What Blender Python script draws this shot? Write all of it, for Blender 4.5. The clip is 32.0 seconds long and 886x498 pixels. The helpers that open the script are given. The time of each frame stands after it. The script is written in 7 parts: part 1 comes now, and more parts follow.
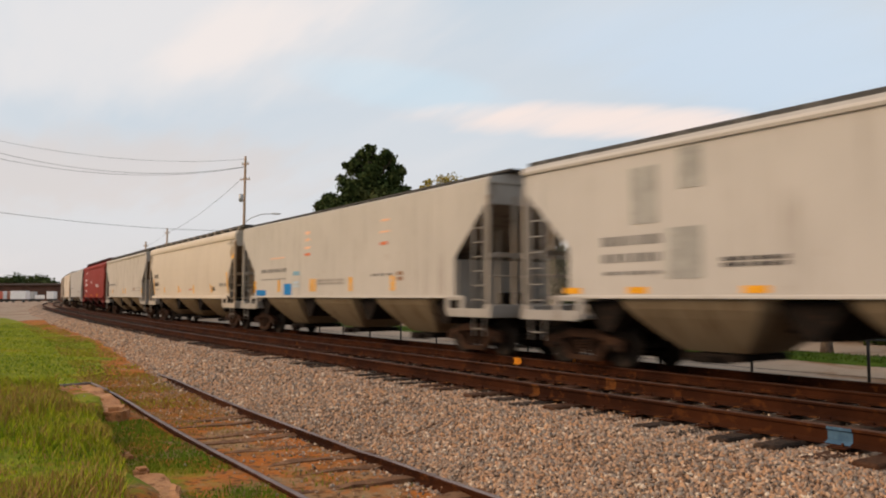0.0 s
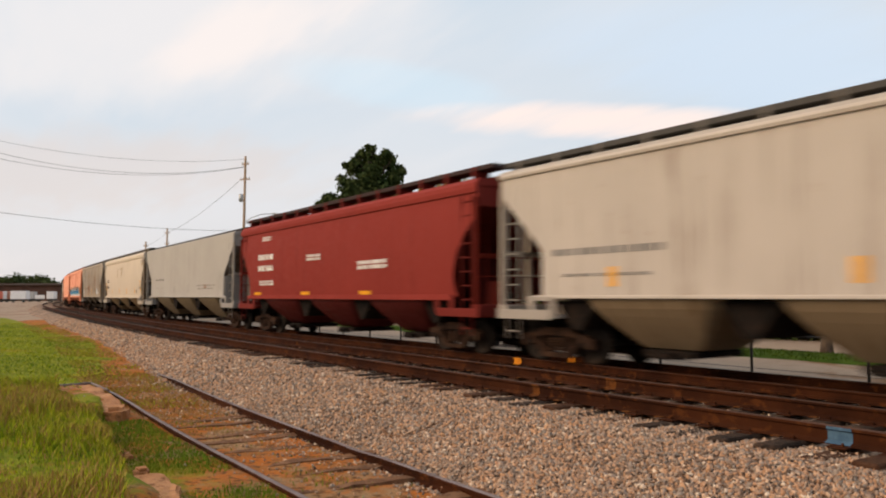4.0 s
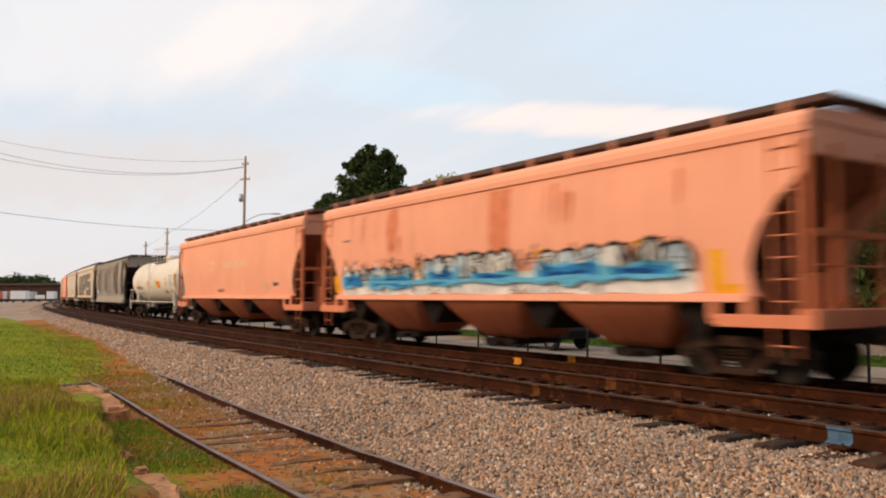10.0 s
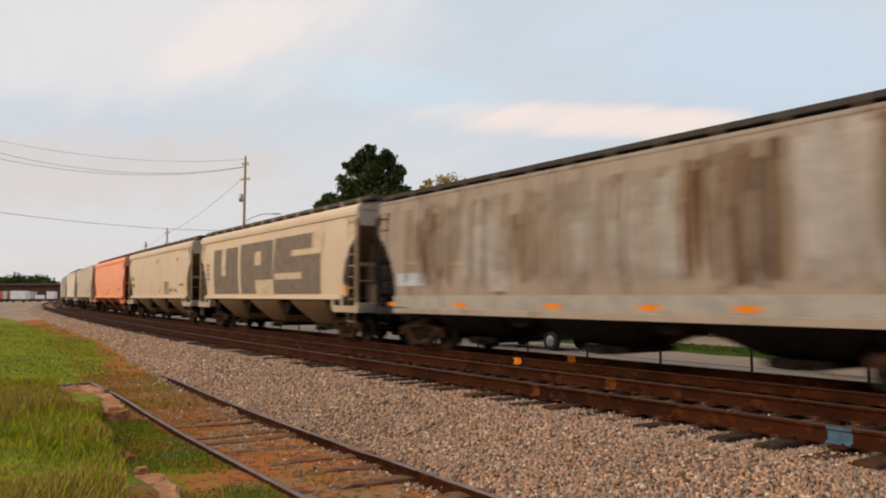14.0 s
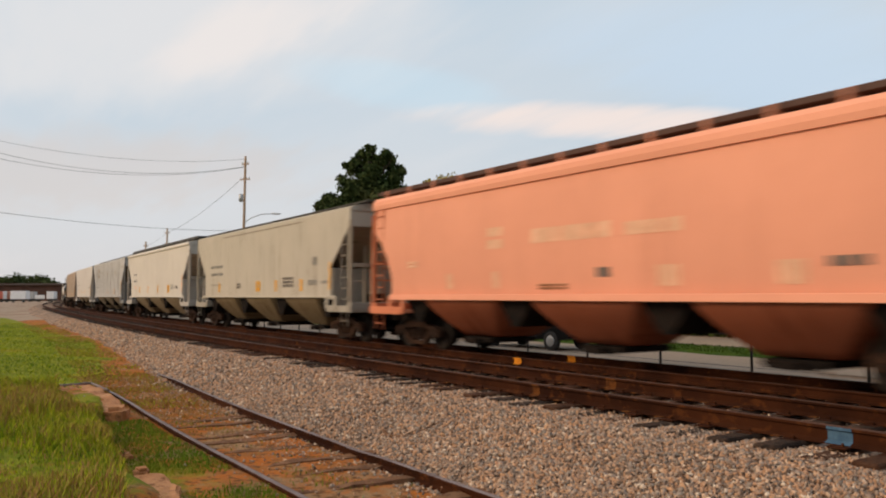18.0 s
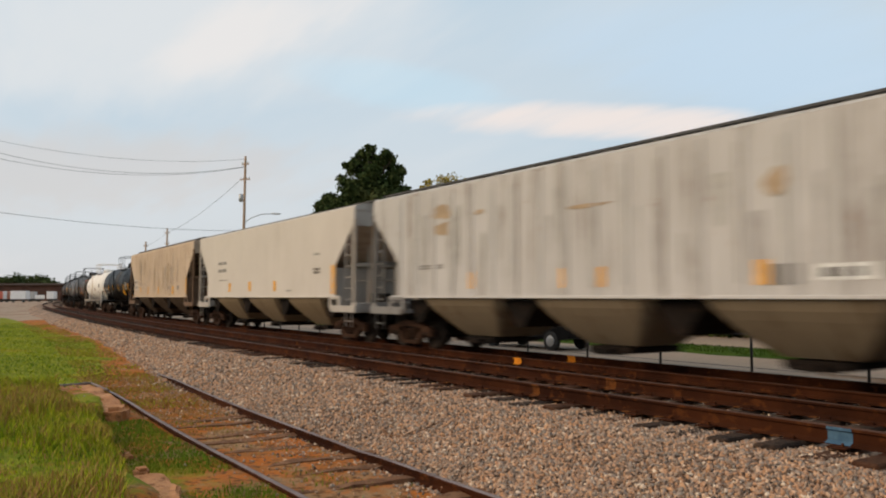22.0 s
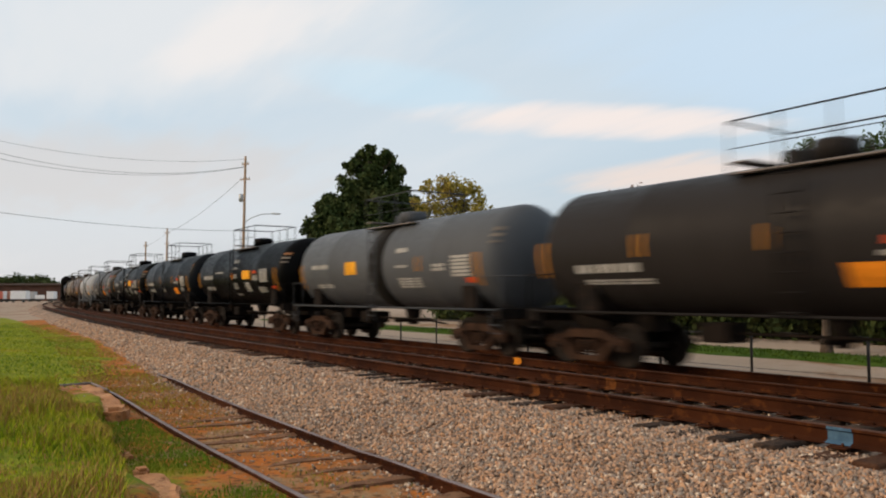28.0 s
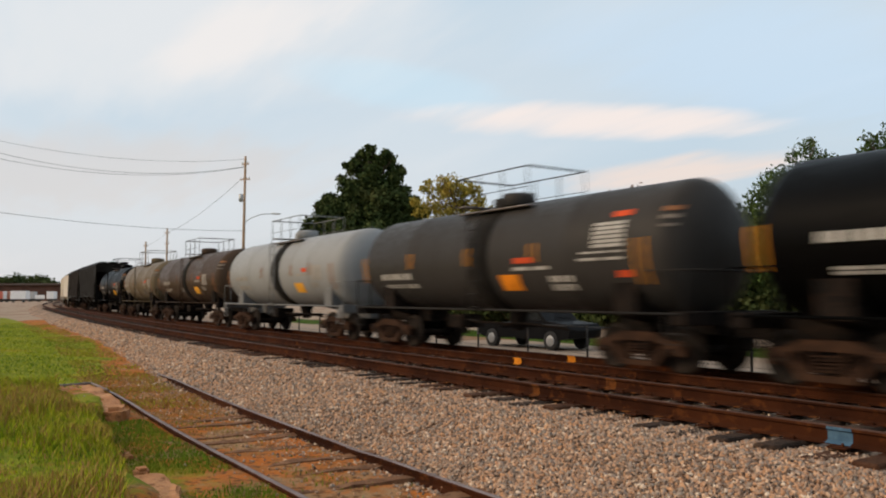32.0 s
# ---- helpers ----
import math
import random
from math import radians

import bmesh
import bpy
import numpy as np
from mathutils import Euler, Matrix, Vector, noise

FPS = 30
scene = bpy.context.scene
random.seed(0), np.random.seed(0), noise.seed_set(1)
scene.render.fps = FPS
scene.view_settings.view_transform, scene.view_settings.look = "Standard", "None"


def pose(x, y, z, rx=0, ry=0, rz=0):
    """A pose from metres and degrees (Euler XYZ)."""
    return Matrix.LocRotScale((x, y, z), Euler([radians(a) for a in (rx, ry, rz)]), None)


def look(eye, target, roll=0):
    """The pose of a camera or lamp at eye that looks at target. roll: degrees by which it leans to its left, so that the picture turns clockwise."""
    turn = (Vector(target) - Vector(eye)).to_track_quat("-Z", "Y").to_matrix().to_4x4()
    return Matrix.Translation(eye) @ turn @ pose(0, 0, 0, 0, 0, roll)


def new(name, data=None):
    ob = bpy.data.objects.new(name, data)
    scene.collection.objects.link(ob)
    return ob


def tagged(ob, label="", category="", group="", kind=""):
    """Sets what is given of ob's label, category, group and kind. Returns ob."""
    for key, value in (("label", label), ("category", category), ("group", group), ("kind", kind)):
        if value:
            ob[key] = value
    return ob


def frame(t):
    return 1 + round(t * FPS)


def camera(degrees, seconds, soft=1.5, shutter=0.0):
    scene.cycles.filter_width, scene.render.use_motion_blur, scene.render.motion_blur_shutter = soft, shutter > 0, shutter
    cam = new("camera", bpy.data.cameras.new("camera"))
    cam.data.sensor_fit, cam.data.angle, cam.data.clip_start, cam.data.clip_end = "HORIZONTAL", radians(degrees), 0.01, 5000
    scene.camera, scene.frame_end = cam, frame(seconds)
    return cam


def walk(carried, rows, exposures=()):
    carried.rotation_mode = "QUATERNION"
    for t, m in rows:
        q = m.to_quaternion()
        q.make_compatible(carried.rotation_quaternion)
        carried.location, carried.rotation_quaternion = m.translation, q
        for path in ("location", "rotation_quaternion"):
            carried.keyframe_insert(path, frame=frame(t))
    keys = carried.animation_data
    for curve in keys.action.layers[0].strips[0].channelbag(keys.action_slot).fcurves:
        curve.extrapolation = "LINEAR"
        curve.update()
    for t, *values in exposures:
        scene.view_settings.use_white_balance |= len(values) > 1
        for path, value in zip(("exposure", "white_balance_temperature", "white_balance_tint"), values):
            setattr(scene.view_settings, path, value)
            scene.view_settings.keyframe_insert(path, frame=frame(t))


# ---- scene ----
# the camera stands still beside the siding, 1.8 m above the dirt
cam = camera(58.5, 32.0, soft=2.0, shutter=0.7)
EYE = (0.0, 0.0, 1.45)
TURN, TILT = radians(33.85), math.atan(84 / 1400)
AIM = (-math.cos(TURN) * math.cos(TILT), math.sin(TURN) * math.cos(TILT), math.sin(TILT))
VIEW = look(EYE, [e + 10 * a for e, a in zip(EYE, AIM)])
walk(cam, [(0.0, VIEW), (32.0, VIEW)], [(0.0, 0.05, 6750, 10), (3.0, 0.09, 6800, 10.5), (5.0, 0.25, 6750, 10.5), (12.0, 0.25, 6750, 10.5), (13.0, 0.05, 6800, 10.5), (18.0, 0.0, 6600, 8), (21.0, 0.0, 6400, 5), (25.5, 0.0, 6400, 5), (28.0, 0.08, 6450, 6), (32.0, 0.08, 6450, 6)])

# ---- light: a low veiled evening sun behind the camera, thin cloud over a pale sky ----
SUN_FROM = Vector((-0.42, -1.0, 0.62)).normalized()


def build_world():
    w = bpy.data.worlds.new("evening_sky")
    scene.world = w
    w.use_nodes = True
    nt = w.node_tree
    nt.nodes.clear()
    N, L = nt.nodes.new, nt.links.new
    sky = N("ShaderNodeTexSky")
    sky.sky_type, sky.sun_disc = "NISHITA", False
    sky.sun_elevation = math.asin(SUN_FROM.z)
    sky.sun_rotation = math.atan2(SUN_FROM.x, SUN_FROM.y)
    sky.air_density, sky.dust_density, sky.ozone_density = 1.0, 2.0, 1.5
    dim = N("ShaderNodeVectorMath")
    dim.operation = "SCALE"
    dim.inputs["Scale"].default_value = 0.10
    L(sky.outputs[0], dim.inputs[0])
    geo = N("ShaderNodeTexCoord")
    sep = N("ShaderNodeSeparateXYZ")
    L(geo.outputs["Generated"], sep.inputs[0])

    def m(op, a, b=None, clamp=False):
        n = N("ShaderNodeMath")
        n.operation, n.use_clamp = op, clamp
        for i, v in enumerate((a, b)):
            if v is None:
                continue
            if isinstance(v, (int, float)):
                n.inputs[i].default_value = v
            else:
                L(v, n.inputs[i])
        return n.outputs[0]

    def mix(f, a, b):
        n = N("ShaderNodeMix")
        n.data_type = "RGBA"
        for sock, v in ((n.inputs[0], f), (n.inputs[6], a), (n.inputs[7], b)):
            if isinstance(v, (int, float)):
                sock.default_value = v
            elif isinstance(v, tuple):
                sock.default_value = (*v, 1)
            else:
                L(v, sock)
        return n.outputs[2]

    # a flat cloud deck: directions projected on a plane overhead
    up = m("MAXIMUM", sep.outputs[2], 0.0)
    den = m("ADD", up, 0.12)
    flat = N("ShaderNodeCombineXYZ")
    L(m("DIVIDE", sep.outputs[0], den), flat.inputs[0])
    L(m("DIVIDE", sep.outputs[1], den), flat.inputs[1])

    def cloud(scale, lo, hi, shift, detail=4):
        mp = N("ShaderNodeMapping")
        mp.inputs["Scale"].default_value = scale
        mp.inputs["Location"].default_value = shift
        mp.inputs["Rotation"].default_value = (0, 0, radians(24))
        L(flat.outputs[0], mp.inputs[0])
        n = N("ShaderNodeTexNoise")
        n.inputs["Scale"].default_value, n.inputs["Detail"].default_value = 1.0, detail
        n.inputs["Roughness"].default_value = 0.5
        L(mp.outputs[0], n.inputs["Vector"])
        r = N("ShaderNodeMapRange")
        r.interpolation_type = "SMOOTHSTEP"
        r.inputs["From Min"].default_value, r.inputs["From Max"].default_value = lo, hi
        L(n.outputs[0], r.inputs["Value"])
        return r.outputs[0]

    pale = mix(0.80, dim.outputs[0], (0.60, 0.735, 0.86))
    haze = m("POWER", m("SUBTRACT", 1.0, up, True), 9.0)
    pale = mix(m("MULTIPLY", haze, 0.92), pale, (0.56, 0.505, 0.495))
    veil = cloud((0.16, 0.34, 1), 0.30, 0.62, (3.1, 1.7, 0))
    puff = cloud((0.7, 2.2, 1), 0.50, 0.78, (0.3, 4.2, 0), 6)
    c = mix(m("MULTIPLY", veil, 0.55), pale, (0.80, 0.78, 0.80))
    c = mix(m("MULTIPLY", puff, 0.16), c, (0.88, 0.82, 0.82))

    # two evening clouds over the line: a long lit streak and a pale bank above it
    def dot(v):
        n = N("ShaderNodeVectorMath")
        n.operation = "DOT_PRODUCT"
        L(geo.outputs["Generated"], n.inputs[0])
        n.inputs[1].default_value = v
        return n.outputs["Value"]

    fwd, rgt = Vector(AIM), Vector((math.sin(TURN), math.cos(TURN), 0))
    depth = m("MAXIMUM", dot(fwd), 0.05)
    px, py = m("DIVIDE", dot(rgt), depth), m("DIVIDE", dot(rgt.cross(fwd)), depth)
    rag = m("SUBTRACT", cloud((1.5, 5.0, 1), 0.2, 0.8, (7, 2, 0), 7), 0.5)

    def bank(cx, cy, rx, ry, tilt, ragged):
        dx, dy = m("SUBTRACT", px, cx), m("SUBTRACT", m("SUBTRACT", py, cy), m("MULTIPLY", m("SUBTRACT", px, cx), tilt))
        q = m("ADD", m("POWER", m("ABSOLUTE", m("DIVIDE", dx, rx)), 2.0), m("POWER", m("ABSOLUTE", m("DIVIDE", dy, ry)), 2.0))
        r = N("ShaderNodeMapRange")
        r.interpolation_type = "SMOOTHSTEP"
        for i, v in zip((1, 2, 3, 4), (1.25, 0.0, 0.0, 1.0)):
            r.inputs[i].default_value = v
        L(m("ADD", q, m("MULTIPLY", rag, ragged)), r.inputs[0])
        return r.outputs[0]

    c = mix(m("MULTIPLY", bank(-0.36, 0.29, 0.42, 0.13, 0.05, 0.5), 0.7), c, (0.84, 0.80, 0.80))
    c = mix(m("MULTIPLY", bank(-0.22, 0.285, 0.14, 0.05, 0.3, 1.2), 0.6), c, (0.90, 0.82, 0.80))
    c = mix(m("MULTIPLY", bank(-0.05, 0.205, 0.17, 0.034, -0.18, 0.7), 0.45), c, (0.58, 0.76, 0.90))
    c = mix(m("MULTIPLY", bank(0.42, 0.24, 0.30, 0.09, -0.1, 0.7), 0.5), c, (0.58, 0.72, 0.90))
    c = mix(m("MULTIPLY", bank(0.20, 0.163, 0.25, 0.024, -0.02, 0.8), 0.9), c, (0.92, 0.79, 0.75))
    c = mix(m("MULTIPLY", bank(-0.50, 0.10, 0.40, 0.06, 0.02, 0.9), 0.6), c, (0.68, 0.62, 0.605))
    c = mix(m("MULTIPLY", bank(0.30, 0.10, 0.16, 0.022, 0.1, 0.9), 0.7), c, (0.93, 0.72, 0.62))
    bg = N("ShaderNodeBackground")
    L(c, bg.inputs[0])
    bg.inputs[1].default_value = 1.0
    out = N("ShaderNodeOutputWorld")
    L(bg.outputs[0], out.inputs[0])


build_world()
lamp = bpy.data.lights.new("sun", "SUN")
lamp.energy, lamp.angle, lamp.color = 2.5, radians(30), (1.0, 0.71, 0.45)
sun = new("sun", lamp)
sun.matrix_world = look(SUN_FROM * 50, (0, 0, 0))


# ---- materials ----
def material(name, rough=0.8, metal=0.0):
    mt = bpy.data.materials.new(name)
    mt.use_nodes = True
    b = mt.node_tree.nodes["Principled BSDF"]
    b.inputs["Roughness"].default_value, b.inputs["Metallic"].default_value = rough, metal
    return mt, mt.node_tree, b


def node(nt, kind, **values):
    n = nt.nodes.new("ShaderNode" + kind)
    for k, v in values.items():
        n.inputs[k.replace("_", " ")].default_value = v
    return n


def noise_of(nt, vec, scale, detail=4, rough=0.55, stretch=None):
    if stretch:
        mp = node(nt, "Mapping", Scale=stretch)
        nt.links.new(vec, mp.inputs[0])
        vec = mp.outputs[0]
    n = node(nt, "TexNoise", Scale=scale, Detail=detail, Roughness=rough)
    nt.links.new(vec, n.inputs["Vector"])
    return n.outputs[0]


def ramp(nt, val, lo, hi, a=0.0, b=1.0):
    r = nt.nodes.new("ShaderNodeMapRange")
    r.interpolation_type = "SMOOTHSTEP"
    for i, v in zip((1, 2, 3, 4), (lo, hi, a, b)):
        r.inputs[i].default_value = v
    nt.links.new(val, r.inputs[0])
    return r.outputs[0]


def blend(nt, f, a, b, how="MIX"):
    n = nt.nodes.new("ShaderNodeMix")
    n.data_type, n.blend_type = "RGBA", how
    for sock, v in ((n.inputs[0], f), (n.inputs[6], a), (n.inputs[7], b)):
        if isinstance(v, (int, float)):
            sock.default_value = v
        elif isinstance(v, tuple):
            sock.default_value = (*v, 1)
        else:
            nt.links.new(v, sock)
    return n.outputs[2]


def times(nt, a, b, op="MULTIPLY"):
    n = nt.nodes.new("ShaderNodeMath")
    n.operation = op
    for i, v in enumerate((a, b)):
        if isinstance(v, (int, float)):
            n.inputs[i].default_value = v
        else:
            nt.links.new(v, n.inputs[i])
    return n.outputs[0]


def bump(nt, bsdf, height, strength=0.3, dist=0.02):
    n = node(nt, "Bump", Strength=strength, Distance=dist)
    nt.links.new(height, n.inputs["Height"])
    nt.links.new(n.outputs[0], bsdf.inputs["Normal"])


def coords(nt, shift=False):
    v = nt.nodes.new("ShaderNodeTexCoord").outputs["Object"]
    if shift:
        o = nt.nodes.new("ShaderNodeObjectInfo")
        c = node(nt, "CombineXYZ")
        nt.links.new(times(nt, o.outputs["Random"], 57.0), c.inputs[0])
        nt.links.new(times(nt, o.outputs["Random"], 31.0), c.inputs[1])
        a = nt.nodes.new("ShaderNodeVectorMath")
        nt.links.new(v, a.inputs[0])
        nt.links.new(c.outputs[0], a.inputs[1])
        v = a.outputs[0]
    return v


def speckled(name, c1, c2, scale, rough=0.85, metal=0.0, c3=None, fine=0.0, relief=0.2, per_object=True, spec=0.5):
    """Two colours in broad patches, a third in small flecks, and a fine relief."""
    mt, nt, b = material(name, rough, metal)
    v = coords(nt, per_object)
    col = blend(nt, ramp(nt, noise_of(nt, v, scale), 0.35, 0.65), c1, c2)
    if c3:
        col = blend(nt, ramp(nt, noise_of(nt, v, scale * 4.3, 5), 0.56, 0.68), col, c3)
    g = noise_of(nt, v, fine or scale * 12, 6, 0.65)
    col = blend(nt, 1.0, col, blend(nt, g, (0.72, 0.72, 0.72), (1.2, 1.2, 1.2)), "MULTIPLY")
    nt.links.new(col, b.inputs["Base Color"])
    b.inputs["Specular IOR Level"].default_value = spec
    bump(nt, b, g, relief)
    return mt


def car_paint(name, rough, streak=1.0, gloss=0.03):
    """Enamel in the object's own colour, with runs of road dirt and rust; the colour's alpha is how dirty it is."""
    mt, nt, b = material(name, rough)
    info = nt.nodes.new("ShaderNodeObjectInfo")
    v = coords(nt, True)
    base = info.outputs["Color"]
    faded = blend(nt, 1.0, base, blend(nt, noise_of(nt, v, 0.45, 3), (0.86, 0.86, 0.86), (1.1, 1.1, 1.1)), "MULTIPLY")
    runs = ramp(nt, noise_of(nt, v, 1.0, 5, 0.6, (5.5, 1.0, 0.22)), 0.46, 0.72)
    patches = ramp(nt, noise_of(nt, v, 0.8, 4), 0.3, 0.75)
    f = times(nt, times(nt, times(nt, runs, patches), info.outputs["Alpha"]), 1.5 * streak)
    f.node.use_clamp = True
    col = blend(nt, f, faded, blend(nt, 1.0, faded, (0.36, 0.28, 0.22), "MULTIPLY"))
    rust = ramp(nt, noise_of(nt, v, 3.2, 6, 0.7), 0.62, 0.72)
    r = times(nt, times(nt, rust, info.outputs["Alpha"]), 0.7)
    r.node.use_clamp = True
    col = blend(nt, r, col, blend(nt, 1.0, faded, (0.55, 0.26, 0.14), "MULTIPLY"))
    nt.links.new(col, b.inputs["Base Color"])
    nt.links.new(ramp(nt, noise_of(nt, v, 6.0), 0.2, 0.8, rough - 0.08, rough + 0.2), b.inputs["Roughness"])
    b.inputs["Specular IOR Level"].default_value = gloss
    bump(nt, b, noise_of(nt, v, 1.6, 2), 0.10, 0.02)
    return mt


PAINT = car_paint("weathered_enamel", 0.55)
TANKPAINT = car_paint("tank_enamel", 0.36, 0.7, 0.045)
GRIME = speckled("grimy_black_steel", (0.006, 0.005, 0.0045), (0.014, 0.010, 0.008), 2.5, 0.9, 0.0, (0.03, 0.017, 0.011), 30, spec=0.1)
BROWN = speckled("rust_brown_casting", (0.020, 0.011, 0.0075), (0.048, 0.025, 0.015), 3.0, 0.9, 0.0, (0.06, 0.029, 0.016), 30, spec=0.1)
WALKWAY = speckled("galvanised_grating", (0.12, 0.10, 0.092), (0.19, 0.16, 0.148), 4.0, 0.75, 0.0)
WHEELSTEEL = speckled("worn_wheel_steel", (0.010, 0.008, 0.0065), (0.022, 0.015, 0.011), 5.0, 0.8, 0.0, spec=0.15)
RAILRUST = speckled("rusty_rail_steel", (0.022, 0.0066, 0.0026), (0.046, 0.014, 0.0048), 1.4, 0.9, 0.0, (0.075, 0.024, 0.007), 40, spec=0.08)
RAILTOP = speckled("worn_rail_head", (0.045, 0.022, 0.014), (0.075, 0.038, 0.026), 2.0, 0.7, 0.0, None, 40, spec=0.12)
TIE = speckled("creosoted_tie", (0.018, 0.012, 0.009), (0.05, 0.03, 0.02), 6.0, 0.95, 0.0, (0.09, 0.055, 0.035), 45, 0.5, spec=0.15)
TIEBROWN = speckled("rust_stained_tie", (0.05, 0.022, 0.012), (0.085, 0.042, 0.024), 5.0, 0.95, 0.0, (0.03, 0.016, 0.01), 45, 0.5, spec=0.1)
OLDTIE = speckled("weathered_grey_tie", (0.13, 0.06, 0.03), (0.21, 0.105, 0.052), 5.0, 0.95, 0.0, (0.05, 0.027, 0.016), 45, 0.6, spec=0.2)
YELLOW = speckled("yellow_paint", (0.62, 0.24, 0.012), (0.5, 0.18, 0.012), 9.0, 0.8, spec=0.2)
YELLOWRUST = speckled("amber_worn_paint", (0.13, 0.045, 0.010), (0.06, 0.02, 0.006), 12.0, 0.9, spec=0.1)
BLUEPAINT = speckled("blue_paint_mark", (0.05, 0.10, 0.16), (0.075, 0.14, 0.21), 9.0, 0.85, spec=0.1)
POLEWOOD = speckled("weathered_pole_wood", (0.32, 0.21, 0.13), (0.42, 0.29, 0.19), 3.0, 0.9, 0.0, (0.2, 0.13, 0.09), 30)
GALV = speckled("galvanised_metal", (0.40, 0.41, 0.42), (0.5, 0.5, 0.5), 6.0, 0.5, 0.6)
WIRE = speckled("dark_cable", (0.10, 0.10, 0.105), (0.14, 0.14, 0.145), 4.0, 0.7)
POST = speckled("dark_fence_steel", (0.03, 0.03, 0.03), (0.06, 0.05, 0.045), 6.0, 0.6, 0.4)
SIDINGTOP = speckled("dull_siding_rail_head", (0.13, 0.095, 0.09), (0.19, 0.15, 0.145), 2.0, 0.6, 0.1, None, 40, spec=0.3)
SANDSTONE = speckled("pale_sandy_clay", (0.33, 0.135, 0.05), (0.46, 0.22, 0.095), 2.2, 0.95, 0.0, (0.22, 0.085, 0.03), 26, 0.9)
WHITEP = speckled("white_panel", (0.72, 0.72, 0.72), (0.8, 0.8, 0.8), 2.0, 0.6)
REDP = speckled("red_panel", (0.55, 0.10, 0.05), (0.65, 0.15, 0.08), 2.0, 0.6)
BROWNP = speckled("faded_brown_panel", (0.36, 0.17, 0.11), (0.44, 0.22, 0.15), 2.0, 0.6)
TYRE = speckled("black_rubber", (0.02, 0.02, 0.02), (0.035, 0.035, 0.035), 8.0, 0.9)
DARKCAR = speckled("dark_car_paint", (0.005, 0.005, 0.006), (0.008, 0.008, 0.009), 2.0, 0.5, spec=0.1)
DARKGLASS = speckled("tinted_glass", (0.015, 0.017, 0.02), (0.02, 0.022, 0.025), 2.0, 0.08)
BARK = speckled("tree_bark", (0.09, 0.065, 0.05), (0.15, 0.11, 0.08), 5.0, 0.95, 0.0, (0.06, 0.045, 0.035), 25, 0.8)
BRICKFAR = speckled("far_brown_wall", (0.075, 0.034, 0.022), (0.11, 0.05, 0.034), 0.3, 0.9)


def stencil(name, c):
    return speckled(name, c, tuple(0.8 * v for v in c), 3.0, 0.8, 0.0, None, 14, 0.05, spec=0.05)


INK = {"black": stencil("black_stencil", (0.085, 0.08, 0.078)), "grey": stencil("grey_stencil", (0.22, 0.21, 0.20)),
       "white": stencil("white_stencil", (0.72, 0.72, 0.70)), "yellow": stencil("reflective_yellow", (0.78, 0.36, 0.03)),
       "amber": stencil("faded_amber", (0.80, 0.39, 0.05)), "red": stencil("red_stencil", (0.55, 0.08, 0.03)),
       "orange": stencil("orange_stencil", (0.80, 0.26, 0.02)), "blue": stencil("blue_spray", (0.03, 0.20, 0.48)),
       "cyan": stencil("light_blue_spray", (0.12, 0.42, 0.62)), "pale": stencil("pale_lettering", (0.84, 0.50, 0.33)),
       "gold": stencil("dull_gold_stripe", (0.43, 0.185, 0.024)), "faint": stencil("worn_white_lettering", (0.40, 0.385, 0.36)), "fade": stencil("faded_grey_patch", (0.37, 0.36, 0.335)), "dun": stencil("dun_stain", (0.27, 0.23, 0.19)), "ash": stencil("ash_stain", (0.34, 0.31, 0.28)), "soot": stencil("soot_black", (0.02, 0.018, 0.016)), "cream": stencil("cream_paint", (0.56, 0.47, 0.34)), "brown": stencil("brown_stain", (0.12, 0.065, 0.035)), "mud": stencil("mud_stain", (0.20, 0.145, 0.10)), "dust": stencil("dusty_stain", (0.29, 0.215, 0.155)), "tan": stencil("tan_patch", (0.42, 0.32, 0.22)), "rust": stencil("rust_patch", (0.26, 0.12, 0.06)),
       "umber": stencil("dark_grey_spray", (0.15, 0.13, 0.115)), "slate": stencil("slate_spray", (0.20, 0.17, 0.145)), "navy": stencil("navy_spray", (0.015, 0.07, 0.25)), "chalk": stencil("chalk_spray", (0.62, 0.60, 0.57)), "soft": stencil("soft_grey_spray", (0.40, 0.38, 0.37)), "sienna": stencil("rusty_wash", (0.34, 0.215, 0.15)), "blush": stencil("reddened_paint", (0.66, 0.215, 0.115)), "ice": stencil("bleached_blue", (0.46, 0.55, 0.62))}


def leafy(name, c1, c2, c3):
    mt, nt, b = material(name, 0.7)
    g = nt.nodes.new("ShaderNodeNewGeometry").outputs["Random Per Island"]
    v = coords(nt)
    col = blend(nt, g, c1, c2)
    col = blend(nt, ramp(nt, noise_of(nt, v, 0.4), 0.5, 0.75), col, c3)
    nt.links.new(col, b.inputs["Base Color"])
    b.inputs["Specular IOR Level"].default_value = 0.06
    return mt


LEAF_DARK = leafy("dark_evergreen_leaves", (0.026, 0.043, 0.014), (0.064, 0.085, 0.027), (0.085, 0.092, 0.034))
LEAF_OLIVE = leafy("olive_yellow_leaves", (0.22, 0.185, 0.03), (0.42, 0.33, 0.075), (0.30, 0.21, 0.05))
LEAF_GREEN = leafy("green_leaves", (0.03, 0.055, 0.014), (0.07, 0.105, 0.028), (0.10, 0.115, 0.03))
LEAF_BROWN = leafy("dry_brown_leaves", (0.14, 0.085, 0.055), (0.22, 0.13, 0.09), (0.12, 0.10, 0.04))
BLADE = leafy("grass_blades", (0.17, 0.235, 0.008), (0.41, 0.42, 0.018), (0.42, 0.31, 0.035))
LUSH = leafy("lush_grass_blades", (0.06, 0.12, 0.008), (0.15, 0.225, 0.016), (0.19, 0.20, 0.016))
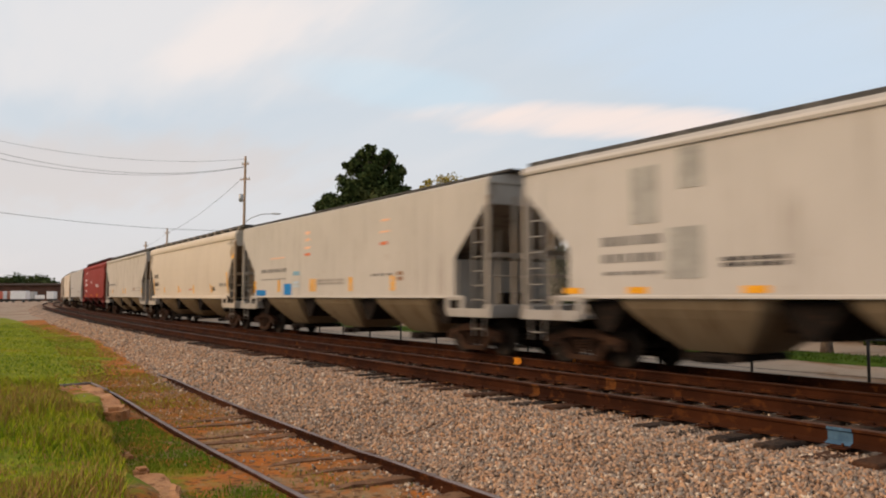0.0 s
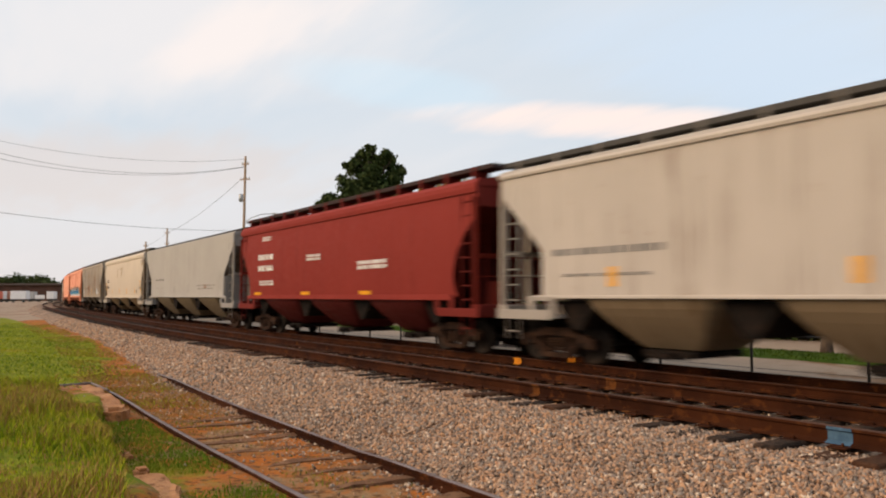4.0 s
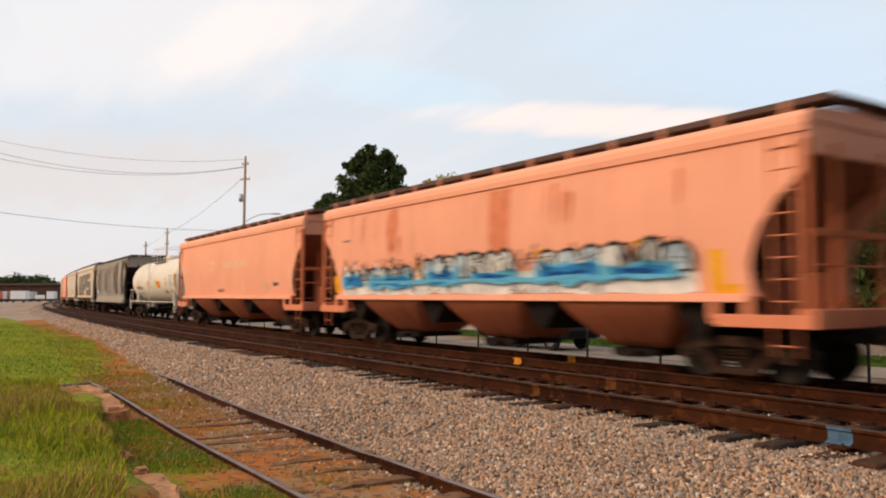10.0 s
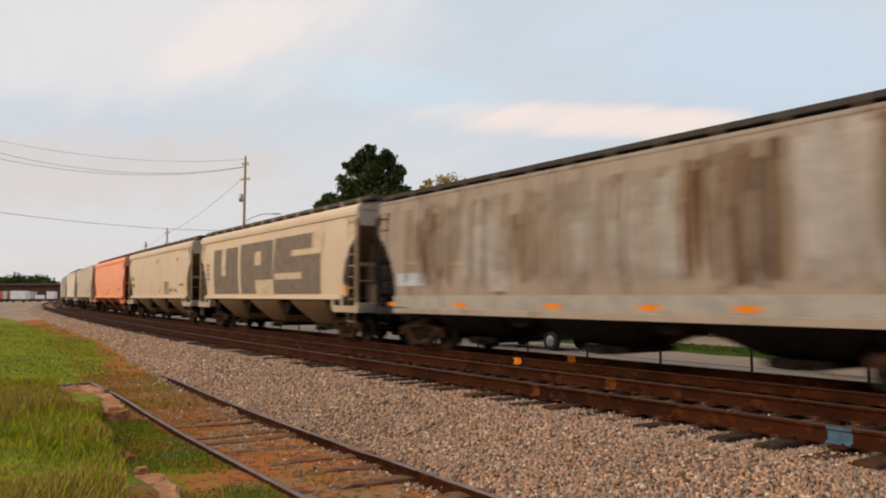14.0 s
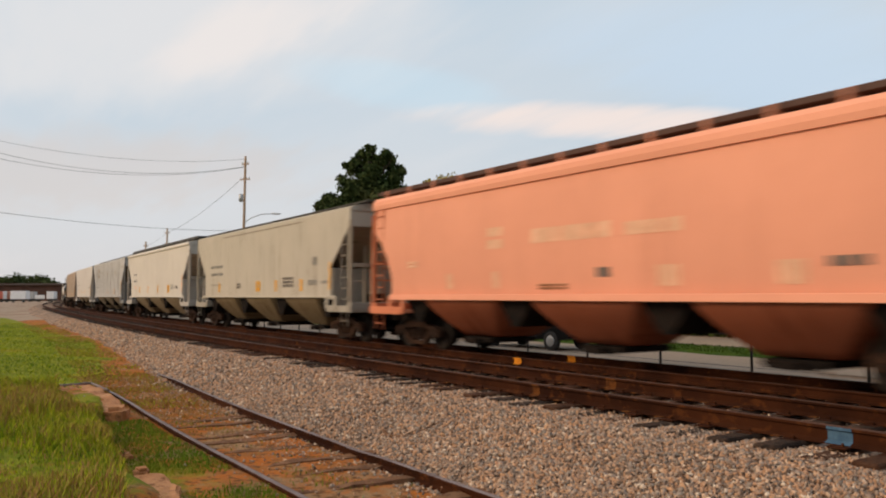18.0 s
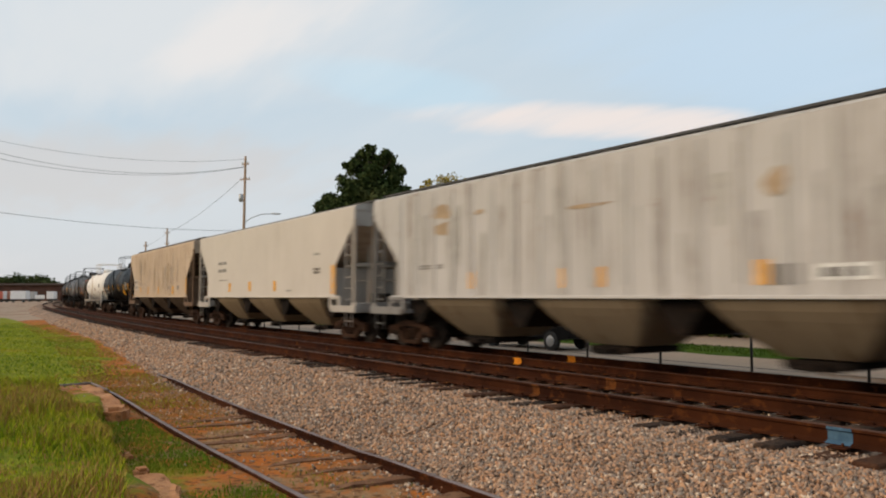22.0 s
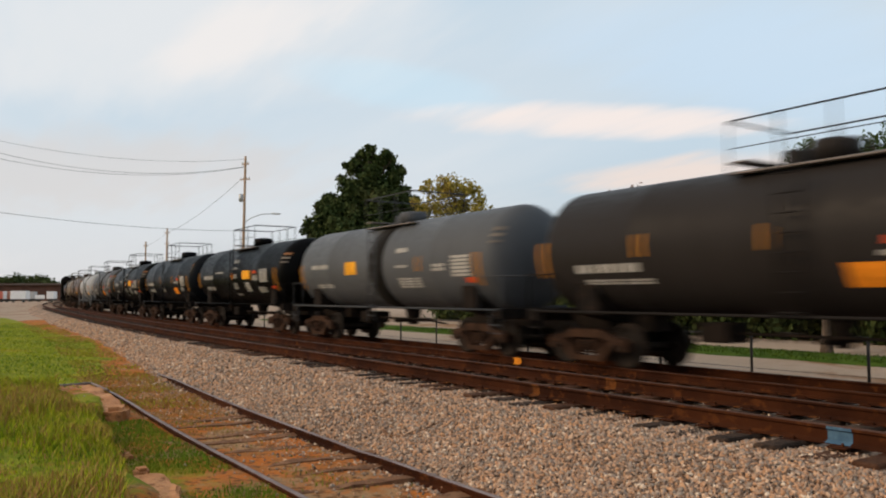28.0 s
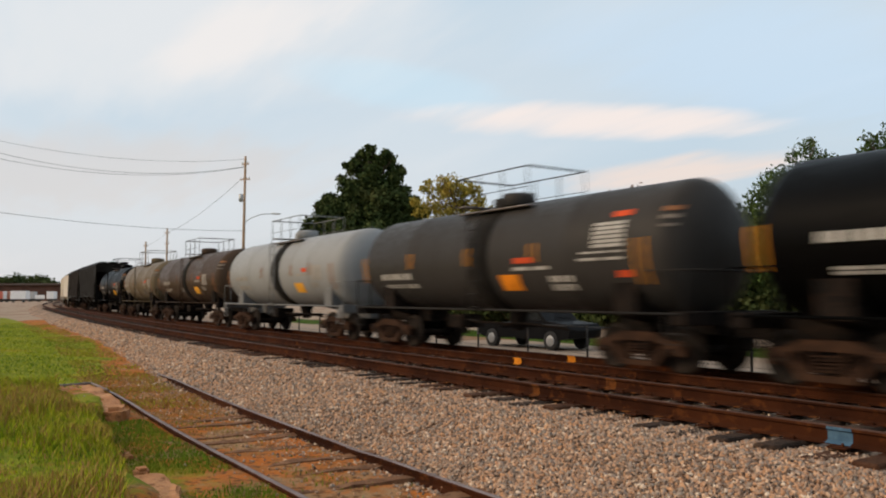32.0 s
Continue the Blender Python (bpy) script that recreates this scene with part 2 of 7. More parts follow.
STRAW = leafy("dry_grass_blades", (0.25, 0.125, 0.035), (0.40, 0.235, 0.085), (0.19, 0.145, 0.020))


def stone_mat():
    mt, nt, b = material("crushed_stone", 0.9)
    b.inputs["Specular IOR Level"].default_value = 0.15
    g = nt.nodes.new("ShaderNodeNewGeometry").outputs["Random Per Island"]
    r = nt.nodes.new("ShaderNodeValToRGB")
    r.color_ramp.interpolation = "CONSTANT"
    stops = [(0.0, (0.11, 0.072, 0.052)), (0.12, (0.403, 0.246, 0.157)), (0.24, (0.269, 0.196, 0.151)), (0.36, (0.448, 0.258, 0.146)), (0.46, (0.265, 0.215, 0.175)),
             (0.58, (0.381, 0.218, 0.129)), (0.68, (0.51, 0.35, 0.245)), (0.78, (0.224, 0.151, 0.112)), (0.86, (0.31, 0.255, 0.215)), (0.93, (0.62, 0.50, 0.39)), (0.975, (0.18, 0.155, 0.14))]
    el = r.color_ramp.elements
    while len(el) < len(stops):
        el.new(0.5)
    for e, (p, c) in zip(el, stops):
        e.position, e.color = p, (*c, 1)
    nt.links.new(g, r.inputs[0])
    n = noise_of(nt, coords(nt), 40, 4)
    dust = ramp(nt, noise_of(nt, coords(nt), 0.9, 5, 0.6), 0.35, 0.65)
    col = blend(nt, times(nt, dust, 0.18), r.outputs[0], (0.31, 0.22, 0.16))
    nt.links.new(blend(nt, 1.0, col, blend(nt, n, (0.75, 0.75, 0.75), (1.32, 1.3, 1.27)), "MULTIPLY"), b.inputs["Base Color"])
    bump(nt, b, n, 0.4, 0.01)
    return mt


STONE = stone_mat()


def gravel_mat():
    """Ballast seen from afar: small stones of many greys and browns, the joints between them dark."""
    mt, nt, b = material("ballast_gravel", 0.95)
    b.inputs["Specular IOR Level"].default_value = 0.1
    v = coords(nt)
    vo = node(nt, "TexVoronoi", Scale=19.0)
    nt.links.new(v, vo.inputs["Vector"])
    sp = nt.nodes.new("ShaderNodeSeparateColor")
    nt.links.new(vo.outputs["Color"], sp.inputs[0])
    col = blend(nt, sp.outputs[0], (0.16, 0.105, 0.072), (0.42, 0.275, 0.185))
    col = blend(nt, ramp(nt, sp.outputs[1], 0.75, 0.95), col, (0.22, 0.21, 0.21))
    col = blend(nt, ramp(nt, vo.outputs["Distance"], 0.35, 0.75), col, (0.10, 0.075, 0.06))
    col = blend(nt, ramp(nt, noise_of(nt, v, 0.35, 4), 0.45, 0.7), col, blend(nt, 0.5, col, (0.40, 0.27, 0.19)))
    nt.links.new(col, b.inputs["Base Color"])
    bump(nt, b, times(nt, vo.outputs["Distance"], -1.0), 0.8, 0.03)
    return mt


BALLAST = gravel_mat()


def ground_mat():
    """Clay, grass and pale gravel, laid out by three masks of the sheet and broken up by noise."""
    mt, nt, b = material("ground_soil", 0.95)
    b.inputs["Specular IOR Level"].default_value = 0.06
    v = coords(nt)

    def mask(name, lo=0.42, hi=0.58, amount=0.5):
        a = nt.nodes.new("ShaderNodeAttribute")
        a.attribute_name = name
        n = times(nt, times(nt, noise_of(nt, v, 1.7, 6, 0.65), 0.5, "SUBTRACT"), amount)
        return ramp(nt, times(nt, a.outputs["Fac"], n, "ADD"), lo, hi)

    fine = noise_of(nt, v, 28, 6, 0.7)
    mid = noise_of(nt, v, 2.4, 5)
    clay = blend(nt, ramp(nt, mid, 0.35, 0.65), (0.43, 0.128, 0.024), (0.30, 0.118, 0.036))
    clay = blend(nt, ramp(nt, noise_of(nt, v, 0.9, 6, 0.7), 0.49, 0.62), clay, (0.29, 0.175, 0.09))
    clay = blend(nt, ramp(nt, noise_of(nt, v, 9, 5), 0.50, 0.66), clay, (0.13, 0.060, 0.026))
    grass = blend(nt, ramp(nt, mid, 0.3, 0.7), (0.125, 0.155, 0.012), (0.225, 0.235, 0.022))
    grass = blend(nt, ramp(nt, noise_of(nt, v, 0.8, 5), 0.55, 0.75), grass, (0.25, 0.19, 0.015))
    lot = blend(nt, mid, (0.27, 0.20, 0.15), (0.37, 0.29, 0.225))
    lot = blend(nt, ramp(nt, noise_of(nt, v, 0.13, 6, 0.7), 0.52, 0.62), lot, (0.22, 0.125, 0.07))
    lot = blend(nt, ramp(nt, noise_of(nt, v, 5.0, 5, 0.7), 0.60, 0.70), lot, (0.16, 0.14, 0.075))
    col = blend(nt, mask("lot", 0.4, 0.6, 0.3), clay, lot)
    col = blend(nt, mask("grass"), col, grass)
    col = blend(nt, 1.0, col, blend(nt, fine, (0.65, 0.65, 0.65), (1.3, 1.3, 1.3)), "MULTIPLY")
    nt.links.new(col, b.inputs["Base Color"])
    bump(nt, b, fine, 0.6, 0.03)
    return mt


SOIL = ground_mat()


def grass_mat(name="shade_darkened_turf"):
    mt, nt, b = material(name, 0.95)
    b.inputs["Specular IOR Level"].default_value = 0.06
    v = coords(nt)
    mid = noise_of(nt, v, 1.3, 5)
    # greens kept dark: the shade of the trees is part of this colour
    col = blend(nt, ramp(nt, mid, 0.3, 0.7), (0.03, 0.06, 0.006), (0.06, 0.095, 0.012))
    fine = noise_of(nt, v, 22, 6, 0.7)
    nt.links.new(blend(nt, 1.0, col, blend(nt, fine, (0.6, 0.6, 0.6), (1.3, 1.3, 1.3)), "MULTIPLY"), b.inputs["Base Color"])
    bump(nt, b, fine, 0.6, 0.03)
    return mt


SHADED_TURF = grass_mat()


# ---- mesh helpers ----
class Solid:
    """A mesh in the making: vertices, faces and, for each face, a material slot."""

    def __init__(self):
        self.v, self.f, self.s, self.smooth = [], [], [], []

    def add(self, verts, faces, slot=0, smooth=False):
        k = len(self.v)
        self.v += [tuple(p) for p in verts]
        self.f += [tuple(i + k for i in f) for f in faces]
        self.s += [slot] * len(faces)
        self.smooth += [smooth] * len(faces)
        return self

    def box(self, x0, x1, y0, y1, z0, z1, c=0.0, slot=0):
        """A block, its edges cut off by c."""
        if c <= 0:
            vs = [(x, y, z) for x in (x0, x1) for y in (y0, y1) for z in (z0, z1)]
            return self.add(vs, [(0, 1, 3, 2), (4, 6, 7, 5), (0, 4, 5, 1), (2, 3, 7, 6), (0, 2, 6, 4), (1, 5, 7, 3)], slot)
        bm = bmesh.new()
        bmesh.ops.create_cube(bm, size=1)
        for w in bm.verts:
            w.co = Vector(((x0 + x1) / 2 + w.co.x * (x1 - x0), (y0 + y1) / 2 + w.co.y * (y1 - y0), (z0 + z1) / 2 + w.co.z * (z1 - z0)))
        bmesh.ops.bevel(bm, geom=bm.edges[:], offset=c, segments=1, affect="EDGES")
        bm.verts.index_update()
        self.add([w.co[:] for w in bm.verts], [[w.index for w in f.verts] for f in bm.faces], slot)
        bm.free()
        return self

    def prism(self, poly, y0, y1, slot=0, axis="y"):
        """A polygon in the xz plane pushed from y0 to y1 (or in yz, along x)."""
        n = len(poly)
        put = (lambda a, b, d: (a, d, b)) if axis == "y" else (lambda a, b, d: (d, a, b))
        vs = [put(a, b, y0) for a, b in poly] + [put(a, b, y1) for a, b in poly]
        fs = [tuple(range(n - 1, -1, -1)), tuple(range(n, 2 * n))]
        fs += [(i, (i + 1) % n, n + (i + 1) % n, n + i) for i in range(n)]
        return self.add(vs, fs, slot)

    def loft(self, rings, slot=0, smooth=False, caps=True, closed=True):
        n = len(rings[0])
        vs = [p for r in rings for p in r]
        fs = []
        for j in range(len(rings) - 1):
            for i in range(n if closed else n - 1):
                a, b = j * n + i, j * n + (i + 1) % n
                fs.append((a, b, b + n, a + n))
        self.add(vs, fs, slot, smooth)
        if caps and closed:
            k = len(self.v) - len(vs)
            self.f += [tuple(k + i for i in range(n - 1, -1, -1)), tuple(k + len(vs) - n + i for i in range(n))]
            self.s += [slot, slot]
            self.smooth += [False, False]
        return self

    def rod(self, p, q, r, n=8, slot=0, r2=None):
        p, q = Vector(p), Vector(q)
        d = (q - p).normalized()
        a = d.orthogonal().normalized()
        b = d.cross(a)
        rings = []
        for c, rr in ((p, r), (q, r2 or r)):
            rings.append([tuple(c + (a * math.cos(2 * math.pi * i / n) + b * math.sin(2 * math.pi * i / n)) * rr) for i in range(n)])
        return self.loft(rings, slot, n > 5)

    def pipe(self, pts, r, n=6, slot=0):
        pts = [Vector(p) for p in pts]
        rings, side = [], None
        for i, p in enumerate(pts):
            d = (pts[min(i + 1, len(pts) - 1)] - pts[max(i - 1, 0)]).normalized()
            side = d.orthogonal().normalized() if side is None else (side - d * side.dot(d)).normalized()
            up = d.cross(side)
            rings.append([tuple(p + (side * math.cos(2 * math.pi * k / n) + up * math.sin(2 * math.pi * k / n)) * r) for k in range(n)])
        return self.loft(rings, slot, n > 5)

    def lathe(self, profile, axis="x", n=24, at=(0, 0, 0), slot=0):
        """Rings (position along the axis, radius) turned round an axis through a point."""
        rings = []
        for a, r in profile:
            ring = []
            for i in range(n):
                c, s = r * math.cos(2 * math.pi * i / n), r * math.sin(2 * math.pi * i / n)
                o = {"x": (a, c, s), "y": (s, a, c), "z": (c, s, a)}[axis]
                ring.append((at[0] + o[0], at[1] + o[1], at[2] + o[2]))
            rings.append(ring)
        return self.loft(rings, slot, True)

    def mesh(self, name, *mats):
        me = bpy.data.meshes.new(name)
        me.from_pydata(self.v, [], self.f)
        for mt in mats:
            me.materials.append(mt)
        me.polygons.foreach_set("material_index", self.s)
        me.polygons.foreach_set("use_smooth", self.smooth)
        bm = bmesh.new()
        bm.from_mesh(me)
        bmesh.ops.recalc_face_normals(bm, faces=bm.faces[:])
        bm.to_mesh(me)
        bm.free()
        return me


def raw_mesh(name, verts, faces, mt, smooth=False):
    """A large mesh from arrays of points and equal faces."""
    me = bpy.data.meshes.new(name)
    verts, faces = np.asarray(verts, dtype=np.float32), np.asarray(faces, dtype=np.int32)
    k = faces.shape[1]
    me.vertices.add(len(verts))
    me.vertices.foreach_set("co", verts.ravel())
    me.loops.add(faces.size)
    me.loops.foreach_set("vertex_index", faces.ravel())
    me.polygons.add(len(faces))
    me.polygons.foreach_set("loop_start", np.arange(0, faces.size, k, dtype=np.int32))
    me.update(calc_edges=True)
    if smooth:
        me.polygons.foreach_set("use_smooth", np.ones(len(faces), dtype=bool))
    me.materials.append(mt)
    return me


def part(name, me, parent, at=None, label="", colour=None):
    ob = new(name, me)
    ob.parent = parent
    if at is not None:
        ob.matrix_basis = at if isinstance(at, Matrix) else Matrix.Translation(at)
    if colour:
        ob.color = colour
    return tagged(ob, label) if label else ob


def thing(name, at, label, category, group="", kind=""):
    ob = new(name)
    ob.empty_display_size = 0.3
    ob.matrix_basis = at if isinstance(at, Matrix) else Matrix.Translation(at)
    return tagged(ob, label, category, group, kind)


# ---- the line of the tracks: straight past the camera, then a wide curve ----
BEND, BEND_FROM, TRAIN_Y, TRAIN_Z = 1100.0, -4.0, 13.2, -0.05
MAIN_Z, SIDING_Z = 0.20, -0.38


def on_line(s, side=0.0):
    """A point and heading (radians) at s metres along the train's track, side metres towards the camera."""
    if s >= BEND_FROM:
        return s, TRAIN_Y - side, 0.0
    a = (BEND_FROM - s) / BEND
    r = BEND + side
    return BEND_FROM - r * math.sin(a), TRAIN_Y + BEND - r * math.cos(a), -a


def main_gap(s):
    """How far the second track lies from the train's, closing up with distance."""
    k = min(max((-s - 8) / 90.0, 0.0), 1.0)
    return 4.95 - 1.45 * k * k * (3 - 2 * k)


def siding_gap(s):
    k = max(-s - 9.0, 0.0)
    return 9.42 - 0.0042 * k * k if k < 30 else 9.42 - 3.78 - 0.25 * (k - 30)


def across(x, y):
    """Distance of a point from the train's centre line, towards the camera, and its place along it (arrays)."""
    x, y = np.asarray(x, dtype=float), np.asarray(y, dtype=float)
    dx, dy = BEND_FROM - x, TRAIN_Y + BEND - y
    r = np.hypot(dx, dy)
    a = np.arctan2(dx, dy)
    curved = x < BEND_FROM
    return np.where(curved, r - BEND, TRAIN_Y - y), np.where(curved, BEND_FROM - a * BEND, x)


# ---- ground ----
SIDE = [-400, -40, -20, -9, -5.2, -2.9, -1.6, 1.6, 3.2, 3.5, 6.35, 6.9, 8.2, 9.0, 10.08, 10.22, 11.0, 12.2, 16, 30, 400]
LIFT = [-1.3, -0.9, -0.72, -0.70, -0.64, -0.36, -0.60, -0.60, -0.50, -0.45, -0.45, -0.46, -0.53, -0.495, -0.468, -0.44, -0.43, -0.36, -0.36, -0.4, -1.0]


def lumps(x, y, k, seed):
    """Cheap smooth unevenness from a few crossed waves."""
    rs = np.random.RandomState(seed)
    out = np.zeros_like(x)
    for _ in range(7):
        a, f, p = rs.uniform(0, 6.28), k * rs.uniform(0.5, 1.8), rs.uniform(0, 6.28)
        out += np.sin((x * np.cos(a) + y * np.sin(a)) * f + p)
    return out / 7


def terrain(x, y):
    d, s = across(x, y)
    z = np.interp(d, SIDE, LIFT)
    near = np.clip(1 - np.hypot(x, y) / 60, 0, 1)
    z = z + 0.035 * lumps(x, y, 2.0, 3) * np.where(d > 8.2, 1, 0.25) * near
    # the grassy bank in front of the siding, ending in a broken edge
    edge = np.interp(x, [-60, -17.35, -17.2, -15.9, -14.5, -13.3, -12.4, -11.6, -9.8, -8.6, -7.6, -7.0, 3], [-9, -9, 2.95, 3.0, 2.92, 2.68, 2.4, 2.3, 2.1, 2.0, 2.06, 1.9, 1.8])
    edge = edge + 0.06 * lumps(x, y, 4.5, 5)
    bank = np.clip((edge - y) / 0.22, 0, 1)
    z = z + bank * (0.17 + 0.05 * lumps(x, y, 1.3, 9))
    return z, d, s, bank


def graded(parts):
    out = []
    for a, b, step in parts:
        out += list(np.arange(a, b - 1e-6, step))
    return np.array(out + [parts[-1][1]])


def build_ground():
    xs = graded([(-3600, -400, 160), (-400, -120, 8), (-120, -40, 1.0), (-40, -19, 0.35), (-19, 1, 0.10), (1, 15, 0.7), (15, 120, 8), (120, 3000, 160)])
    ys = graded([(-2500, -40, 150), (-40, -6, 2.0), (-6, 0, 0.4), (0, 5.2, 0.09), (5.2, 14, 0.3), (14, 34, 1.0), (34, 140, 8), (140, 3600, 160)])
    X, Y = np.meshgrid(xs, ys, indexing="ij")
    Z, D, S, bank = terrain(X, Y)
    nx, ny = X.shape
    idx = np.arange(nx * ny).reshape(nx, ny)
    faces = np.stack([idx[:-1, :-1], idx[1:, :-1], idx[1:, 1:], idx[:-1, 1:]], -1).reshape(-1, 4)
    me = raw_mesh("ground", np.stack([X, Y, Z], -1).reshape(-1, 3), faces, SOIL, True)
    # where grass grows: the bank, the lawn along the line, patches round the siding, all land far off
    lawn_edge = np.interp(S, [-400, -110, -85, -58, -44, -35, -24, -20, -17.4, -16.8], [8.9, 8.6, 8.5, 7.8, 7.6, 7.3, 8.8, 9.4, 10.2, 30])
    lawn = np.clip((D - lawn_edge) / 0.8 + 0.5, 0, 1) * (S < -16.6) * np.clip((S + 92) / 20, 0, 1)
    near_left = np.clip((D - 10.05) / 0.5, 0, 1) * (S >= -16.6) * (0.46 + 0.40 * lumps(X, Y, 2.4, 12))
    tuft = (0.26 + 0.5 * lumps(X, Y, 1.3, 21) * (S < -15) + 0.25 * lumps(X, Y, 3.1, 21)) * (D > 6.8) * (D <= 10.05) * (S > -90)
    far = (D > 60) | (D < -13.5)
    strip = (D < -11.4) & (D > -15.8)
    grass = np.maximum.reduce([lawn, near_left, tuft, bank * (0.52 + 0.3 * lumps(X, Y, 2.2, 44)), far * 0.9 * (D > 0), (D < -70) * 0.8])
    lot = ((S < -72) & (D > 6) & (D < 90)) | ((D < -3.2) & (D > -11.4)) | ((D <= -11.4) & (D >= -72))
    for name, val in (("grass", grass), ("lot", lot * 1.0)):
        at = me.attributes.new(name, "FLOAT", "POINT")
        at.data.foreach_set("value", np.clip(val, 0, 1).astype(np.float32).ravel())
    tagged(new("ground", me), "orange clay ground with patchy grass beside the railway", "ground", kind="structure")


build_ground()


def shoulder(s, d):
    """The bed's near slope draws in with distance: where a point of the nominal profile comes to lie."""
    shift = main_gap(s) - 4.95
    if d <= 6.5:
        return d + (shift if d > 2 else 0.0)
    edge = float(np.interp(s, [-120, -50, -37, -23, -15], [6.3, 6.75, 6.95, 7.9, 8.75]))
    return 6.5 + shift + (edge - 6.5 - shift) * (d - 6.5) / 2.25


def waver(s):
    return 0.14 * math.sin(s * 0.9) + 0.12 * math.sin(s * 2.3 + 1) + 0.08 * math.sin(s * 5.1)


def build_ballast():
    """The bed of crushed stone under the two running tracks, from the foot of its near slope to the far one."""
    prof = np.array([(8.75, -0.62), (8.45, -0.475), (8.1, -0.37), (7.6, -0.24), (6.95, -0.075), (6.5, -0.036), (5.7, -0.040), (4.95, -0.045), (4.2, -0.045), (3.5, -0.05), (3.0, -0.12),
                     (1.75, -0.275), (0.9, -0.285), (0, -0.285), (-0.9, -0.285), (-1.7, -0.29), (-2.9, -0.40), (-4.2, -0.66)])
    ss = np.concatenate([np.arange(-420, -60, 6.0), np.arange(-60, -20, 1.0), np.arange(-20, 2, 0.22), np.arange(2, 60.1, 4)])
    vs, k = [], len(prof)
    rs = np.random.RandomState(4)
    for s in ss:
        wob = waver(s)
        for i, (d, z) in enumerate(prof):
            dd = shoulder(s, d) + (wob * (1.0, 0.7, 0.4, 0)[min(i, 3)])
            x, y, _ = on_line(s, dd)
            vs.append((x, y, z + (rs.uniform(-0.012, 0.012) if s > -20 and d > 6.4 else 0)))
    n = len(ss)
    idx = np.arange(n * k).reshape(n, k)
    faces = np.stack([idx[:-1, :-1], idx[1:, :-1], idx[1:, 1:], idx[:-1, 1:]], -1).reshape(-1, 4)
    tagged(new("ballast_bed", raw_mesh("ballast_bed", vs, faces, BALLAST, True)), "bed of grey-brown crushed stone under the tracks", "ballast", kind="structure")
    return prof


BED = build_ballast()


def bed_height(s, d):
    """Height of the bed's sheet, its foot wavering as the sheet's does."""
    at = BED[::-1, 0].copy()
    at[-3:] += waver(s) * np.array([0.4, 0.7, 1.0])
    return np.interp(d, at, BED[::-1, 1])


def rocks(name, places, sizes, mt, seed):
    """Many angular stones in one mesh."""
    rs = np.random.RandomState(seed)
    base = np.array([(i, j, k) for i in (-1, 1) for j in (-1, 1) for k in (-1, 1)]) * 0.62
    tri = np.array([(0, 1, 3), (0, 3, 2), (4, 6, 7), (4, 7, 5), (0, 4, 5), (0, 5, 1), (2, 3, 7), (2, 7, 6), (0, 2, 6), (0, 6, 4), (1, 5, 7), (1, 7, 3)])
    n = len(places)
    v = np.repeat(base[None], n, 0) * rs.uniform(0.4, 1.35, (n, 8, 1)) + rs.uniform(-0.25, 0.25, (n, 8, 3))
    v = v * np.stack([rs.uniform(0.85, 1.5, n), rs.uniform(0.7, 1.2, n), rs.uniform(0.55, 0.95, n)], -1)[:, None]
    q = rs.normal(size=(n, 4))
    q /= np.linalg.norm(q, axis=1)[:, None]
    w, x, y, z = q.T
    R = np.stack([np.stack([1 - 2 * (y * y + z * z), 2 * (x * y - z * w), 2 * (x * z + y * w)], -1),
                  np.stack([2 * (x * y + z * w), 1 - 2 * (x * x + z * z), 2 * (y * z - x * w)], -1),
                  np.stack([2 * (x * z - y * w), 2 * (y * z + x * w), 1 - 2 * (x * x + y * y)], -1)], 1)
    v = np.einsum("nij,nkj->nki", R, v) * np.asarray(sizes)[:, None, None] * 0.5 + np.asarray(places)[:, None]
    f = (tri[None] + 8 * np.arange(n)[:, None, None]).reshape(-1, 3)
    return raw_mesh(name, v.reshape(-1, 3), f, mt)


def build_stones():
    rs = np.random.RandomState(11)
    pl, sz = [], []
    for s0, s1, per, lo, hi in ((-9, 2.0, 2500, 0.024, 0.062), (-16, -9, 1350, 0.028, 0.066), (-30, -16, 560, 0.04, 0.08), (-60, -30, 130, 0.06, 0.11)):
        n = int((s1 - s0) * 3.1 * per * 0.85)
        s = rs.uniform(s0, s1, n)
        d = rs.uniform(5.9, 9.4, n)
        for i in range(n):
            dd = d[i]
            if dd > 8.4 and rs.rand() < (dd - 8.4) / 0.6:
                continue
            x, y, _ = on_line(s[i], shoulder(s[i], dd))
            r = rs.uniform(lo, hi)
            pl.append((x, y, max(float(bed_height(s[i], dd)), -0.52) + r * (rs.uniform(-0.1, 0.3) if dd > 6.5 else -0.15)))
            sz.append(r)
    # between the rails of the near running track, and strays over the siding
    for i in range(13000):
        s = rs.uniform(-26, 1.5)
        d = rs.uniform(3.4, 6.5) if i % 2 else rs.uniform(5.75, 6.6)
        x, y, _ = on_line(s, shoulder(s, d))
        r = rs.uniform(0.03, 0.06)
        pl.append((x, y, float(bed_height(s, d)) + r * 0.1))
        sz.append(r)
    ob = new("ballast_stones", rocks("ballast_stones", pl, sz, STONE, 12))
    tagged(ob, "loose grey, pink and brown crushed ballast stones", "gravel", kind="stuff")
    pl, sz = [], []
    for i in range(3200):
        s = rs.uniform(-20, -3)
        d = rs.choice([rs.normal(8.75, 0.35), rs.normal(9.1, 0.6)])
        x, y, _ = on_line(s, d)
        z = float(terrain(np.array([x]), np.array([y]))[0][0])
        r = rs.uniform(0.012, 0.05)
        pl.append((x, y, z + r * 0.15))
        sz.append(r)
    tagged(new("scattered_stones", rocks("scattered_stones", pl, sz, STONE, 13)), "stray pebbles scattered over the clay of the siding", "gravel", kind="stuff")


build_stones()


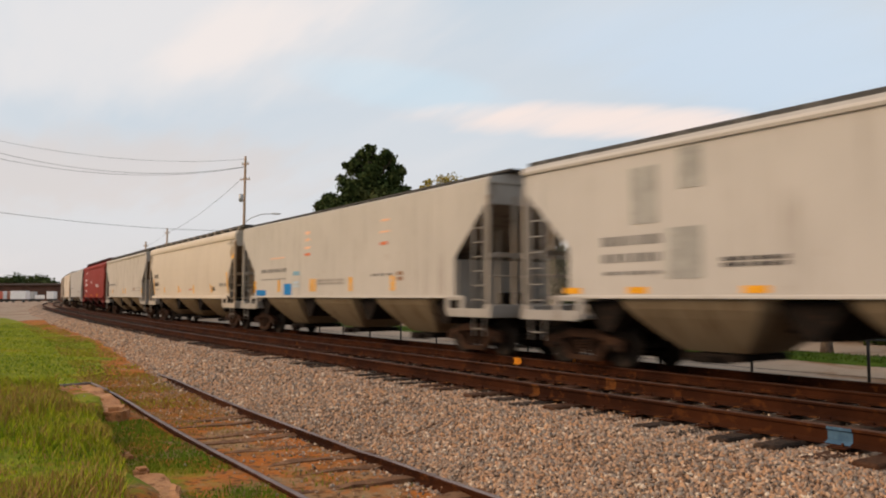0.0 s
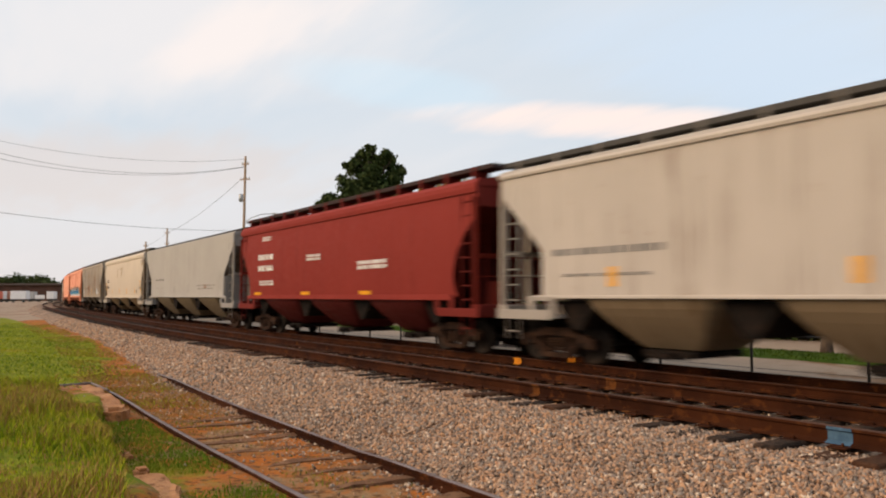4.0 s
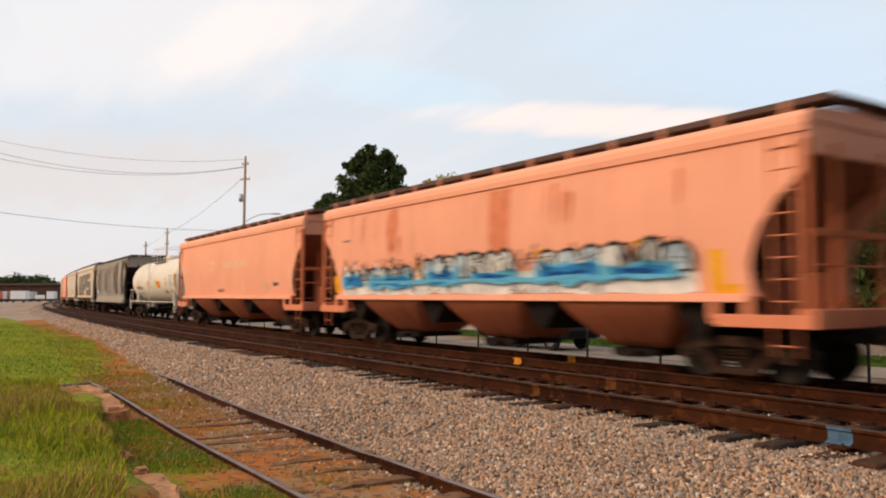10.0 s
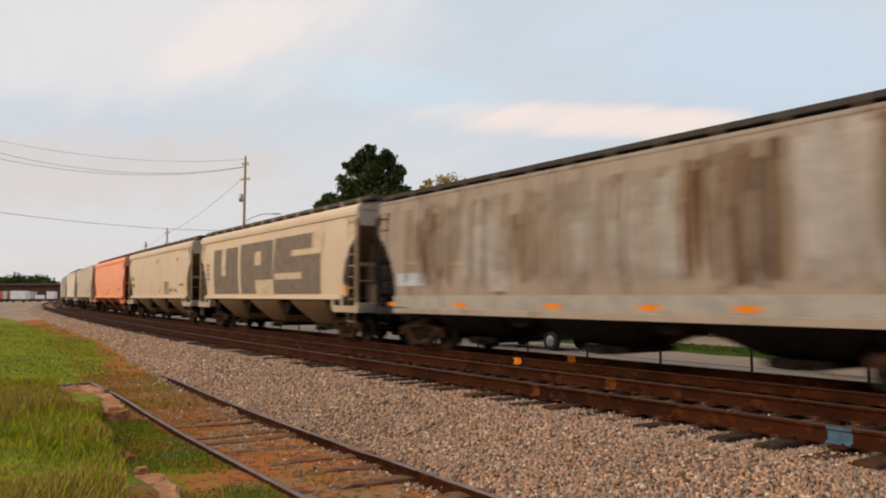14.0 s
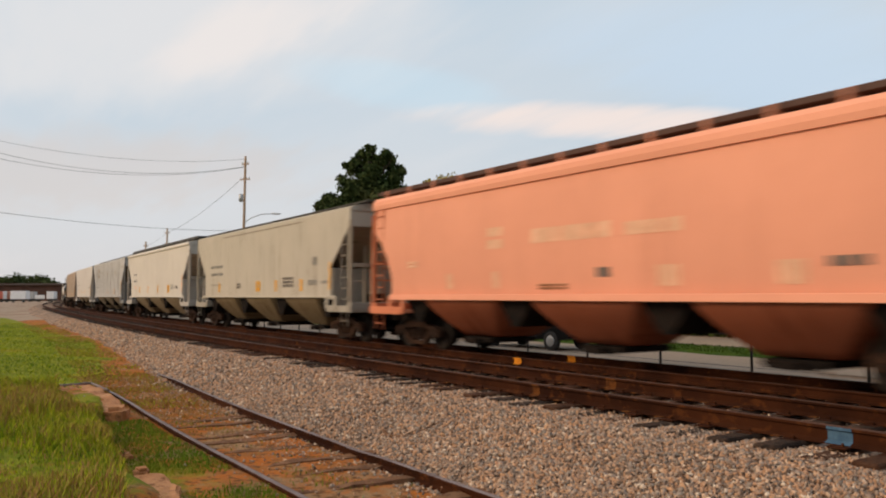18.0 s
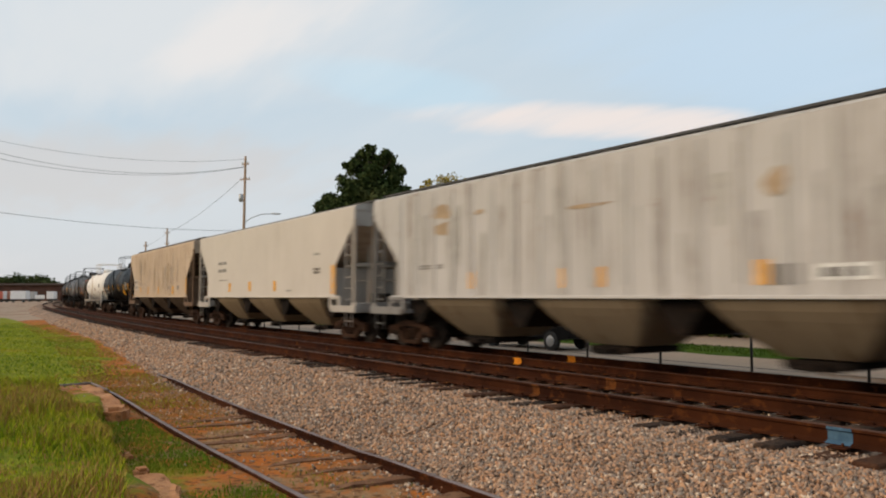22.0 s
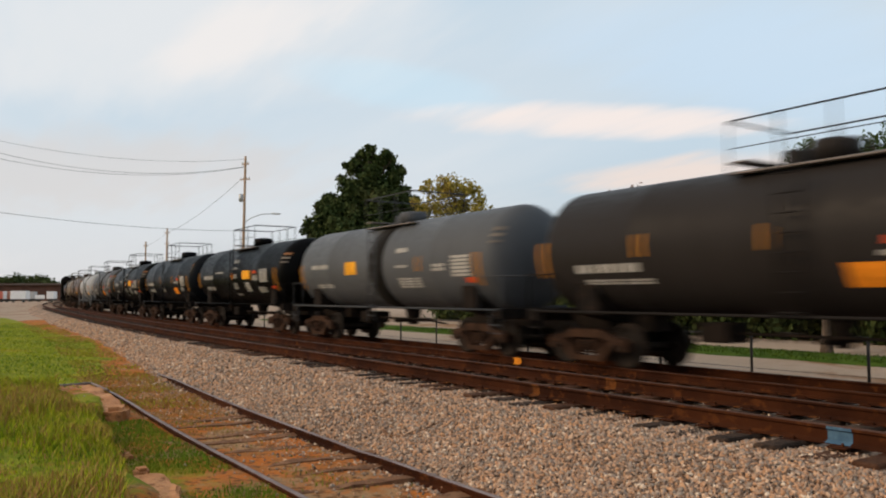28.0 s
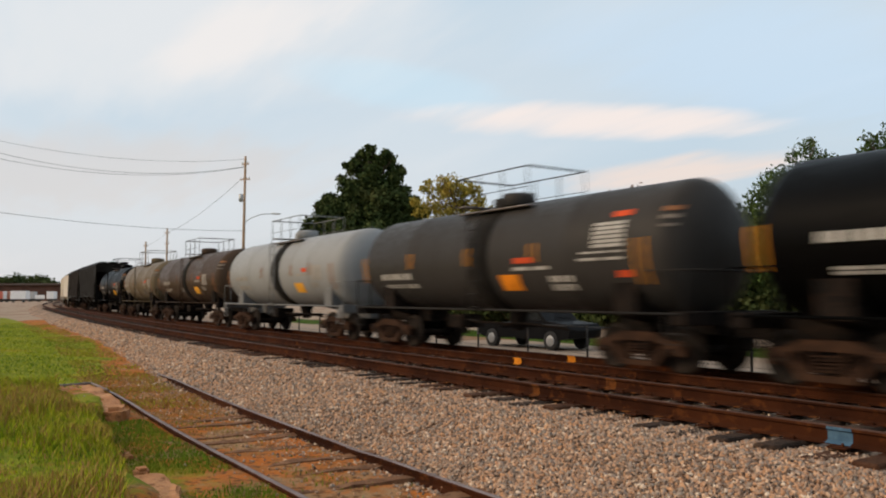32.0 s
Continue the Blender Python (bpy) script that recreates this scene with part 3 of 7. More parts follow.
SLABS = [[(-17.2, 2.42), (-17.25, 3.02), (-15.86, 3.06), (-14.47, 3.0), (-13.31, 2.84), (-12.75, 2.6), (-13.35, 2.5), (-14.81, 2.42), (-16.05, 2.3)],
         [(-8.5, 1.82), (-8.46, 2.06), (-8.3, 2.16), (-7.75, 2.18), (-7.3, 2.06), (-6.8, 1.95), (-6.9, 1.55), (-7.6, 1.66)]]


def on_slab(x, y):
    """Whether points lie within one of the slabs' outlines (arrays)."""
    inside = np.zeros(len(x), bool)
    for o in SLABS:
        hit = np.zeros(len(x), bool)
        for (ax, ay), (bx, by) in zip(o, o[1:] + o[:1]):
            with np.errstate(divide="ignore", invalid="ignore"):
                cross = ((ay > y) != (by > y)) & (x < (bx - ax) * (y - ay) / (by - ay + 1e-12) + ax)
            hit ^= cross
        inside |= hit
    return inside


def blades(name, places, heights, mt, seed, width=0.012):
    """Bent grass blades of two segments, each its own island."""
    rs = np.random.RandomState(seed)
    n = len(places)
    p, h = np.asarray(places), np.asarray(heights)
    a = rs.uniform(0, 6.283, n)
    lean = rs.uniform(0.1, 0.75, n) * h
    w = width * rs.uniform(0.6, 1.4, n)
    side = np.stack([-np.sin(a), np.cos(a), np.zeros(n)], -1) * w[:, None]
    fwd = np.stack([np.cos(a), np.sin(a), np.zeros(n)], -1)
    upv = np.array([0, 0, 1.0])
    mid = p + fwd * (lean * 0.3)[:, None] + upv * (h * 0.6)[:, None]
    tip = p + fwd * lean[:, None] + upv * h[:, None]
    v = np.stack([p - side, p + side, mid + side * 0.7, mid - side * 0.7, tip + side * 0.1, tip - side * 0.1], 1)
    f = np.array([(0, 1, 2, 3), (3, 2, 4, 5)])
    return raw_mesh(name, v.reshape(-1, 3), (f[None] + 6 * np.arange(n)[:, None, None]).reshape(-1, 4), mt)


def build_grass():
    rs = np.random.RandomState(31)
    xs, ys = rs.uniform(-17.2, -5.2, 190000), rs.uniform(-0.4, 3.05, 190000)
    z, d, s, bank = terrain(xs, ys)
    keep = (bank > 0.3) & ~on_slab(xs, ys) & (rs.rand(190000) < np.clip(0.55 + 1.6 * lumps(xs, ys, 2.4, 40), 0.16, 1))
    xs, ys, z = xs[keep], ys[keep], z[keep]
    hh = rs.uniform(0.03, 0.16, len(xs)) * np.clip(1 + 1.3 * lumps(xs, ys, 2.1, 41), 0.35, 2)
    shade = np.zeros(len(xs), bool)
    for k in (1.03, 1.06, 1.09, 1.12, 1.15):
        shade |= on_slab(xs * k, ys * k)
    hh = np.where(shade, hh * 0.3, hh)
    dry = (rs.rand(len(xs)) < 0.14 + 0.34 * (lumps(xs, ys, 1.9, 42) > 0.05))
    pts = np.stack([xs, ys, z - 0.01], -1)
    dark = ~dry & (rs.rand(len(xs)) < 0.22 + 0.2 * (lumps(xs, ys, 2.6, 46) > 0.1))
    tagged(new("dark_grass", blades("dark_grass", pts[dark], hh[dark] * 0.9, LUSH, 9, 0.0055)), "darker green blades among the bank grass", "grass", kind="stuff")
    tagged(new("bank_grass", blades("bank_grass", pts[~dry & ~dark], hh[~dry & ~dark], BLADE, 5, 0.0055)), "rough uncut green grass on the bank", "grass", kind="stuff")
    tagged(new("dry_grass", blades("dry_grass", pts[dry], hh[dry] * 1.1, STRAW, 6, 0.005)), "dry straw-coloured stalks among the bank grass", "grass", kind="stuff")
    # short lawn and weeds round the siding
    n = 70000
    xs, ys = rs.uniform(-66, -16.5, n), rs.uniform(-3, 7, n)
    z, d, s, bank = terrain(xs, ys)
    edge = np.interp(s, [-85, -58, -44, -35, -24, -20, -17.4], [8.5, 7.8, 7.6, 7.3, 8.8, 9.4, 10.2])
    keep = (d > edge + rs.uniform(-0.5, 0.5, n)) & (rs.rand(n) < np.clip(1.4 + s / 60, 0.25, 1))
    pts = np.stack([xs, ys, z - 0.01], -1)[keep]
    deep = rs.rand(len(pts)) < 0.25 + 0.45 * (lumps(pts[:, 0], pts[:, 1], 0.7, 48) > 0.05)
    hh = rs.uniform(0.02, 0.055, len(pts))
    tagged(new("lawn_grass", blades("lawn_grass", pts[~deep], hh[~deep], BLADE, 7, 0.016)), "short green lawn beside the line", "grass", kind="stuff")
    tagged(new("deep_lawn_grass", blades("deep_lawn_grass", pts[deep], hh[deep], LUSH, 10, 0.016)), "darker patches of the short lawn", "grass", kind="stuff")
    # fine low weeds between the bank's foot and the siding's near rail, and strays beyond it
    n = 120000
    s, d = rs.uniform(-17, -4, n), rs.uniform(8.6, 11.5, n)
    pos = np.array([on_line(a, b)[:2] for a, b in zip(s, d)])
    z, dd, _, bank = terrain(pos[:, 0], pos[:, 1])
    cover = lumps(pos[:, 0], pos[:, 1], 1.4, 33)
    lush = (d > 10.22) & (cover > -0.16)
    keep = (bank < 0.35) & (rs.rand(n) < np.where(lush, np.clip(0.35 + 2.2 * (cover + 0.16), 0, 0.95), 0.008 + 0.10 * (lumps(pos[:, 0], pos[:, 1], 3.1, 21) > 0.36)))
    pts = np.stack([pos[:, 0], pos[:, 1], z - 0.01], -1)[keep]
    tagged(new("siding_weeds", blades("siding_weeds", pts, rs.uniform(0.015, 0.06, len(pts)), LUSH, 8, 0.005)), "low green weeds growing along the siding rail", "grass", kind="stuff")
    # dry litter blown between the siding's rails
    n = 26000
    s, d = -9.5 - 11 * rs.rand(n) ** 0.8, rs.uniform(8.3, 10.15, n)
    pos = np.array([on_line(a, b)[:2] for a, b in zip(s, d)])
    z = terrain(pos[:, 0], pos[:, 1])[0]
    keep = lumps(pos[:, 0], pos[:, 1], 2.1, 52) + 0.35 * rs.normal(size=n) + np.interp(s, [-20, -14, -9.5], [0.35, 0.25, -0.3]) > 0.1
    pts = np.stack([pos[:, 0], pos[:, 1], z + 0.004], -1)[keep]
    tagged(new("straw_litter", blades("straw_litter", pts, rs.uniform(0.006, 0.03, len(pts)), STRAW, 53, 0.006)), "dry straw litter over the clay of the siding", "grass", kind="stuff")


build_grass()


def build_slabs():
    """Broken pieces of a low old platform's clay-stained edging, level with the bank's turf."""
    rs = random.Random(8)
    for k, outline in enumerate(SLABS):
        bm = bmesh.new()
        cx, cy = sum(p[0] for p in outline) / len(outline), sum(p[1] for p in outline) / len(outline)
        face = bm.faces.new([bm.verts.new((x - cx, y - cy, 0)) for x, y in outline])
        top = bmesh.ops.extrude_face_region(bm, geom=[face])
        for w in top["geom"]:
            if isinstance(w, bmesh.types.BMVert):
                w.co.z += 0.26
        bmesh.ops.recalc_face_normals(bm, faces=bm.faces[:])
        bmesh.ops.bevel(bm, geom=bm.edges[:], offset=0.025, segments=2, affect="EDGES")
        bmesh.ops.triangulate(bm, faces=bm.faces[:])
        for _ in range(3):
            bmesh.ops.subdivide_edges(bm, edges=[e for e in bm.edges if e.calc_length() > 0.09], cuts=1, use_grid_fill=False)
            bmesh.ops.triangulate(bm, faces=bm.faces[:])
        for w in bm.verts:
            p = w.co.copy()
            q = Vector((p.x * 5 + k * 7, p.y * 5, p.z * 5))
            w.co += Vector((noise.noise(q), noise.noise(q + Vector((9, 0, 0))), 0)) * 0.05 + Vector((0, 0, 0.05 * noise.noise(q * 0.5) + 0.03 * noise.noise(q * 2)))
        me = bpy.data.meshes.new("broken_slab")
        bm.to_mesh(me)
        bm.free()
        me.materials.append(SANDSTONE)
        ob = new("broken_slab", me)
        ob.matrix_basis = pose(cx, cy, -0.56 if k == 0 else -0.60)
        tagged(ob, "broken clay-stained slab at the grassy platform's edge", "slab", "slabs along the bank")
    for cx, cy, r in ((-12.75, 2.62, 0.20), (-13.2, 2.78, 0.13), (-9.7, 2.12, 0.07), (-8.7, 2.05, 0.09)):
        bm = bmesh.new()
        bmesh.ops.create_cube(bm, size=2)
        bmesh.ops.bevel(bm, geom=bm.edges[:], offset=0.4, segments=2, affect="EDGES")
        bmesh.ops.subdivide_edges(bm, edges=bm.edges[:], cuts=2, use_grid_fill=True)
        off = Vector((rs.uniform(-9, 9), rs.uniform(-9, 9), 0))
        for w in bm.verts:
            p = w.co.copy()
            n = 1 + 0.25 * noise.noise(p + off) + 0.15 * noise.noise(p * 3 + off)
            w.co = Vector((p.x * n * 1.1, p.y * n * 0.8, p.z * n * 0.75)) * r
        me = bpy.data.meshes.new("clay_clod")
        bm.to_mesh(me)
        bm.free()
        me.materials.append(SANDSTONE)
        ob = new("clay_clod", me)
        ob.matrix_basis = pose(cx, cy, float(terrain(np.array([cx]), np.array([cy]))[0][0]) + 0.35 * r, 0, 0, rs.uniform(-25, 25))
        tagged(ob, "crumbled lump of pale clay at the bank's edge", "rock", "clay lumps along the bank")
    # an old rail that edges the far end of the platform
    so = Solid()
    for p, q in (((-16.3, 0.3, -0.26), (-17.25, 3.06, -0.29)), ((-17.25, 3.06, -0.29), (-15.9, 3.12, -0.31))):
        so.rod(p, q, 0.026, 6)
    tagged(new("edging_rail", so.mesh("edging_rail", SIDINGTOP)), "dull grey steel rail edging the grassy platform", "rail")


build_slabs()


def build_strap():
    """A bent length of rusty steel strapping that lies half sunk on the ballast's slope."""
    pts = [(-9.30, 5.27), (-9.02, 5.20), (-8.80, 5.25), (-8.68, 5.44), (-8.62, 5.73)]
    so, rings = Solid(), []
    for k in range(17):
        f = k / 16 * (len(pts) - 1)
        i = min(int(f), len(pts) - 2)
        x, y = [pts[i][c] + (pts[i + 1][c] - pts[i][c]) * (f - i) for c in (0, 1)]
        z = float(bed_height(x, TRAIN_Y - y)) + 0.02 + 0.012 * math.sin(k * 1.3)
        rings.append([(x, y - 0.022, z), (x, y + 0.022, z + 0.006), (x, y + 0.022, z + 0.012), (x, y - 0.022, z + 0.006)])
    so.loft(rings)
    tagged(new("steel_strap", so.mesh("steel_strap", OLDTIE)), "bent rusty steel strap lying on the ballast", "scrap")


build_strap()


def build_dry_strip():
    """Thin dry grass over the bare strip between lawn and ballast."""
    rs = np.random.RandomState(55)
    n = 26000
    s = -14 - 46 * rs.rand(n) ** 1.4
    lo = np.interp(s, [-120, -50, -37, -23, -15], [6.3, 6.75, 6.95, 7.9, 8.6])
    d = lo + 0.1 + rs.rand(n) * np.interp(s, [-60, -30, -20, -14], [1.6, 1.7, 1.7, 1.3])
    pos = np.array([on_line(a, b)[:2] for a, b in zip(s, d)])
    z, _, _, bank = terrain(pos[:, 0], pos[:, 1])
    keep = (bank < 0.2) & (lumps(pos[:, 0], pos[:, 1], 1.7, 61) + 0.5 * rs.normal(size=n) * 0.5 > 0.08)
    pts = np.stack([pos[:, 0], pos[:, 1], z - 0.01], -1)[keep]
    green = rs.rand(len(pts)) < 0.3
    hh = rs.uniform(0.02, 0.07, len(pts))
    tagged(new("strip_straw", blades("strip_straw", pts[~green], hh[~green], STRAW, 56, 0.012)), "thin dry grass on the bare strip beside the ballast", "grass", kind="stuff")
    tagged(new("strip_grass", blades("strip_grass", pts[green], hh[green], BLADE, 57, 0.012)), "thin green grass on the bare strip beside the ballast", "grass", kind="stuff")


build_dry_strip()


def build_verge():
    """A strip of turf between the gravel road and the lot behind it, tree shade put into its colour."""
    xs = np.concatenate([np.arange(-70, -30, 2.0), np.arange(-30, 8, 0.5)])
    vs = []
    for x in xs:
        off = max(0.0, -x - 4) ** 2 / 2200
        for k, w in enumerate((0.0, 0.35, 2.0, 3.7, 4.05)):
            y = 24.6 + off + w + 0.18 * math.sin(x * 1.1 + k) + 0.1 * math.sin(x * 3.1 + 2 * k)
            z = float(terrain(np.array([x]), np.array([y]))[0][0])
            vs.append((x, y, z + (0.07 if 0 < k < 4 else -0.03)))
    idx = np.arange(len(vs)).reshape(len(xs), 5)
    faces = np.stack([idx[:-1, :-1], idx[1:, :-1], idx[1:, 1:], idx[:-1, 1:]], -1).reshape(-1, 4)
    tagged(new("grass_verge", raw_mesh("grass_verge", vs, faces, SHADED_TURF, True)), "strip of turf along the road, tree shade in its dark green", "grass", kind="structure")
    rs = np.random.RandomState(71)
    n = 9000
    x = rs.uniform(-45, 0, n)
    y = 24.8 + np.maximum(0, -x - 4) ** 2 / 2200 + rs.uniform(0, 3.7, n)
    z = terrain(x, y)[0] + 0.06
    tagged(new("verge_grass", blades("verge_grass", np.stack([x, y, z], -1), rs.uniform(0.03, 0.08, n), SHADED_TURF, 72, 0.02)), "short grass blades on the verge", "grass", kind="stuff")


build_verge()


# ---- tracks ----
def rail_mesh(name, points, h, head=0.072, foot=0.14, top=RAILTOP):
    """A flat-bottomed rail swept along points (x, y, z of its head, heading)."""
    w, f, t = head / 2, foot / 2, h
    sec = [(-f, -t), (-f, -t + 0.012), (-0.010, -t + 0.038), (-0.009, -0.048), (-w, -0.036), (-w, -0.008), (-w + 0.012, 0),
           (w - 0.012, 0), (w, -0.008), (w, -0.036), (0.009, -0.048), (0.010, -t + 0.038), (f, -t + 0.012), (f, -t)]
    so = Solid()
    rings = []
    for x, y, z, a in points:
        c, s = math.cos(a), math.sin(a)
        rings.append([(x - s * o, y + c * o, z + dz) for o, dz in sec])
    so.loft(rings)
    n = len(sec)
    for i, fc in enumerate(so.f):
        if len(fc) == 4 and i % n in (6, 5, 7) and i < n * (len(rings) - 1):
            so.s[i] = 1
    return so.mesh(name, RAILRUST, top)


def stations(a, b):
    out, s = [], a
    while s < b:
        out.append(s)
        s += 12 if s < -160 else 4 if s < -40 else 1.5 if s < -2 else 10
    return out + [b]


TIE_MESH, TIE_BROWN = [], []
for k in range(4):
    so = Solid()
    so.box(-0.12, 0.12, -1.36, 1.36, -0.175, 0, 0.012 + 0.004 * k)
    for i, p in enumerate(so.v):
        so.v[i] = (p[0] + 0.012 * math.sin(k * 5 + p[1] * 3), p[1] * (1 + 0.012 * math.sin(k * 7)), p[2] + 0.006 * math.sin(k + p[0] * 60))
    TIE_MESH.append(so.mesh("railroad_tie", TIE))
    if k < 2:
        TIE_BROWN.append(so.mesh("railroad_tie", TIEBROWN))
PLATE_MESH = Solid().box(-0.095, 0.095, -0.18, 0.18, 0, 0.016, 0.004).box(-0.03, -0.008, 0.085, 0.11, 0.016, 0.05, 0.004).box(0.01, 0.032, -0.11, -0.085, 0.016, 0.05, 0.004).mesh("tie_plate", RAILRUST)
ANCHOR_MESH = Solid().box(-0.05, 0.05, -0.07, 0.03, 0, 0.012, 0.004).mesh("rail_anchor", YELLOWRUST)


def build_track(name, label, gap, z, s0, s1, h, near, ties=True, ends=0.0):
    """Two rails with their ties: those near the camera are pieces, the rest one mesh."""
    tr = thing(name, (0, 0, 0), label, "railway track", "railway tracks", "structure")
    for side in (0.753, -0.753):
        pts = []
        for s in stations(s0, s1):
            x, y, a = on_line(s, gap(s) + side)
            pts.append((x, y, z, a))
        part("rail", rail_mesh("rail", pts, h), tr)
    rs = random.Random(len(name))
    far = Solid()
    s, step = s1, 0.52
    while s > s0 and ties:
        x, y, a = on_line(s, gap(s))
        zt = z - h - 0.014
        if near[0] < s < near[1]:
            m = pose(x, y + rs.uniform(-0.10, 0.06), zt + rs.choice((0.008, 0.0, -0.010, -0.030)), 0, 0, math.degrees(a) + rs.uniform(-1.2, 1.2))
            part("railroad_tie", rs.choice(TIE_MESH + TIE_BROWN), tr, m)
            for side in (0.753, -0.753):
                px, py, _ = on_line(s, gap(s) + side)
                part("tie_plate", PLATE_MESH, tr, pose(px, py, zt + 0.001, 0, 0, math.degrees(a)))
        elif s > -110:
            ca, sa = math.cos(a), math.sin(a)
            k = len(far.v)
            far.box(-0.115, 0.115, -1.3, 1.3, zt - 0.15, zt)
            for i in range(k, len(far.v)):
                px, py, pz = far.v[i]
                far.v[i] = (x + px * ca - py * sa, y + px * sa + py * ca, pz)
        s -= step + rs.uniform(-0.035, 0.035)
    if ties:
        tagged(part("distant_ties", far.mesh("distant_ties", TIE), tr), kind="stuff")
    return tr


main_track = build_track("track_main", "rusty brown running rails on dark creosoted ties in ballast", main_gap, MAIN_Z, -420, 60, 0.18, (-40, 1.0))
train_track = build_track("track_train", "rusty running rails under the passing train", lambda s: 0.0, TRAIN_Z, -760, 90, 0.18, (-30, 1.0))


def build_siding():
    tr = thing("track_siding", (0, 0, 0), "old rusty siding half sunk in orange clay and weeds", "railway track", "railway tracks", "structure")
    for side, last in ((0.735, -17.6), (-0.735, -20.5)):
        pts = []
        for i in range(90):
            s = last + (30.0 - last) * (i / 89)
            x, y, _ = on_line(s, siding_gap(s) + side)
            x2, y2, _ = on_line(s + 0.1, siding_gap(s + 0.1) + side)
            dip = -0.10 * max(0.0, (last + 3.5 - s) / 3.5) ** 1.5
            dent = -0.018 * math.exp(-((s + 8.7) / 0.25) ** 2) if side < 0 else 0.0
            pts.append((x, y, SIDING_Z + dip + dent, math.atan2(y2 - y, x2 - x)))
        part("rail", rail_mesh("rail", pts, 0.13, 0.062, 0.12, SIDINGTOP), tr)
    rs = random.Random(77)
    s = 12.0
    while s > -17.5:
        x, y, a = on_line(s, siding_gap(s))
        so = Solid()
        w, e = rs.uniform(0.085, 0.125), rs.uniform(1.05, 1.3)
        ring = []
        for j in range(9):
            t = -e + 2 * e * j / 8
            c = 0.03 * math.sin(j * 1.7 + s * 9)
            ring.append([(-w + c + rs.uniform(-0.012, 0.012), t, -0.15), (w + c + rs.uniform(-0.012, 0.012), t, -0.15), (w + c - 0.02, t, rs.uniform(-0.02, 0.012)), (-w + c + 0.02, t, rs.uniform(-0.02, 0.012))])
        so.loft(ring)
        part("weathered_tie", so.mesh("weathered_tie", OLDTIE), tr, pose(x, y, SIDING_Z - 0.068 - rs.choice((0.0, 0.012, 0.02, 0.03)) - (0.045 if s < -12.8 else 0.0), rs.uniform(-0.8, 0.8), 0, rs.uniform(-4, 4)))
        s -= rs.choice((0.50, 0.56, 0.62, 0.70, 1.05)) + rs.uniform(-0.08, 0.1)
    return tr


build_siding()


def painted_rail_marks():
    """Short coats of paint on the webs of the rails."""
    for s, gap, z, mt, wide, track, label in ((-8.75, main_gap(-8.7) + 0.753, MAIN_Z, YELLOWRUST, 0.16, main_track, "faded amber paint mark on the rail web"),
                                              (-8.75, main_gap(-8.7) - 0.753, MAIN_Z, YELLOWRUST, 0.22, main_track, "faded amber paint mark on the rail web"),
                                              (-4.28, main_gap(-4.3) + 0.753, MAIN_Z, BLUEPAINT, 0.25, main_track, "sky-blue paint mark on the rail web"),
                                              (-15.3, 0.753, TRAIN_Z, YELLOW, 0.28, train_track, "yellow paint mark on the rail web"),
                                              (-15.0, -0.753, TRAIN_Z, YELLOW, 0.28, train_track, "yellow paint mark on the rail web")):
        if not wide:
            continue
        x, y, a = on_line(s, gap)
        t = 0.18
        prof = [(-0.072, -t + 0.0125), (-0.0125, -t + 0.0385), (-0.0125, -0.0485), (-0.0385, -0.037), (-0.0385, -0.0085)]
        so = Solid()
        so.loft([[(dx, o - 0.0015, dz) for o, dz in prof] for dx in (-wide / 2, -wide / 6, wide / 6, wide / 2)], closed=False, caps=False)
        part("paint_mark", so.mesh("paint_mark", mt), track, pose(x, y, z, 0, 0, math.degrees(a)), label)
    # amber clips of the rail anchors that show beside some ties
    for s in (-8.72, -8.2, -6.95, -6.43, -5.4, -4.9, -9.8, -10.9, -12.4):
        for side in (0.753, -0.753):
            x, y, a = on_line(s, main_gap(s) + side + 0.07)
            part("rail_anchor", ANCHOR_MESH, main_track, pose(x, y, MAIN_Z - 0.178, 0, 0, 0))


painted_rail_marks()


# ---- beyond the tracks ----
def flat_z(x, y):
    return float(terrain(np.array([float(x)]), np.array([float(y)]))[0][0])


def build_fence():
    fe = thing("fence", (0, 0, 0), "low dark steel post-and-rail fence along the road", "fence")
    post = Solid().lathe([(-0.3, 0.035), (1.1, 0.035), (1.12, 0.02)], "z", 10).mesh("post", POST)
    xs = [-3.55 - 3.02 * i for i in range(-2, 17)]
    tops = []
    for x in xs:
        y = 18.0 + (max(0.0, -x - 4) ** 2) / 2200
        z = flat_z(x, y)
        part("post", post, fe, (x, y, z))
        tops.append((x, y, z + 1.06))
    for p, q in zip(tops, tops[1:]):
        part("top_rail", Solid().rod(p, q, 0.022, 8).mesh("top_rail", POST), fe)
        lo = [(a, b, c - 0.85) for a, b, c in (p, q)]
        part("bottom_wire", Solid().rod(lo[0], lo[1], 0.007, 5).mesh("bottom_wire", POST), fe)


build_fence()


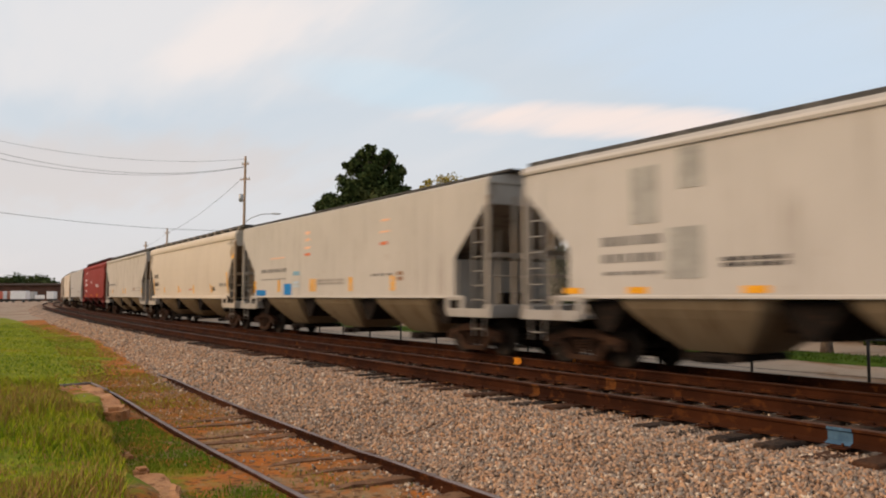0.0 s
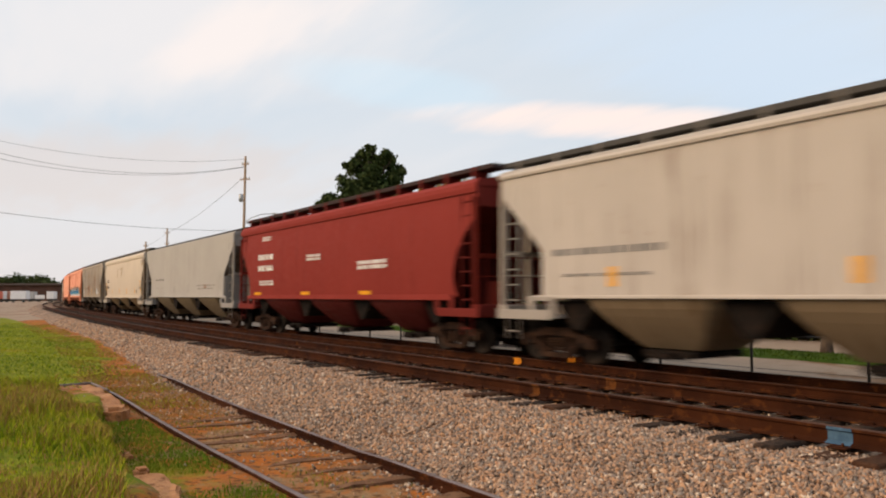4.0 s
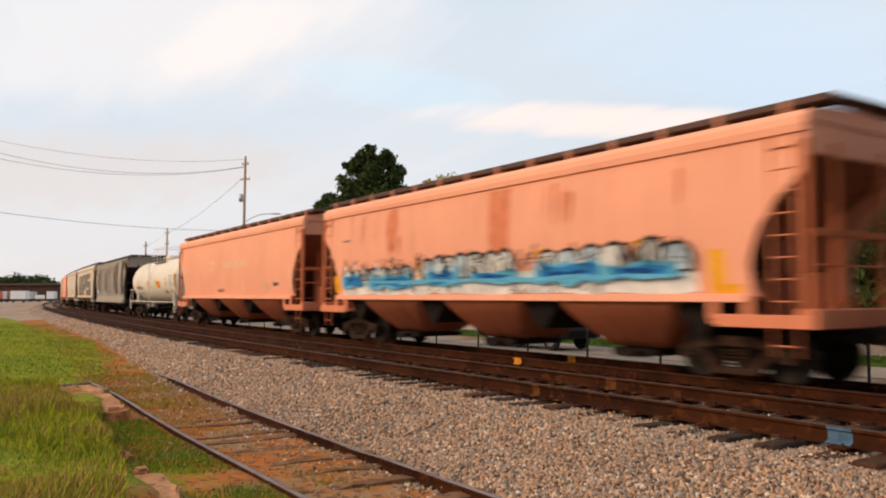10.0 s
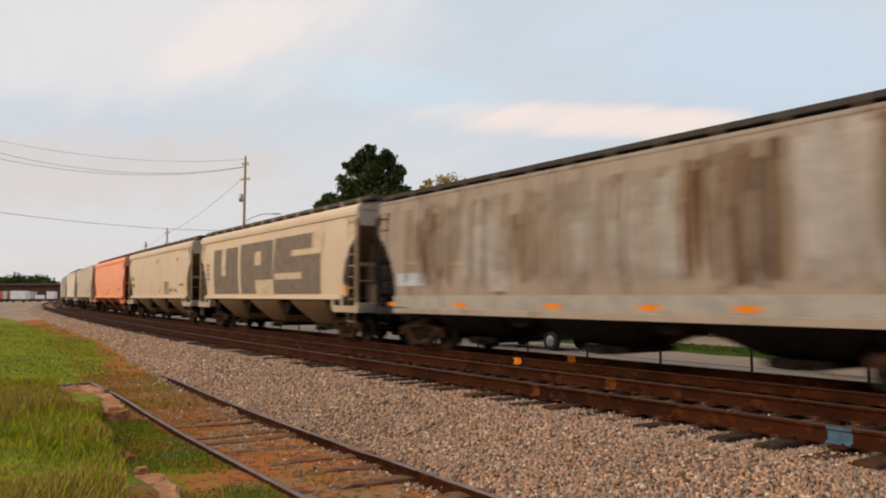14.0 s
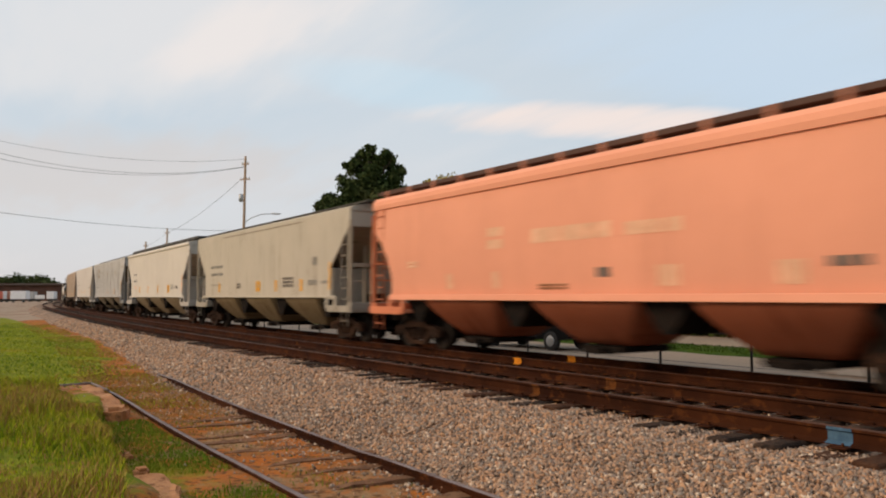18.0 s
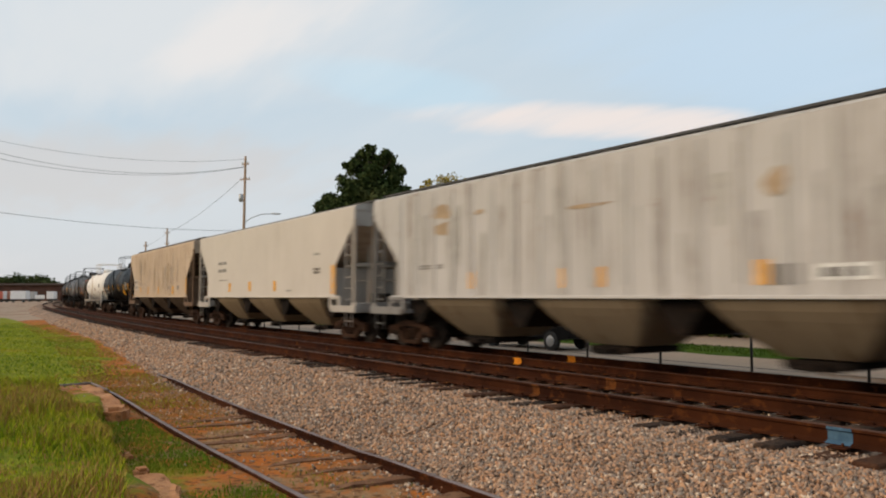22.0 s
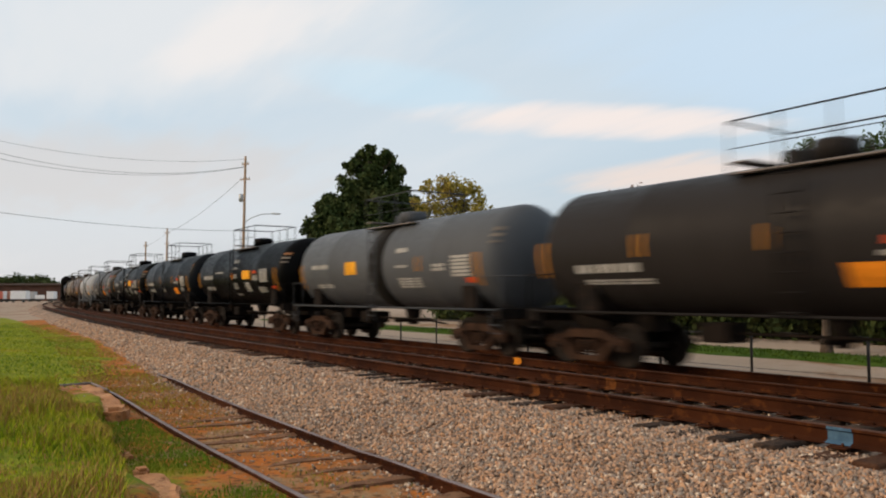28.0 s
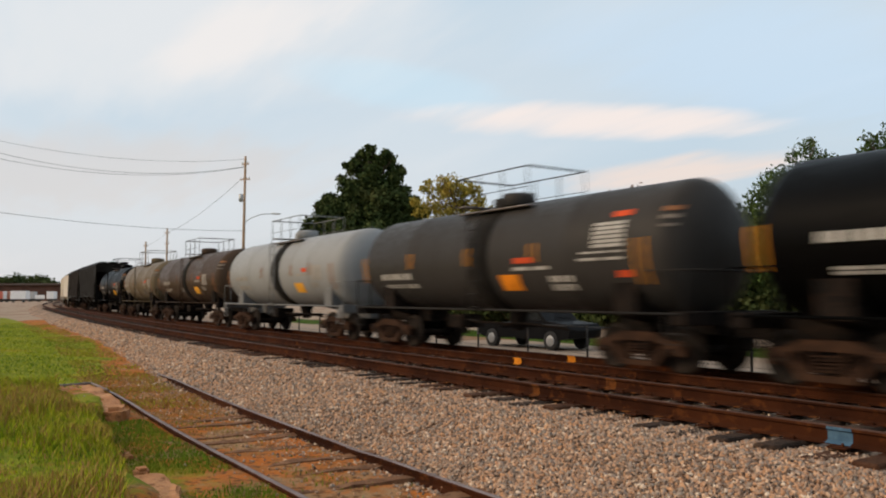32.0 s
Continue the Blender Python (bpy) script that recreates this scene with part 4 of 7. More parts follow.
def leaf_cloud(blobs, count, size, seed, squash=1.0):
    """Leaf cards spread through the shells of overlapping blobs (x, y, z, radius)."""
    rs = np.random.RandomState(seed)
    w = np.array([b[3] ** 2 for b in blobs])
    pick = rs.choice(len(blobs), count, p=w / w.sum())
    c = np.array([b[:3] for b in blobs])[pick]
    r = np.array([b[3] for b in blobs])[pick]
    d = rs.normal(size=(count, 3))
    d /= np.linalg.norm(d, axis=1)[:, None]
    rad = r * rs.uniform(0.25, 1.0, count) ** 0.45 * (1 + 0.18 * rs.normal(size=count))
    p = c + d * rad[:, None] * np.array([1, 1, squash])
    n = d + 0.8 * rs.normal(size=(count, 3))
    n /= np.linalg.norm(n, axis=1)[:, None]
    a = np.cross(n, rs.normal(size=(count, 3)))
    a /= np.linalg.norm(a, axis=1)[:, None]
    b = np.cross(n, a)
    s = size * rs.uniform(0.5, 1.25, count)
    a, b = a * s[:, None], b * (s * 0.6)[:, None]
    bow = n * (s * 0.25)[:, None]
    v = np.stack([p - a - bow, p - b, p + a - bow, p + b], 1)
    f = np.arange(count * 4).reshape(count, 4)
    return v.reshape(-1, 3), f


def build_tree(name, x, y, height, blobs, leaf, count, size, trunk, label, seed, squash=1.0, clear=0.25):
    """A tapered trunk with forked limbs that reach into the crown's blobs (given from the tree's foot)."""
    z = flat_z(x, y)
    tr = thing(name, (x, y, z), label, "tree", "trees beyond the tracks")
    so = Solid()
    rs = random.Random(seed)
    steps = 7
    ring, pts = [], []
    for j in range(steps + 1):
        k = j / steps
        pts.append(Vector((0.25 * trunk * math.sin(k * 4 + seed), 0.25 * trunk * math.cos(k * 3 + seed), -0.2 + k * height * 0.72)))
        r = trunk * (1.0 - 0.8 * k) * (1.35 if j == 0 else 1)
        ring.append([(pts[-1].x + r * math.cos(i * math.pi / 5), pts[-1].y + r * math.sin(i * math.pi / 5), pts[-1].z) for i in range(10)])
    so.loft(ring, smooth=True)
    part("trunk", so.mesh("trunk", BARK), tr)
    for bx, by, bz, br in blobs[:14]:
        k = min(max((bz - br * 0.6) / (height * 0.72), clear), 0.95)
        st = pts[int(k * steps)]
        mid = st.lerp(Vector((bx, by, bz)), 0.5) + Vector((0, 0, 0.06 * height * rs.uniform(0, 1)))
        lim = Solid().rod(st, mid, trunk * 0.34, 7, 0, trunk * 0.2).rod(mid, (bx, by, bz), trunk * 0.2, 6, 0, trunk * 0.06)
        for _ in range(4):
            e = Vector((bx, by, bz)) + Vector((rs.uniform(-1, 1), rs.uniform(-1, 1), rs.uniform(-0.6, 1))) * br * 0.9
            lim.rod(mid.lerp(Vector((bx, by, bz)), 0.6), e, trunk * 0.07, 5, 0, trunk * 0.02)
        part("limb", lim.mesh("limb", BARK), tr)
    v, f = leaf_cloud(blobs, count, size, seed, squash)
    part("crown", raw_mesh("crown", v, f, leaf), tr)
    return tr


def crown_blobs(rows, seed, extra=3, spread=0.75):
    """Each large clump given, broken into smaller ones round its rim."""
    rs = random.Random(seed)
    out = []
    for x, y, z, r in rows:
        out.append((x, y, z, r * 0.8))
        for _ in range(extra):
            a, b = rs.uniform(0, 6.28), rs.uniform(-0.5, 1.2)
            out.append((x + r * spread * math.cos(a) * math.cos(b), y + r * spread * math.sin(a) * math.cos(b), z + r * spread * math.sin(b), r * rs.uniform(0.3, 0.5)))
    return out


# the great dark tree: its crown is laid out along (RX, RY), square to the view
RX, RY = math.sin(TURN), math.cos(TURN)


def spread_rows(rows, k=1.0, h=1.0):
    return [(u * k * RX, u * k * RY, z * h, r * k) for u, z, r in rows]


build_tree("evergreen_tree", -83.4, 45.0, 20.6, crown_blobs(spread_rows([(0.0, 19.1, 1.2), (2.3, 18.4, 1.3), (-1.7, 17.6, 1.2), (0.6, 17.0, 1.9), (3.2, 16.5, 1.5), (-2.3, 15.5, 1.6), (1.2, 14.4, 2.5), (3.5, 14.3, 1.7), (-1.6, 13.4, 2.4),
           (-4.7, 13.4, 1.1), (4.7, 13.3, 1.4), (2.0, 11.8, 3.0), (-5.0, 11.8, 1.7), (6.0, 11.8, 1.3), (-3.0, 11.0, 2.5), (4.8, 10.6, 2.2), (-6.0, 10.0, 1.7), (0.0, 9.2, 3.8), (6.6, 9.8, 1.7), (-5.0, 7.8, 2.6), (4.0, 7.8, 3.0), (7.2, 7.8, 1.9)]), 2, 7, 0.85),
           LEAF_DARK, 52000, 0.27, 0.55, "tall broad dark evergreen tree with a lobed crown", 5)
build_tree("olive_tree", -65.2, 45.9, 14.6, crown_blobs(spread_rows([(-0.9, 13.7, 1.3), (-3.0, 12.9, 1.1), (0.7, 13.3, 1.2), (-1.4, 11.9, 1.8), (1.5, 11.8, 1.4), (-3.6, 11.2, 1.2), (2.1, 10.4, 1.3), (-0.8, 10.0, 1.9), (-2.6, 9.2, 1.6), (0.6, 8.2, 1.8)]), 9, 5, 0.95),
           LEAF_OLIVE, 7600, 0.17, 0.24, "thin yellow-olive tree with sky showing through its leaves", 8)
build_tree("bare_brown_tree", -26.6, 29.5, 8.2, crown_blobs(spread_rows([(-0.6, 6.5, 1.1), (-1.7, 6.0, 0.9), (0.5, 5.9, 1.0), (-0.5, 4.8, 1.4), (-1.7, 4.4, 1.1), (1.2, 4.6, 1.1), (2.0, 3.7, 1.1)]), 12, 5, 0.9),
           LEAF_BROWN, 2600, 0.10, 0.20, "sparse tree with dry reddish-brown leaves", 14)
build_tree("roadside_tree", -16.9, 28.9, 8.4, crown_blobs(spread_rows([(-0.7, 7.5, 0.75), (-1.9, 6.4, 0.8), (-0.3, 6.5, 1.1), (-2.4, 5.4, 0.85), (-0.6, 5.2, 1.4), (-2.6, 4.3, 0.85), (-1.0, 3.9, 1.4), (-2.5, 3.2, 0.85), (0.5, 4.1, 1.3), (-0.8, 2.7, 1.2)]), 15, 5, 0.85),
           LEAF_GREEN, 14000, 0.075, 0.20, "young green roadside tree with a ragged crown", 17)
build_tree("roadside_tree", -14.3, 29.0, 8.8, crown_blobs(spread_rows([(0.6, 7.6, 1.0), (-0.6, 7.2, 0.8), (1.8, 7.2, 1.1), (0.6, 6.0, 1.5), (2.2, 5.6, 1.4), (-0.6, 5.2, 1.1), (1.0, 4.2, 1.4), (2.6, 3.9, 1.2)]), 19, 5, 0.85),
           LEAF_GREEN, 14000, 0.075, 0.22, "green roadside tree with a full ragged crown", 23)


def build_shrubs():
    """Low growth behind the road that shows between the cars."""
    rs = random.Random(5)
    for x, y, r in ((-64, 45, 2.6), (-60.5, 44, 2.5), (-57, 44.5, 2.6), (-53.6, 43, 2.6), (-50.2, 43, 2.7), (-46.8, 42, 2.7), (-43.4, 41.5, 2.7), (-40, 40.5, 2.7), (-36.5, 39, 2.6), (-33.6, 40, 3.0), (-31, 38.5, 3.1), (-28.4, 39.5, 3.2), (-26, 38.5, 3.1), (-23.5, 39.5, 3.2), (-20.5, 38.5, 3.1), (-17.5, 38.5, 3.0), (-14.5, 39.5, 3.0), (-11.5, 38.5, 2.8), (-8.5, 39, 2.9), (-5.5, 38.5, 2.9), (-2.5, 39, 2.8), (0.5, 38.5, 2.8)):
        z = flat_z(x, y)
        sh = thing("shrub", (x, y, z), "tall dense dark green shrub behind the road", "shrub", "shrubs behind the road")
        stem = Solid()
        for _ in range(6):
            stem.rod((rs.uniform(-0.1, 0.1), rs.uniform(-0.1, 0.1), -0.1), (rs.uniform(-0.7, 0.7) * r, rs.uniform(-0.7, 0.7) * r, r * 0.9), 0.035, 5, 0, 0.012)
        part("stems", stem.mesh("stems", BARK), sh)
        bl = [(rs.uniform(-0.6, 0.6) * r, rs.uniform(-0.6, 0.6) * r, r * rs.uniform(0.25, 1.75), r * rs.uniform(0.5, 0.7)) for _ in range(14)]
        v, f = leaf_cloud(bl, int(4800 * r), 0.23, rs.randint(0, 999))
        part("foliage", raw_mesh("foliage", v, f, LEAF_DARK), sh)


build_shrubs()


def build_pole(name, x, y, top, arms, lamp_arm=False, lean=0.0, label="weathered wooden utility pole with crossarms"):
    z = flat_z(x, y)
    po = thing(name, pose(x, y, z, 0, lean, 0), label, "utility pole", "utility poles")
    h = top - z
    part("pole", Solid().lathe([(-0.3, 0.20), (h * 0.5, 0.165), (h - 0.02, 0.125), (h, 0.10)], "z", 12).mesh("pole", POLEWOOD), po)
    for dz, half in arms:
        part("crossarm", Solid().box(-half * RX - 0.02, half * RX + 0.02, -0.06, 0.06, h - dz - 0.06, h - dz + 0.06, 0.01).mesh("crossarm", POLEWOOD), po, pose(0, 0, 0, 0, 0, 25))
        for k in (-0.9, -0.4, 0.4, 0.9):
            part("insulator", Solid().lathe([(0, 0.03), (0.05, 0.06), (0.09, 0.045), (0.14, 0.06), (0.2, 0.03)], "z", 10).mesh("insulator", GALV), po,
                 pose(half * k * RX * math.cos(radians(25)), half * k * RX * math.sin(radians(25)), h - dz + 0.06))
    if lamp_arm:
        part("transformer", Solid().lathe([(0, 0.1), (0.04, 0.24), (0.85, 0.24), (0.92, 0.1)], "z", 14).mesh("transformer", GALV), po, (-0.42 * RX, -0.42 * RY, h - 5.2))
        pts = [(0, 0, h - 7.6), (0.8 * RX, 0.8 * RY, h - 7.0), (2.0 * RX, 2.0 * RY, h - 6.55), (3.2 * RX, 3.2 * RY, h - 6.5)]
        arm = part("lamp_arm", Solid().pipe(pts, 0.05, 8).mesh("lamp_arm", GALV), po)
        part("lamp_head", Solid().loft([[(3.1 * RX + k * RX + a * -RY * w, 3.1 * RY + k * RY + a * RX * w, h - 6.5 + b * t) for a, b in ((-1, 0), (-0.7, 1), (0.7, 1), (1, 0), (0, -0.8))]
                                        for k, w, t in ((0, 0.08, 0.06), (0.3, 0.17, 0.1), (0.8, 0.18, 0.1), (1.05, 0.06, 0.05))]).mesh("lamp_head", GALV), arm)
    return po, h


build_pole("utility_pole", -87.0, 31.0, 17.35, ((0.9, 0.9), (2.65, 1.3)), True, 1.6)
build_pole("utility_pole", -134.6, 35.0, 12.8, ((0.8, 1.1), (2.6, 0.9)))
build_pole("utility_pole", -149.0, 35.0, 11.4, ((0.8, 1.1),))


def cable(points, r, label):
    """A sagging overhead cable between two points."""
    (p, q), sag = points
    p, q = Vector(p), Vector(q)
    pts = [p.lerp(q, k / 24) - Vector((0, 0, sag * 4 * (k / 24) * (1 - k / 24))) for k in range(25)]
    ob = new("cable", Solid().pipe(pts, r, 5).mesh("cable", WIRE))
    tagged(ob, label, "cable", "overhead cables")


def ray_at(px, py, dist):
    """The point at that distance in depth, for a direction given by its offsets from the view's axis."""
    f = Vector(AIM)
    r = Vector((RX, RY, 0))
    u = r.cross(f)
    return Vector(EYE) + (f + r * px + u * py) * dist


# the cables run from the first pole over the camera's side of the line, out of view
POLE_TOP = Vector((-86.6, 31.0, 17.2))
for (ax, ay), drop, sag, r in (((-0.62, 0.150), 0.15, 1.2, 0.016), ((-0.62, 0.137), 1.0, 1.7, 0.02), ((-0.62, 0.128), 1.05, 1.6, 0.02), ((-0.62, 0.055), 8.35, 0.55, 0.022)):
    cable(((POLE_TOP - Vector((0, 0, drop)), ray_at(ax, ay, 70)), sag), r, "thin dark overhead cable sagging from the utility pole")
cable(((POLE_TOP - Vector((0.8, 0.4, 2.6)), Vector((-134.6, 35, 12.0))), 0.6), 0.02, "thin dark overhead cable between the poles")
cable(((Vector((-134.6, 35, 12.0)), Vector((-149.0, 35, 10.6))), 0.2), 0.02, "thin dark overhead cable between the poles")


def build_pickup():
    """A dark pickup parked behind the fence, nose to the far side."""
    x, y = -25.6, 21.9
    car = thing("pickup_truck", pose(x, y, flat_z(x, y), 0, 0, 4), "dark pickup truck parked behind the fence", "pickup truck")
    so = Solid()
    prof = [(-2.7, 0.55), (-2.72, 1.0), (-0.6, 1.05), (-0.45, 1.75), (0.85, 1.78), (1.5, 1.15), (2.6, 1.05), (2.75, 0.8), (2.7, 0.5), (2.2, 0.42), (-2.3, 0.42)]
    so.prism(prof, -0.92, 0.92)
    part("body", so.mesh("body", DARKCAR), car)
    part("side_window", Solid().prism([(-0.35, 1.12), (-0.28, 1.65), (0.8, 1.68), (1.3, 1.18)], -0.93, -0.925).mesh("side_window", DARKGLASS), car)
    wheel = Solid().lathe([(-0.11, 0.2), (-0.12, 0.34), (-0.09, 0.38), (0.09, 0.38), (0.12, 0.34), (0.11, 0.2)], "y", 24).mesh("wheel", TYRE)
    rim = Solid().lathe([(-0.125, 0.02), (-0.13, 0.08), (-0.122, 0.2), (-0.11, 0.22)], "y", 18).mesh("rim", GALV)
    for wx in (-1.75, 1.75):
        for wy in (-0.86, 0.86):
            w = part("wheel", wheel, car, pose(wx, wy, 0.38, 0, 0, 0 if wy < 0 else 180))
            part("rim", rim, w)
    part("bumper", Solid().box(-2.82, -2.7, -0.9, 0.9, 0.48, 0.68, 0.03).mesh("bumper", GALV), car)


build_pickup()


def build_far_yard():
    """Trailers, a long low shed and the wooded ridge where the line leaves the view."""
    rs = random.Random(4)
    for px, wide, mt, label, depth in ((-0.5635, 2.2, REDP, "red box trailer parked in the far yard", 255), (-0.5557, 1.5, WHITEP, "white box trailer parked in the far yard", 258), (-0.5487, 1.9, BROWNP, "faded brown box trailer in the far yard", 260),
                                       (-0.5345, 4.6, WHITEP, "long white box trailer parked in the far yard", 240), (-0.5195, 2.3, GALV, "grey box trailer parked in the far yard", 278), (-0.5093, 2.1, WHITEP, "small white truck in the far yard", 268), (-0.4945, 2.4, WHITEP, "white box trailer beside the line in the far yard", 268)):
        p = ray_at(px, -0.06, depth)
        z = flat_z(p.x, p.y)
        tr = thing("box_trailer", pose(p.x, p.y, z, 0, 0, 56), label, "trailer", "trailers in the far yard")
        hgt = 3.5 if "small" not in label else 2.3
        so = Solid().box(-wide / 2, wide / 2, -1.25, 1.25, 1.0, hgt, 0.05)
        for k in range(int(wide / 0.9)):
            so.box(-wide / 2 + 0.4 + k * 0.9, -wide / 2 + 0.45 + k * 0.9, -1.29, -1.25, 1.05, hgt - 0.1)
        part("box", so.mesh("box", mt), tr)
        for wx in (-wide / 2 + 0.8, wide / 2 - 0.7):
            part("wheel", Solid().lathe([(-1.2, 0.2), (-1.2, 0.5), (-0.95, 0.5), (-0.95, 0.2)], "y", 14).mesh("wheel", TYRE), tr, (wx, 0, 0.5))
        part("chassis", Solid().box(-wide / 2 + 0.2, wide / 2 - 0.2, -0.5, 0.5, 0.75, 1.0, 0.03).mesh("chassis", GRIME), tr)
    p = ray_at(-0.54, -0.06, 330)
    sh = thing("long_shed", pose(p.x, p.y, flat_z(p.x, p.y), 0, 0, 58), "long low brown shed beyond the trailers", "shed")
    part("wall", Solid().box(-45, 32, -6, 6, 0, 6.2, 0.05).mesh("wall", BRICKFAR), sh)
    part("roof", Solid().prism([(-7, 6.2), (7, 6.2), (7, 6.5), (0, 7.4), (-7, 6.5)], -46, 33, axis="x").mesh("roof", BROWN), sh)
    for k in range(9):
        part("loading_door", Solid().box(-40 + 8 * k, -36.5 + 8 * k, -6.12, -6.0, 0.1, 3.6, 0.02).mesh("loading_door", DARKGLASS), sh)
    blobs = []
    for i in range(70):
        px = -0.64 + 0.23 * i / 69
        p = ray_at(px, -0.06, rs.uniform(400, 470))
        top = 11.0 + 0.9 * math.sin(i * 0.5) + rs.uniform(-0.8, 0.8) - 5.0 * min(1.0, max(0.0, (px + 0.505) / 0.02))
        for h in (0.35, 0.62, 0.86):
            blobs.append((p.x + rs.uniform(-3, 3), p.y, top * h, rs.uniform(2.4, 4.0)))
    v, f = leaf_cloud(blobs, 26000, 0.8, 3)
    tagged(new("far_woods", raw_mesh("far_woods", v, f, LEAF_DARK)), "dark wooded ridge far beyond the yard", "woods", kind="stuff")


build_far_yard()


# ---- freight cars: local x runs forward, y away from the camera, z up from the rail head ----
MESHES = {}
AXLES = []


def cached(key, build, *mats):
    if key not in MESHES:
        MESHES[key] = build().mesh(key[0], *mats)
    return MESHES[key]


def wheelset_mesh():
    so = Solid()
    so.lathe([(-0.95, 0.07), (0.95, 0.07)], "y", 10)
    for k in (-1, 1):
        a = [(0.655, 0.15), (0.665, 0.485), (0.69, 0.49), (0.70, 0.46), (0.795, 0.455), (0.80, 0.40), (0.76, 0.37), (0.745, 0.2), (0.79, 0.13), (0.82, 0.12), (0.82, 0.02)]
        so.lathe([(k * y, r) for y, r in a], "y", 32)
    for k in (-1, 1):
        for i in range(3):
            c, s = 0.055 * math.cos(2.1 * i), 0.055 * math.sin(2.1 * i)
            so.rod((c, k * 0.94, s), (c, k * 1.09, s), 0.015, 6)
        so.lathe([(k * 0.82, 0.10), (k * 1.06, 0.095), (k * 1.08, 0.06), (k * 1.085, 0.02)], "y", 14)
    return so


def side_frame_mesh():
    """Cast truck side: arched top chord, two bearing ends and a window with the springs."""
    so = Solid()
    top = [(-1.16, 0.36), (-1.18, 0.56), (-1.05, 0.64), (-0.74, 0.66), (-0.40, 0.80), (0.40, 0.80), (0.74, 0.66), (1.05, 0.64), (1.18, 0.56), (1.16, 0.36), (0.98, 0.36), (0.96, 0.52), (0.80, 0.53),
           (0.42, 0.62), (-0.42, 0.62), (-0.80, 0.53), (-0.96, 0.52), (-0.98, 0.36)]
    so.prism(top, -0.09, 0.09)
    low = [(-0.80, 0.53), (-0.66, 0.57), (-0.34, 0.24), (0.34, 0.24), (0.66, 0.57), (0.80, 0.53), (0.46, 0.13), (-0.46, 0.13)]
    so.prism(low, -0.085, 0.085)
    for x in (-0.36, 0.30):
        so.box(x, x + 0.07, -0.08, 0.08, 0.22, 0.64, 0.01)
    for x in (-0.889, 0.889):
        so.box(x - 0.16, x + 0.16, -0.11, 0.11, 0.48, 0.60, 0.02)
    return so


def springs_mesh():
    so = Solid()
    rings = []
    for t in range(40):
        a, z = t * 0.8, 0.25 + 0.0075 * t
        rings.append([(r * 1.6 * math.cos(a), r * math.sin(a), z + dz) for r, dz in ((0.115, 0), (0.15, 0), (0.15, 0.03), (0.115, 0.03))])
    so.loft(rings)
    return so


def add_truck(car, x):
    bol = part("truck", cached(("truck",), lambda: Solid().box(-0.2, 0.2, -1.0, 1.0, 0.46, 0.74, 0.03).box(-0.3, 0.3, -0.35, 0.35, 0.74, 0.86, 0.03).box(-0.75, -0.6, -0.7, 0.7, 0.3, 0.42, 0.02).box(0.6, 0.75, -0.7, 0.7, 0.3, 0.42, 0.02), GRIME), car, (x, 0, 0))
    for k in (-1, 1):
        part("side_frame", cached(("side_frame",), side_frame_mesh, BROWN), bol, (0, k * 1.0, 0))
        part("spring_nest", cached(("spring_nest",), springs_mesh, BROWN), bol, (0, k * 1.0, 0))
    for i, ax in enumerate((-0.889, 0.889)):
        w = part("wheelset", cached(("wheelset",), wheelset_mesh, WHEELSTEEL), bol, (ax, 0, 0.457))
        AXLES.append((i, w))
    return bol


def coupler_mesh():
    so = Solid().box(-0.9, 0.0, -0.10, 0.10, 0.76, 0.98, 0.03)
    so.loft([[(x, y * w, 0.87 + z * h) for y, z in ((-1, -1), (1, -1), (1, 1), (-1, 1))] for x, w, h in ((0.0, 0.11, 0.13), (0.12, 0.19, 0.16), (0.27, 0.20, 0.16), (0.36, 0.10, 0.13))])
    so.pipe([(-0.3, 0.35, 0.85), (0.05, 0.38, 0.62), (0.3, 0.3, 0.5)], 0.025)
    return so


def ladder_mesh(z0, z1, wide, rungs, r=0.016):
    so = Solid()
    for k in (-0.5, 0.5):
        so.rod((k * wide, 0, z0), (k * wide, 0, z1), r * 1.5, 6)
    for i in range(rungs):
        z = z0 + (z1 - z0) * (i + 0.5) / rungs
        so.rod((-wide / 2, 0, z), (wide / 2, 0, z), r, 6)
    return so


def laid_on(y, faces, lift=0.0):
    """Flat outlines of points (x, z), cut into level bands and laid on a side whose depth at height z is y(z)."""
    bm = bmesh.new()
    for poly in faces:
        bm.faces.new([bm.verts.new((a, 0, b)) for a, b in poly])
    lo, hi = min(v.co.z for v in bm.verts), max(v.co.z for v in bm.verts)
    z = math.ceil(lo / 0.12) * 0.12
    while z < hi:
        bmesh.ops.bisect_plane(bm, geom=bm.verts[:] + bm.edges[:] + bm.faces[:], plane_co=(0, 0, z), plane_no=(0, 0, 1))
        z += 0.12
    bm.verts.index_update()
    so = Solid()
    so.add([(v.co.x, y(v.co.z) - lift, v.co.z) for v in bm.verts], [[v.index for v in f.verts] for f in bm.faces])
    bm.free()
    return so


